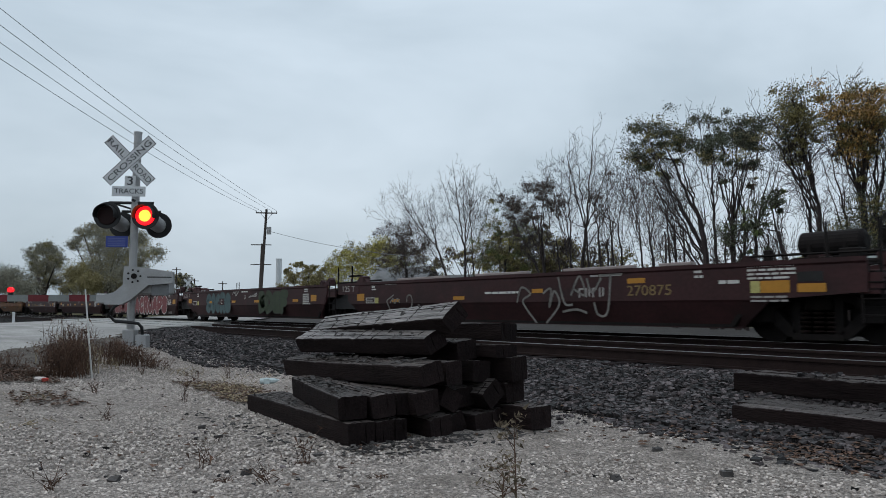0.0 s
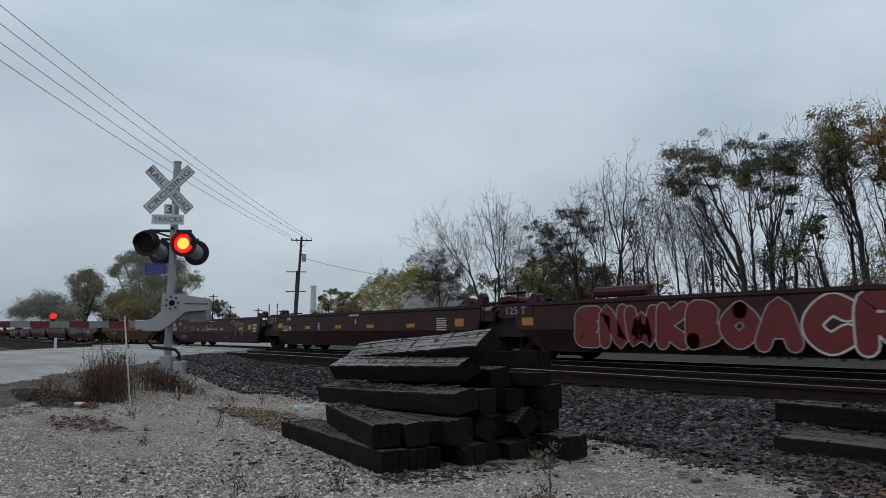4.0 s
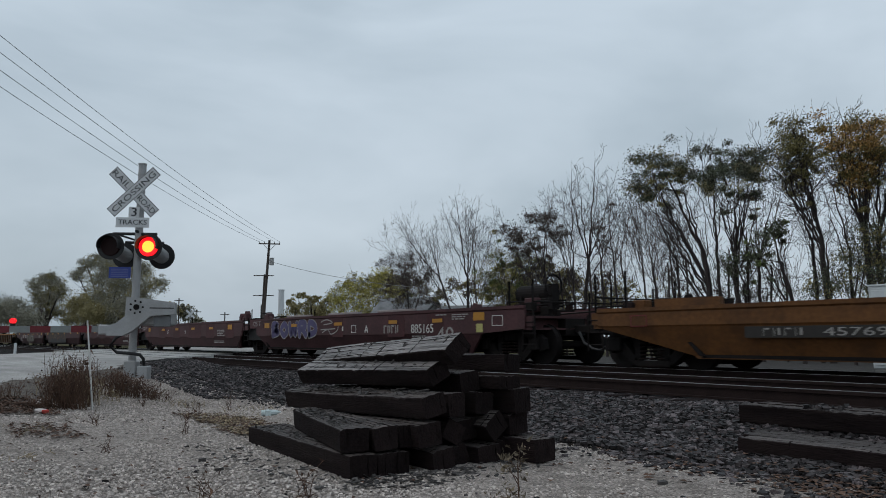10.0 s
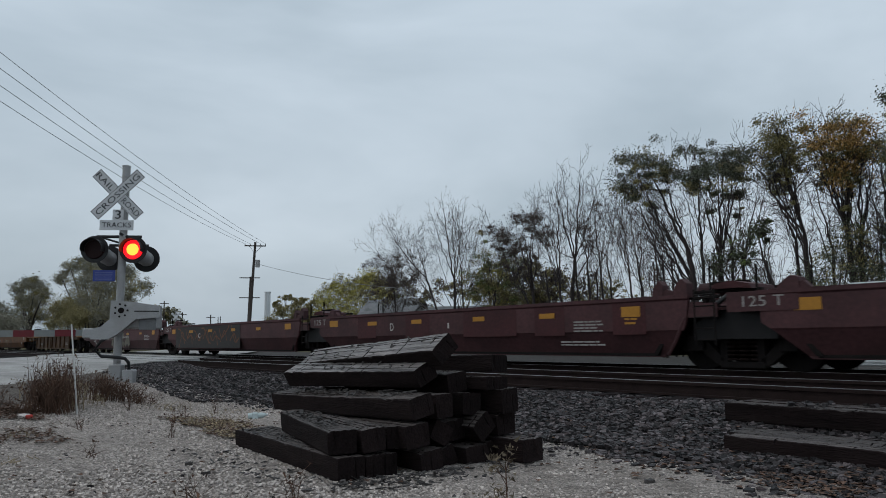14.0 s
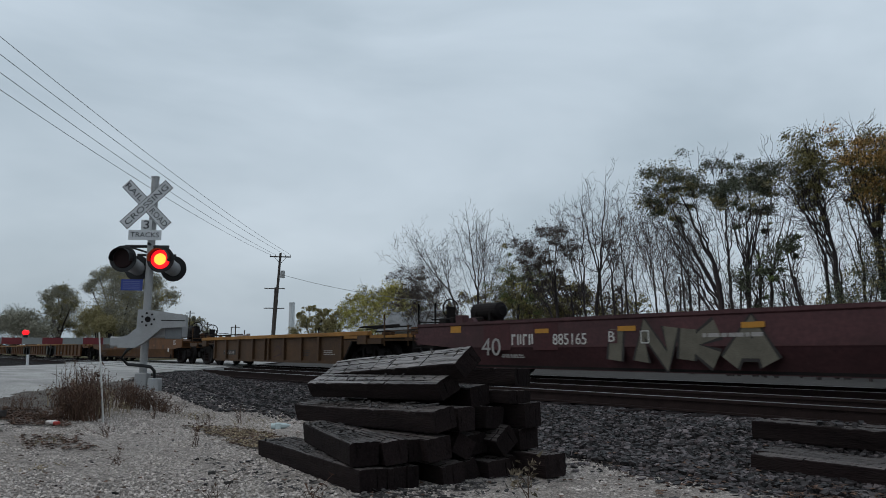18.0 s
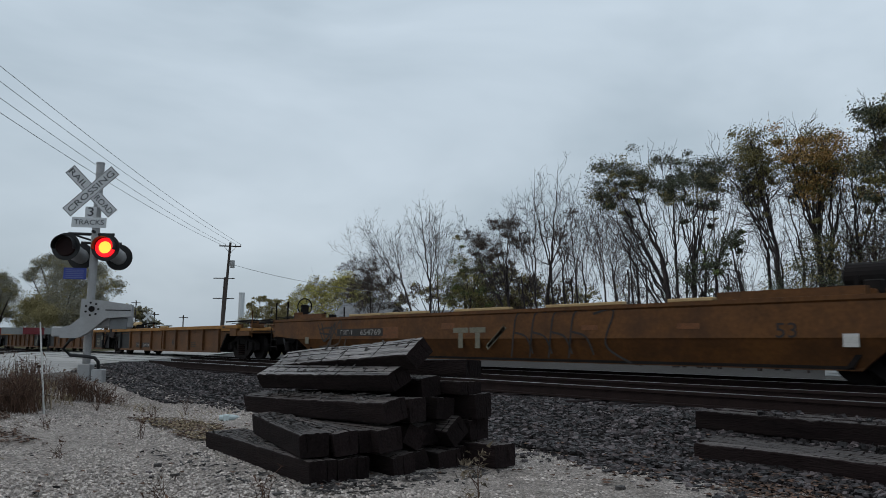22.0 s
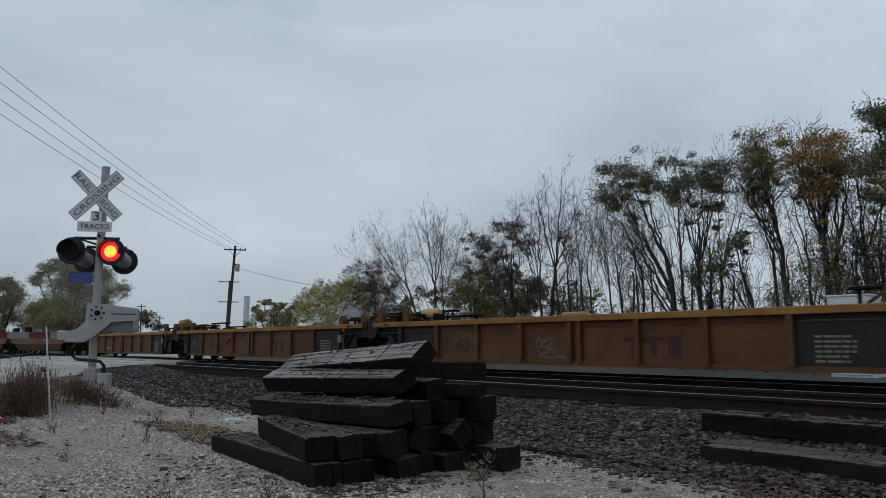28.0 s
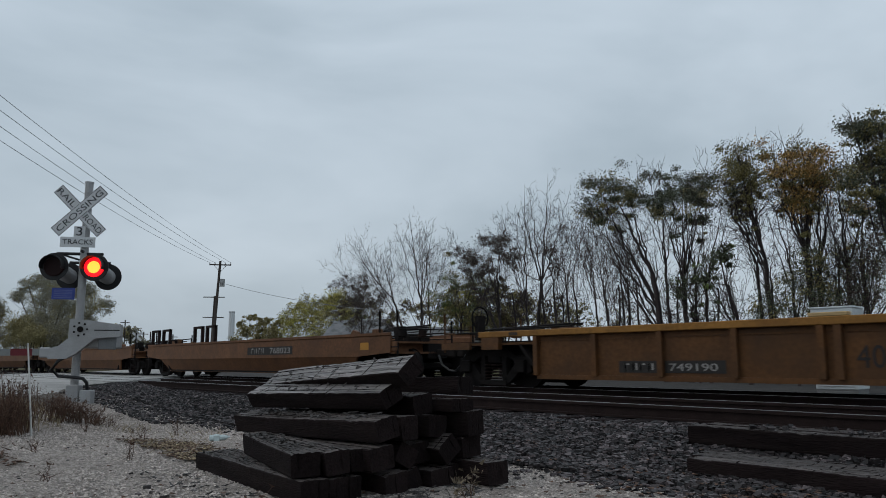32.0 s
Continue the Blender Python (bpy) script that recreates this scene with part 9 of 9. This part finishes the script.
bushy((-15.09, 27.00, -0.05), "undergrowth with sparse olive leaves", [(-1.12, 0.27, 2.37, 0.6), (0.0, 0.37, 2.54, 0.69), (1.05, 0.45, 2.59, 0.78), (1.85, -0.47, 2.84, 0.87), (2.43, 0.11, 3.39, 0.92)], 2600, 0.065, "leaf_dark", 40, trunk_r=0.05)
bushy((-11.96, 25.50, -0.05), "dense dark undergrowth below tall trees", [(-0.54, -0.5, 2.73, 0.8), (0.18, 0.34, 3.42, 0.88), (0.86, 0.05, 2.65, 0.94), (0.52, 0.48, 4.3, 0.75)], 4200, 0.07, "leaf_dark", 41, trunk_r=0.06, second=('leaf_olive', 0.5))
bushy((-9.88, 25.50, -0.05), "dense mixed undergrowth below trees", [(-0.69, 0.45, 2.79, 0.81), (0.17, 0.49, 3.46, 0.92), (0.97, 0.5, 3.05, 0.98), (0.66, 0.16, 4.47, 0.81), (1.59, -0.29, 3.85, 1.02)], 3600, 0.07, "leaf_brown", 42, trunk_r=0.06, second=('leaf_dark', 0.7))
bushy((-10.84, 27.50, -0.05), "tangled dark brush below the end trees", [(-1.13, 0.27, 3.37, 0.75), (-0.37, -0.49, 3.91, 0.79), (0.36, 0.39, 4.42, 0.84), (1.06, -0.02, 3.98, 0.88), (0.54, -0.5, 3.07, 0.88), (-0.56, 0.46, 2.84, 0.79), (1.4, -0.47, 3.02, 0.88), (0.89, -0.25, 5.13, 0.66)], 4200, 0.06, "leaf_brown", 50, trunk_r=0.06, second=('leaf_olive', 0.4))
bushy((-55.97, 38.00, -0.05), "grey-brown brush in front of the house", [(-3.73, -0.5, 5.05, 0.91), (-1.82, -0.2, 5.98, 0.91), (0.44, -0.26, 6.25, 1.01), (2.59, -0.31, 5.47, 1.01), (1.32, -0.01, 4.56, 1.11), (-2.29, 0.38, 4.2, 1.11), (3.83, 0.49, 4.2, 1.01)], 4200, 0.12, "leaf_brown", 51, trunk_r=0.05, second=('leaf_olive', 0.4))
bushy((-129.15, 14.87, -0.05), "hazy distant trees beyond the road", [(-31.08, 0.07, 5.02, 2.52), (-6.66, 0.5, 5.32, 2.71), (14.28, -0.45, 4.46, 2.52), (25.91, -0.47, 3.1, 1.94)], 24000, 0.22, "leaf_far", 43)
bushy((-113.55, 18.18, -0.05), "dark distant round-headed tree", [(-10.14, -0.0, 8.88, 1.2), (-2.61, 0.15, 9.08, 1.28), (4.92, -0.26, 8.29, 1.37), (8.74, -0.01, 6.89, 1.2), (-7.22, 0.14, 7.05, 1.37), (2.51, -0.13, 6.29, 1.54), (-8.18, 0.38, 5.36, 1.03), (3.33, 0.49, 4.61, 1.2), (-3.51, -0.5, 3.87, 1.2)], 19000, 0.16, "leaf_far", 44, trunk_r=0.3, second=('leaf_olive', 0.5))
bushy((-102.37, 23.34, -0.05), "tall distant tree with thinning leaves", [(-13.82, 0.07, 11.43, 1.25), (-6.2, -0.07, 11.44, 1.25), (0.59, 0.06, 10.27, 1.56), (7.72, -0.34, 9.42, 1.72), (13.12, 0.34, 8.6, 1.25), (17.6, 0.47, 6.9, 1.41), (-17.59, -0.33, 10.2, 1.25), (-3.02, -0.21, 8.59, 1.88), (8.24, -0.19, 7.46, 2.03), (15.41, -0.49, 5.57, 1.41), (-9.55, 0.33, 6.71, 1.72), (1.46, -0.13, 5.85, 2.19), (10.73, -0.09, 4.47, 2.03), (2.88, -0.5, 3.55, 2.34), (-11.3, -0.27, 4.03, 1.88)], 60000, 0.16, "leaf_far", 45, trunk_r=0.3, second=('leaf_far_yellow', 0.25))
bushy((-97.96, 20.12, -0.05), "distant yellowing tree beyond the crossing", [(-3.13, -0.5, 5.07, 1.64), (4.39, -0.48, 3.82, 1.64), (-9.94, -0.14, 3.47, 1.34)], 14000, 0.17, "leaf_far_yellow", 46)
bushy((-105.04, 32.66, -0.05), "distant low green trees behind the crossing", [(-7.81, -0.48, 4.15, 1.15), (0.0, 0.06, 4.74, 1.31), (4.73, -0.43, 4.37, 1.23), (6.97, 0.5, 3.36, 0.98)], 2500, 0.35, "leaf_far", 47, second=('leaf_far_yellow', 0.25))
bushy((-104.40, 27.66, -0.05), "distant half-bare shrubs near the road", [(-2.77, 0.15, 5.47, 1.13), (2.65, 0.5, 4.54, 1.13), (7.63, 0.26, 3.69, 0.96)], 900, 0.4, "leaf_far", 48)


# ---- weeds and litter on the lot ----
def blades(seed, count, radius, height, material, name, at, label, lean=0.35, kind_name="weed", branch=True):
    """A clump of dead stalks with side twigs."""
    r = random.Random(seed)
    bm = bmesh.new()
    for _ in range(count):
        a, d = r.uniform(0, 6.28), radius * math.sqrt(r.random())
        p = Vector((math.cos(a) * d, math.sin(a) * d, -0.02))
        h = height * r.uniform(0.45, 1.05)
        top = p + Vector((r.gauss(0, lean * h), r.gauss(0, lean * h), h))
        midp = p.lerp(top, 0.55) + Vector((r.gauss(0, 0.02), r.gauss(0, 0.02), 0))
        tube(bm, p, midp, 0.0045, 0.0035, n=3, cap=False)
        tube(bm, midp, top, 0.0035, 0.0015, n=3, cap=False)
        if branch:
            for _ in range(4):
                q = p.lerp(top, r.uniform(0.35, 0.95))
                e = q + Vector((r.gauss(0, 0.07), r.gauss(0, 0.07), r.uniform(0.02, 0.13)))
                tube(bm, q, e, 0.0025, 0.001, n=3, cap=False)
                s = r.uniform(0.005, 0.016)
                vs = [bm.verts.new(e + Vector((r.gauss(0, s), r.gauss(0, s), r.gauss(0, s)))) for _ in range(3)]
                bm.faces.new(vs)
    ob = link(name, bm, material)
    ob.location = at
    tagged(ob, label, kind_name, kind="stuff")
    return ob


def gz(x, y):
    return float(ground_height(np.array([x]), np.array([y]))[0])


for k, (x, y, n, rad, h, m) in enumerate(((-10.5, 1.86, 70, 0.20, 0.40, "weed"), (-10.4, 1.98, 75, 0.20, 0.46, "weed"), (-10.7, 2.12, 60, 0.22, 0.64, "weed"), (-11.1, 2.08, 50, 0.24, 0.70, "weed"), (-11.4, 2.30, 46, 0.22, 0.58, "weed"),
                                          (-10.95, 2.26, 30, 0.20, 0.40, "straw"), (-12.1, 2.86, 60, 0.20, 0.40, "weed"), (-12.35, 3.08, 60, 0.20, 0.36, "weed"), (-12.15, 3.22, 44, 0.18, 0.30, "weed"), (-12.1, 3.40, 26, 0.16, 0.26, "weed"),
                                          (-11.9, 3.50, 24, 0.16, 0.14, "weed"), (-11.5, 2.65, 14, 0.22, 0.12, "straw"), (-10.3, 1.62, 24, 0.14, 0.12, "weed"), (-11.2, 1.40, 18, 0.25, 0.20, "weed"), (-11.8, 2.1, 14, 0.30, 0.44, "straw"))):
    blades(400 + k, n, rad, h, M[m], "dead_weed_clump", (x, y, gz(x, y)), "loose rust-brown dead weeds beside the signal" if m == "weed" else "pale dry grass stalks among the dead weeds", 0.16)
for k, (x, y, n, rad, h, m) in enumerate(((-9.9, 3.75, 80, 0.6, 0.07, "straw"), (-9.2, 3.5, 60, 0.5, 0.06, "straw"), (-10.6, 4.4, 50, 0.5, 0.10, "straw"), (-10.9, 1.4, 50, 0.6, 0.05, "weed"), (-8.6, 1.1, 40, 0.45, 0.07, "straw"),
                                          (-11.5, 3.7, 40, 0.4, 0.12, "straw"), (-9.5, 1.7, 30, 0.5, 0.06, "weed"), (-7.3, 0.9, 26, 0.4, 0.06, "straw"))):
    blades(430 + k, n, rad, h, M[m], "dry_grass_tuft", (x, y, gz(x, y)), "low dry straw-coloured grass tuft", 0.9, branch=False)
for k, (x, y, h) in enumerate(((-8.4, 2.75, 0.26), (-10.22, 3.53, 0.26), (-10.74, 4.14, 0.24), (-4.67, 2.34, 0.15), (-4.99, 1.77, 0.14), (-4.85, 0.85, 0.10), (-4.3, 1.9, 0.10), (-9.1, 2.0, 0.12), (-11.0, 3.0, 0.2), (-7.3, 1.7, 0.10))):
    blades(460 + k, 4, 0.035, h, M["weed"], "single_weed", (x, y, gz(x, y)), "small dead brown weed standing in the gravel", 0.10)
for k, (x, y) in enumerate(((-4.67, 2.34), (-4.01, 2.5), (-4.51, 1.73), (-2.77, 5.2), (-2.55, 5.05), (-2.95, 5.25), (-2.62, 5.32))):
    blades(480 + k, 30, 0.05, 0.045, M["weed"], "dead_weed_tuft", (x, y, gz(x, y)), "flattened dark brown dead weed tuft on the gravel", 0.7, branch=False)


def fallen(seed, count, x0, x1, y0, y1, material, label):
    pts, rr = scatter(count, x0, x1, y0, y1, seed, lambda x, y: np.maximum(ground_height(x, y), np.where(y > 5.5, bed_height(x, y), -9)), 0.018)
    v, f = [], []
    g = random.Random(seed)
    for p in pts:
        a, s, b = g.uniform(0, 6.28), g.uniform(0.015, 0.045), len(v)
        for q, h in ((0, 0.006), (1.5, 0.016), (3.1, 0.004), (4.7, 0.014)):
            v.append((p[0] + s * math.cos(a + q), p[1] + s * 0.7 * math.sin(a + q), p[2] + h))
        f.append((b, b + 1, b + 2, b + 3))
    ob = raw("fallen_leaves", v, f, M[material])
    tagged(ob, label, "leaves", kind="stuff")


fallen(600, 160, -4.5, -1.2, 4.6, 6.0, "weed", "brown fallen leaves along the foot of the ballast")
fallen(603, 170, -3.15, -2.35, 4.95, 5.6, "weed", "brown dead leaves drifted against the ballast")
fallen(604, 60, -2.4, -1.4, 4.7, 5.5, "weed", "brown dead leaves drifted against the ballast")
fallen(601, 220, -11.5, -3.0, 0.9, 5.4, "weed", "rust-brown fallen leaves scattered over the gravel")
fallen(602, 120, -12.0, -3.0, 5.4, 7.6, "weed", "a few fallen leaves caught in the ballast")


def golden_stalk(at, h, seed):
    r = random.Random(seed)
    t = thing("seedy_weed", "dry golden weed stalk with fluffy seed heads", "weed", at, group="weeds on the gravel")
    bm, heads = bmesh.new(), bmesh.new()
    top = Vector((r.uniform(-0.03, 0.03), r.uniform(-0.03, 0.03), h))
    tube(bm, (0, 0, -0.02), top, 0.006, 0.003, n=5)
    for k in range(12):
        q = top * r.uniform(0.25, 1)
        e = q + Vector((r.gauss(0, 0.07), r.gauss(0, 0.07), r.uniform(0.02, 0.09)))
        tube(bm, q, e, 0.003, 0.0015, n=3)
        for _ in range(16 if q.z > h * 0.6 else 5):
            c = e + Vector((r.gauss(0, 0.022), r.gauss(0, 0.022), r.gauss(0, 0.025)))
            vs = [heads.verts.new(c + Vector((r.gauss(0, 0.011), r.gauss(0, 0.011), r.gauss(0, 0.011)))) for _ in range(3)]
            heads.faces.new(vs)
    part("stalk", bm, M["weed"], t)
    part("seed_head", heads, M["seed"], t, "pale fluffy seed heads")["kind"] = "stuff"


for k, (x, y, n) in enumerate(((-9.24, 3.64, 260), (-8.24, 3.51, 260), (-9.75, 3.54, 160), (-8.54, 1.41, 90), (-10.2, 1.45, 260), (-10.9, 1.30, 260))):
    fallen(610 + 2 * k, n, x - 0.45, x + 0.45, y - 0.3, y + 0.3, "straw" if k < 3 else "weed", "patch of dry straw and dead leaves on the gravel")
    fallen(611 + 2 * k, n, x - 0.55, x + 0.55, y - 0.35, y + 0.35, "weed", "brown dead leaves matted on the gravel")
golden_stalk((-2.95, 2.67, gz(-2.95, 2.67)), 0.40, 3)
golden_stalk((-2.99, 2.60, gz(-2.99, 2.60)), 0.17, 5)

bottle = thing("crushed_bottle", "crushed clear plastic bottle lying on the gravel", "litter", (-9.75, 4.35, gz(-9.75, 4.35) + 0.04), 65)
part("body", tubes(((-0.13, 0, 0), (0.06, 0.01, 0.005), 0.042, 0.036), ((0.06, 0.01, 0.005), (0.11, 0.01, 0.01), 0.036, 0.014), n=9), M["plastic"], bottle)
part("cap", tubes(((0.11, 0.01, 0.01), (0.13, 0.01, 0.01), 0.016), n=9), M["sign_white"], bottle)
part("wrapper", boxes((-0.08, 0.0, -0.044, 0.044, -0.043, 0.047), bevel=0.012), M["plastic"], bottle)
cup = thing("paper_litter", "crumpled white and red paper litter", "litter", (-9.89, 1.59, gz(-9.89, 1.59) + 0.02), 20)
part("paper", boxes((-0.09, 0.06, -0.04, 0.04, -0.02, 0.035), bevel=0.014), M["litter"], cup)
part("stripe", boxes((0.062, 0.10, -0.04, 0.04, -0.02, 0.03), bevel=0.012), M["litter_red"], cup)
for k, (x, y, s) in enumerate(((-6.55, 2.3, 0.030), (-6.0, 2.25, 0.024), (-4.6, 1.9, 0.030), (-3.5, 4.5, 0.034), (-3.1, 3.6, 0.030), (-4.9, 1.2, 0.028), (-2.75, 4.2, 0.038), (-10.3, 1.05, 0.085))):
    ob = stones("loose_rock", [(0, 0, 0), (0.3 * s, 0.4 * s, 0.35 * s)], [s * 2, s * 1.3], M["splinter"], seed=500 + k)
    ob.location = (x, y, gz(x, y) + s * 0.3)
    tagged(ob, "dark loose rock on the gravel", "rock", "loose rocks")


# ---- sleepers under the rails ----
def sleeper_mesh():
    bm = boxes((-0.115, 0.115, -1.3, 1.3, -0.17, 0.0), bevel=0.012)
    me = bpy.data.meshes.new("sleeper")
    bm.to_mesh(me)
    bm.free()
    me.materials.append(M["tie"])
    return me


SL = sleeper_mesh()
rs = random.Random(8)
for cy, cz, x0, x1 in ((NEAR_Y, NEAR_Z, -25, 6), (FAR_Y, FAR_Z, -26, 8)):
    track = thing("track_sleepers", "row of dark wooden sleepers bedded in the ballast", "sleepers", (0, cy, cz - 0.178), kind="structure")
    x = x0
    while x < x1:
        if not in_road(np.array([x]), np.array([cy]), 0.6)[0]:
            s = new("sleeper", SL)
            s.parent = track
            s.location, s.rotation_euler = (x, rs.uniform(-0.03, 0.03), rs.uniform(-0.008, 0.004)), (0, 0, rs.uniform(-0.015, 0.015))
        x += 0.52


# ---- what moves ----
def motions():
    times = [0, 0.1, 0.25, 0.5] + [float(k) for k in range(1, 32)] + [31.5, 31.75, 31.9, 32.0]
    for unit, place in UNITS:
        walk(unit, [(t, pose(place + gone(t), FAR_Y, FAR_Z)) for t in times])
    # wheels roll while they are near; 80 degrees at most from row to row
    for ax, place, sx in AXLES:
        rows, t = [], 0.0
        while t < 32.0:
            x = place + gone(t)
            rows.append((t, x))
            t += 0.1333 if -32 < x < 12 else 1.0
        rows.append((32.0, place + gone(32.0)))
        angle, out, last = 0.0, [], rows[0][1]
        for t, x in rows:
            step = math.degrees((x - last) / WHEEL_R)
            step = (step + 180.0) % 360.0 - 180.0
            angle += max(-85.0, min(85.0, step / 2.2 if abs(step) > 85 else step))
            last = x
            out.append((t, pose(sx, 0, WHEEL_R, 0, angle, 0)))
        walk(ax, out)


motions()
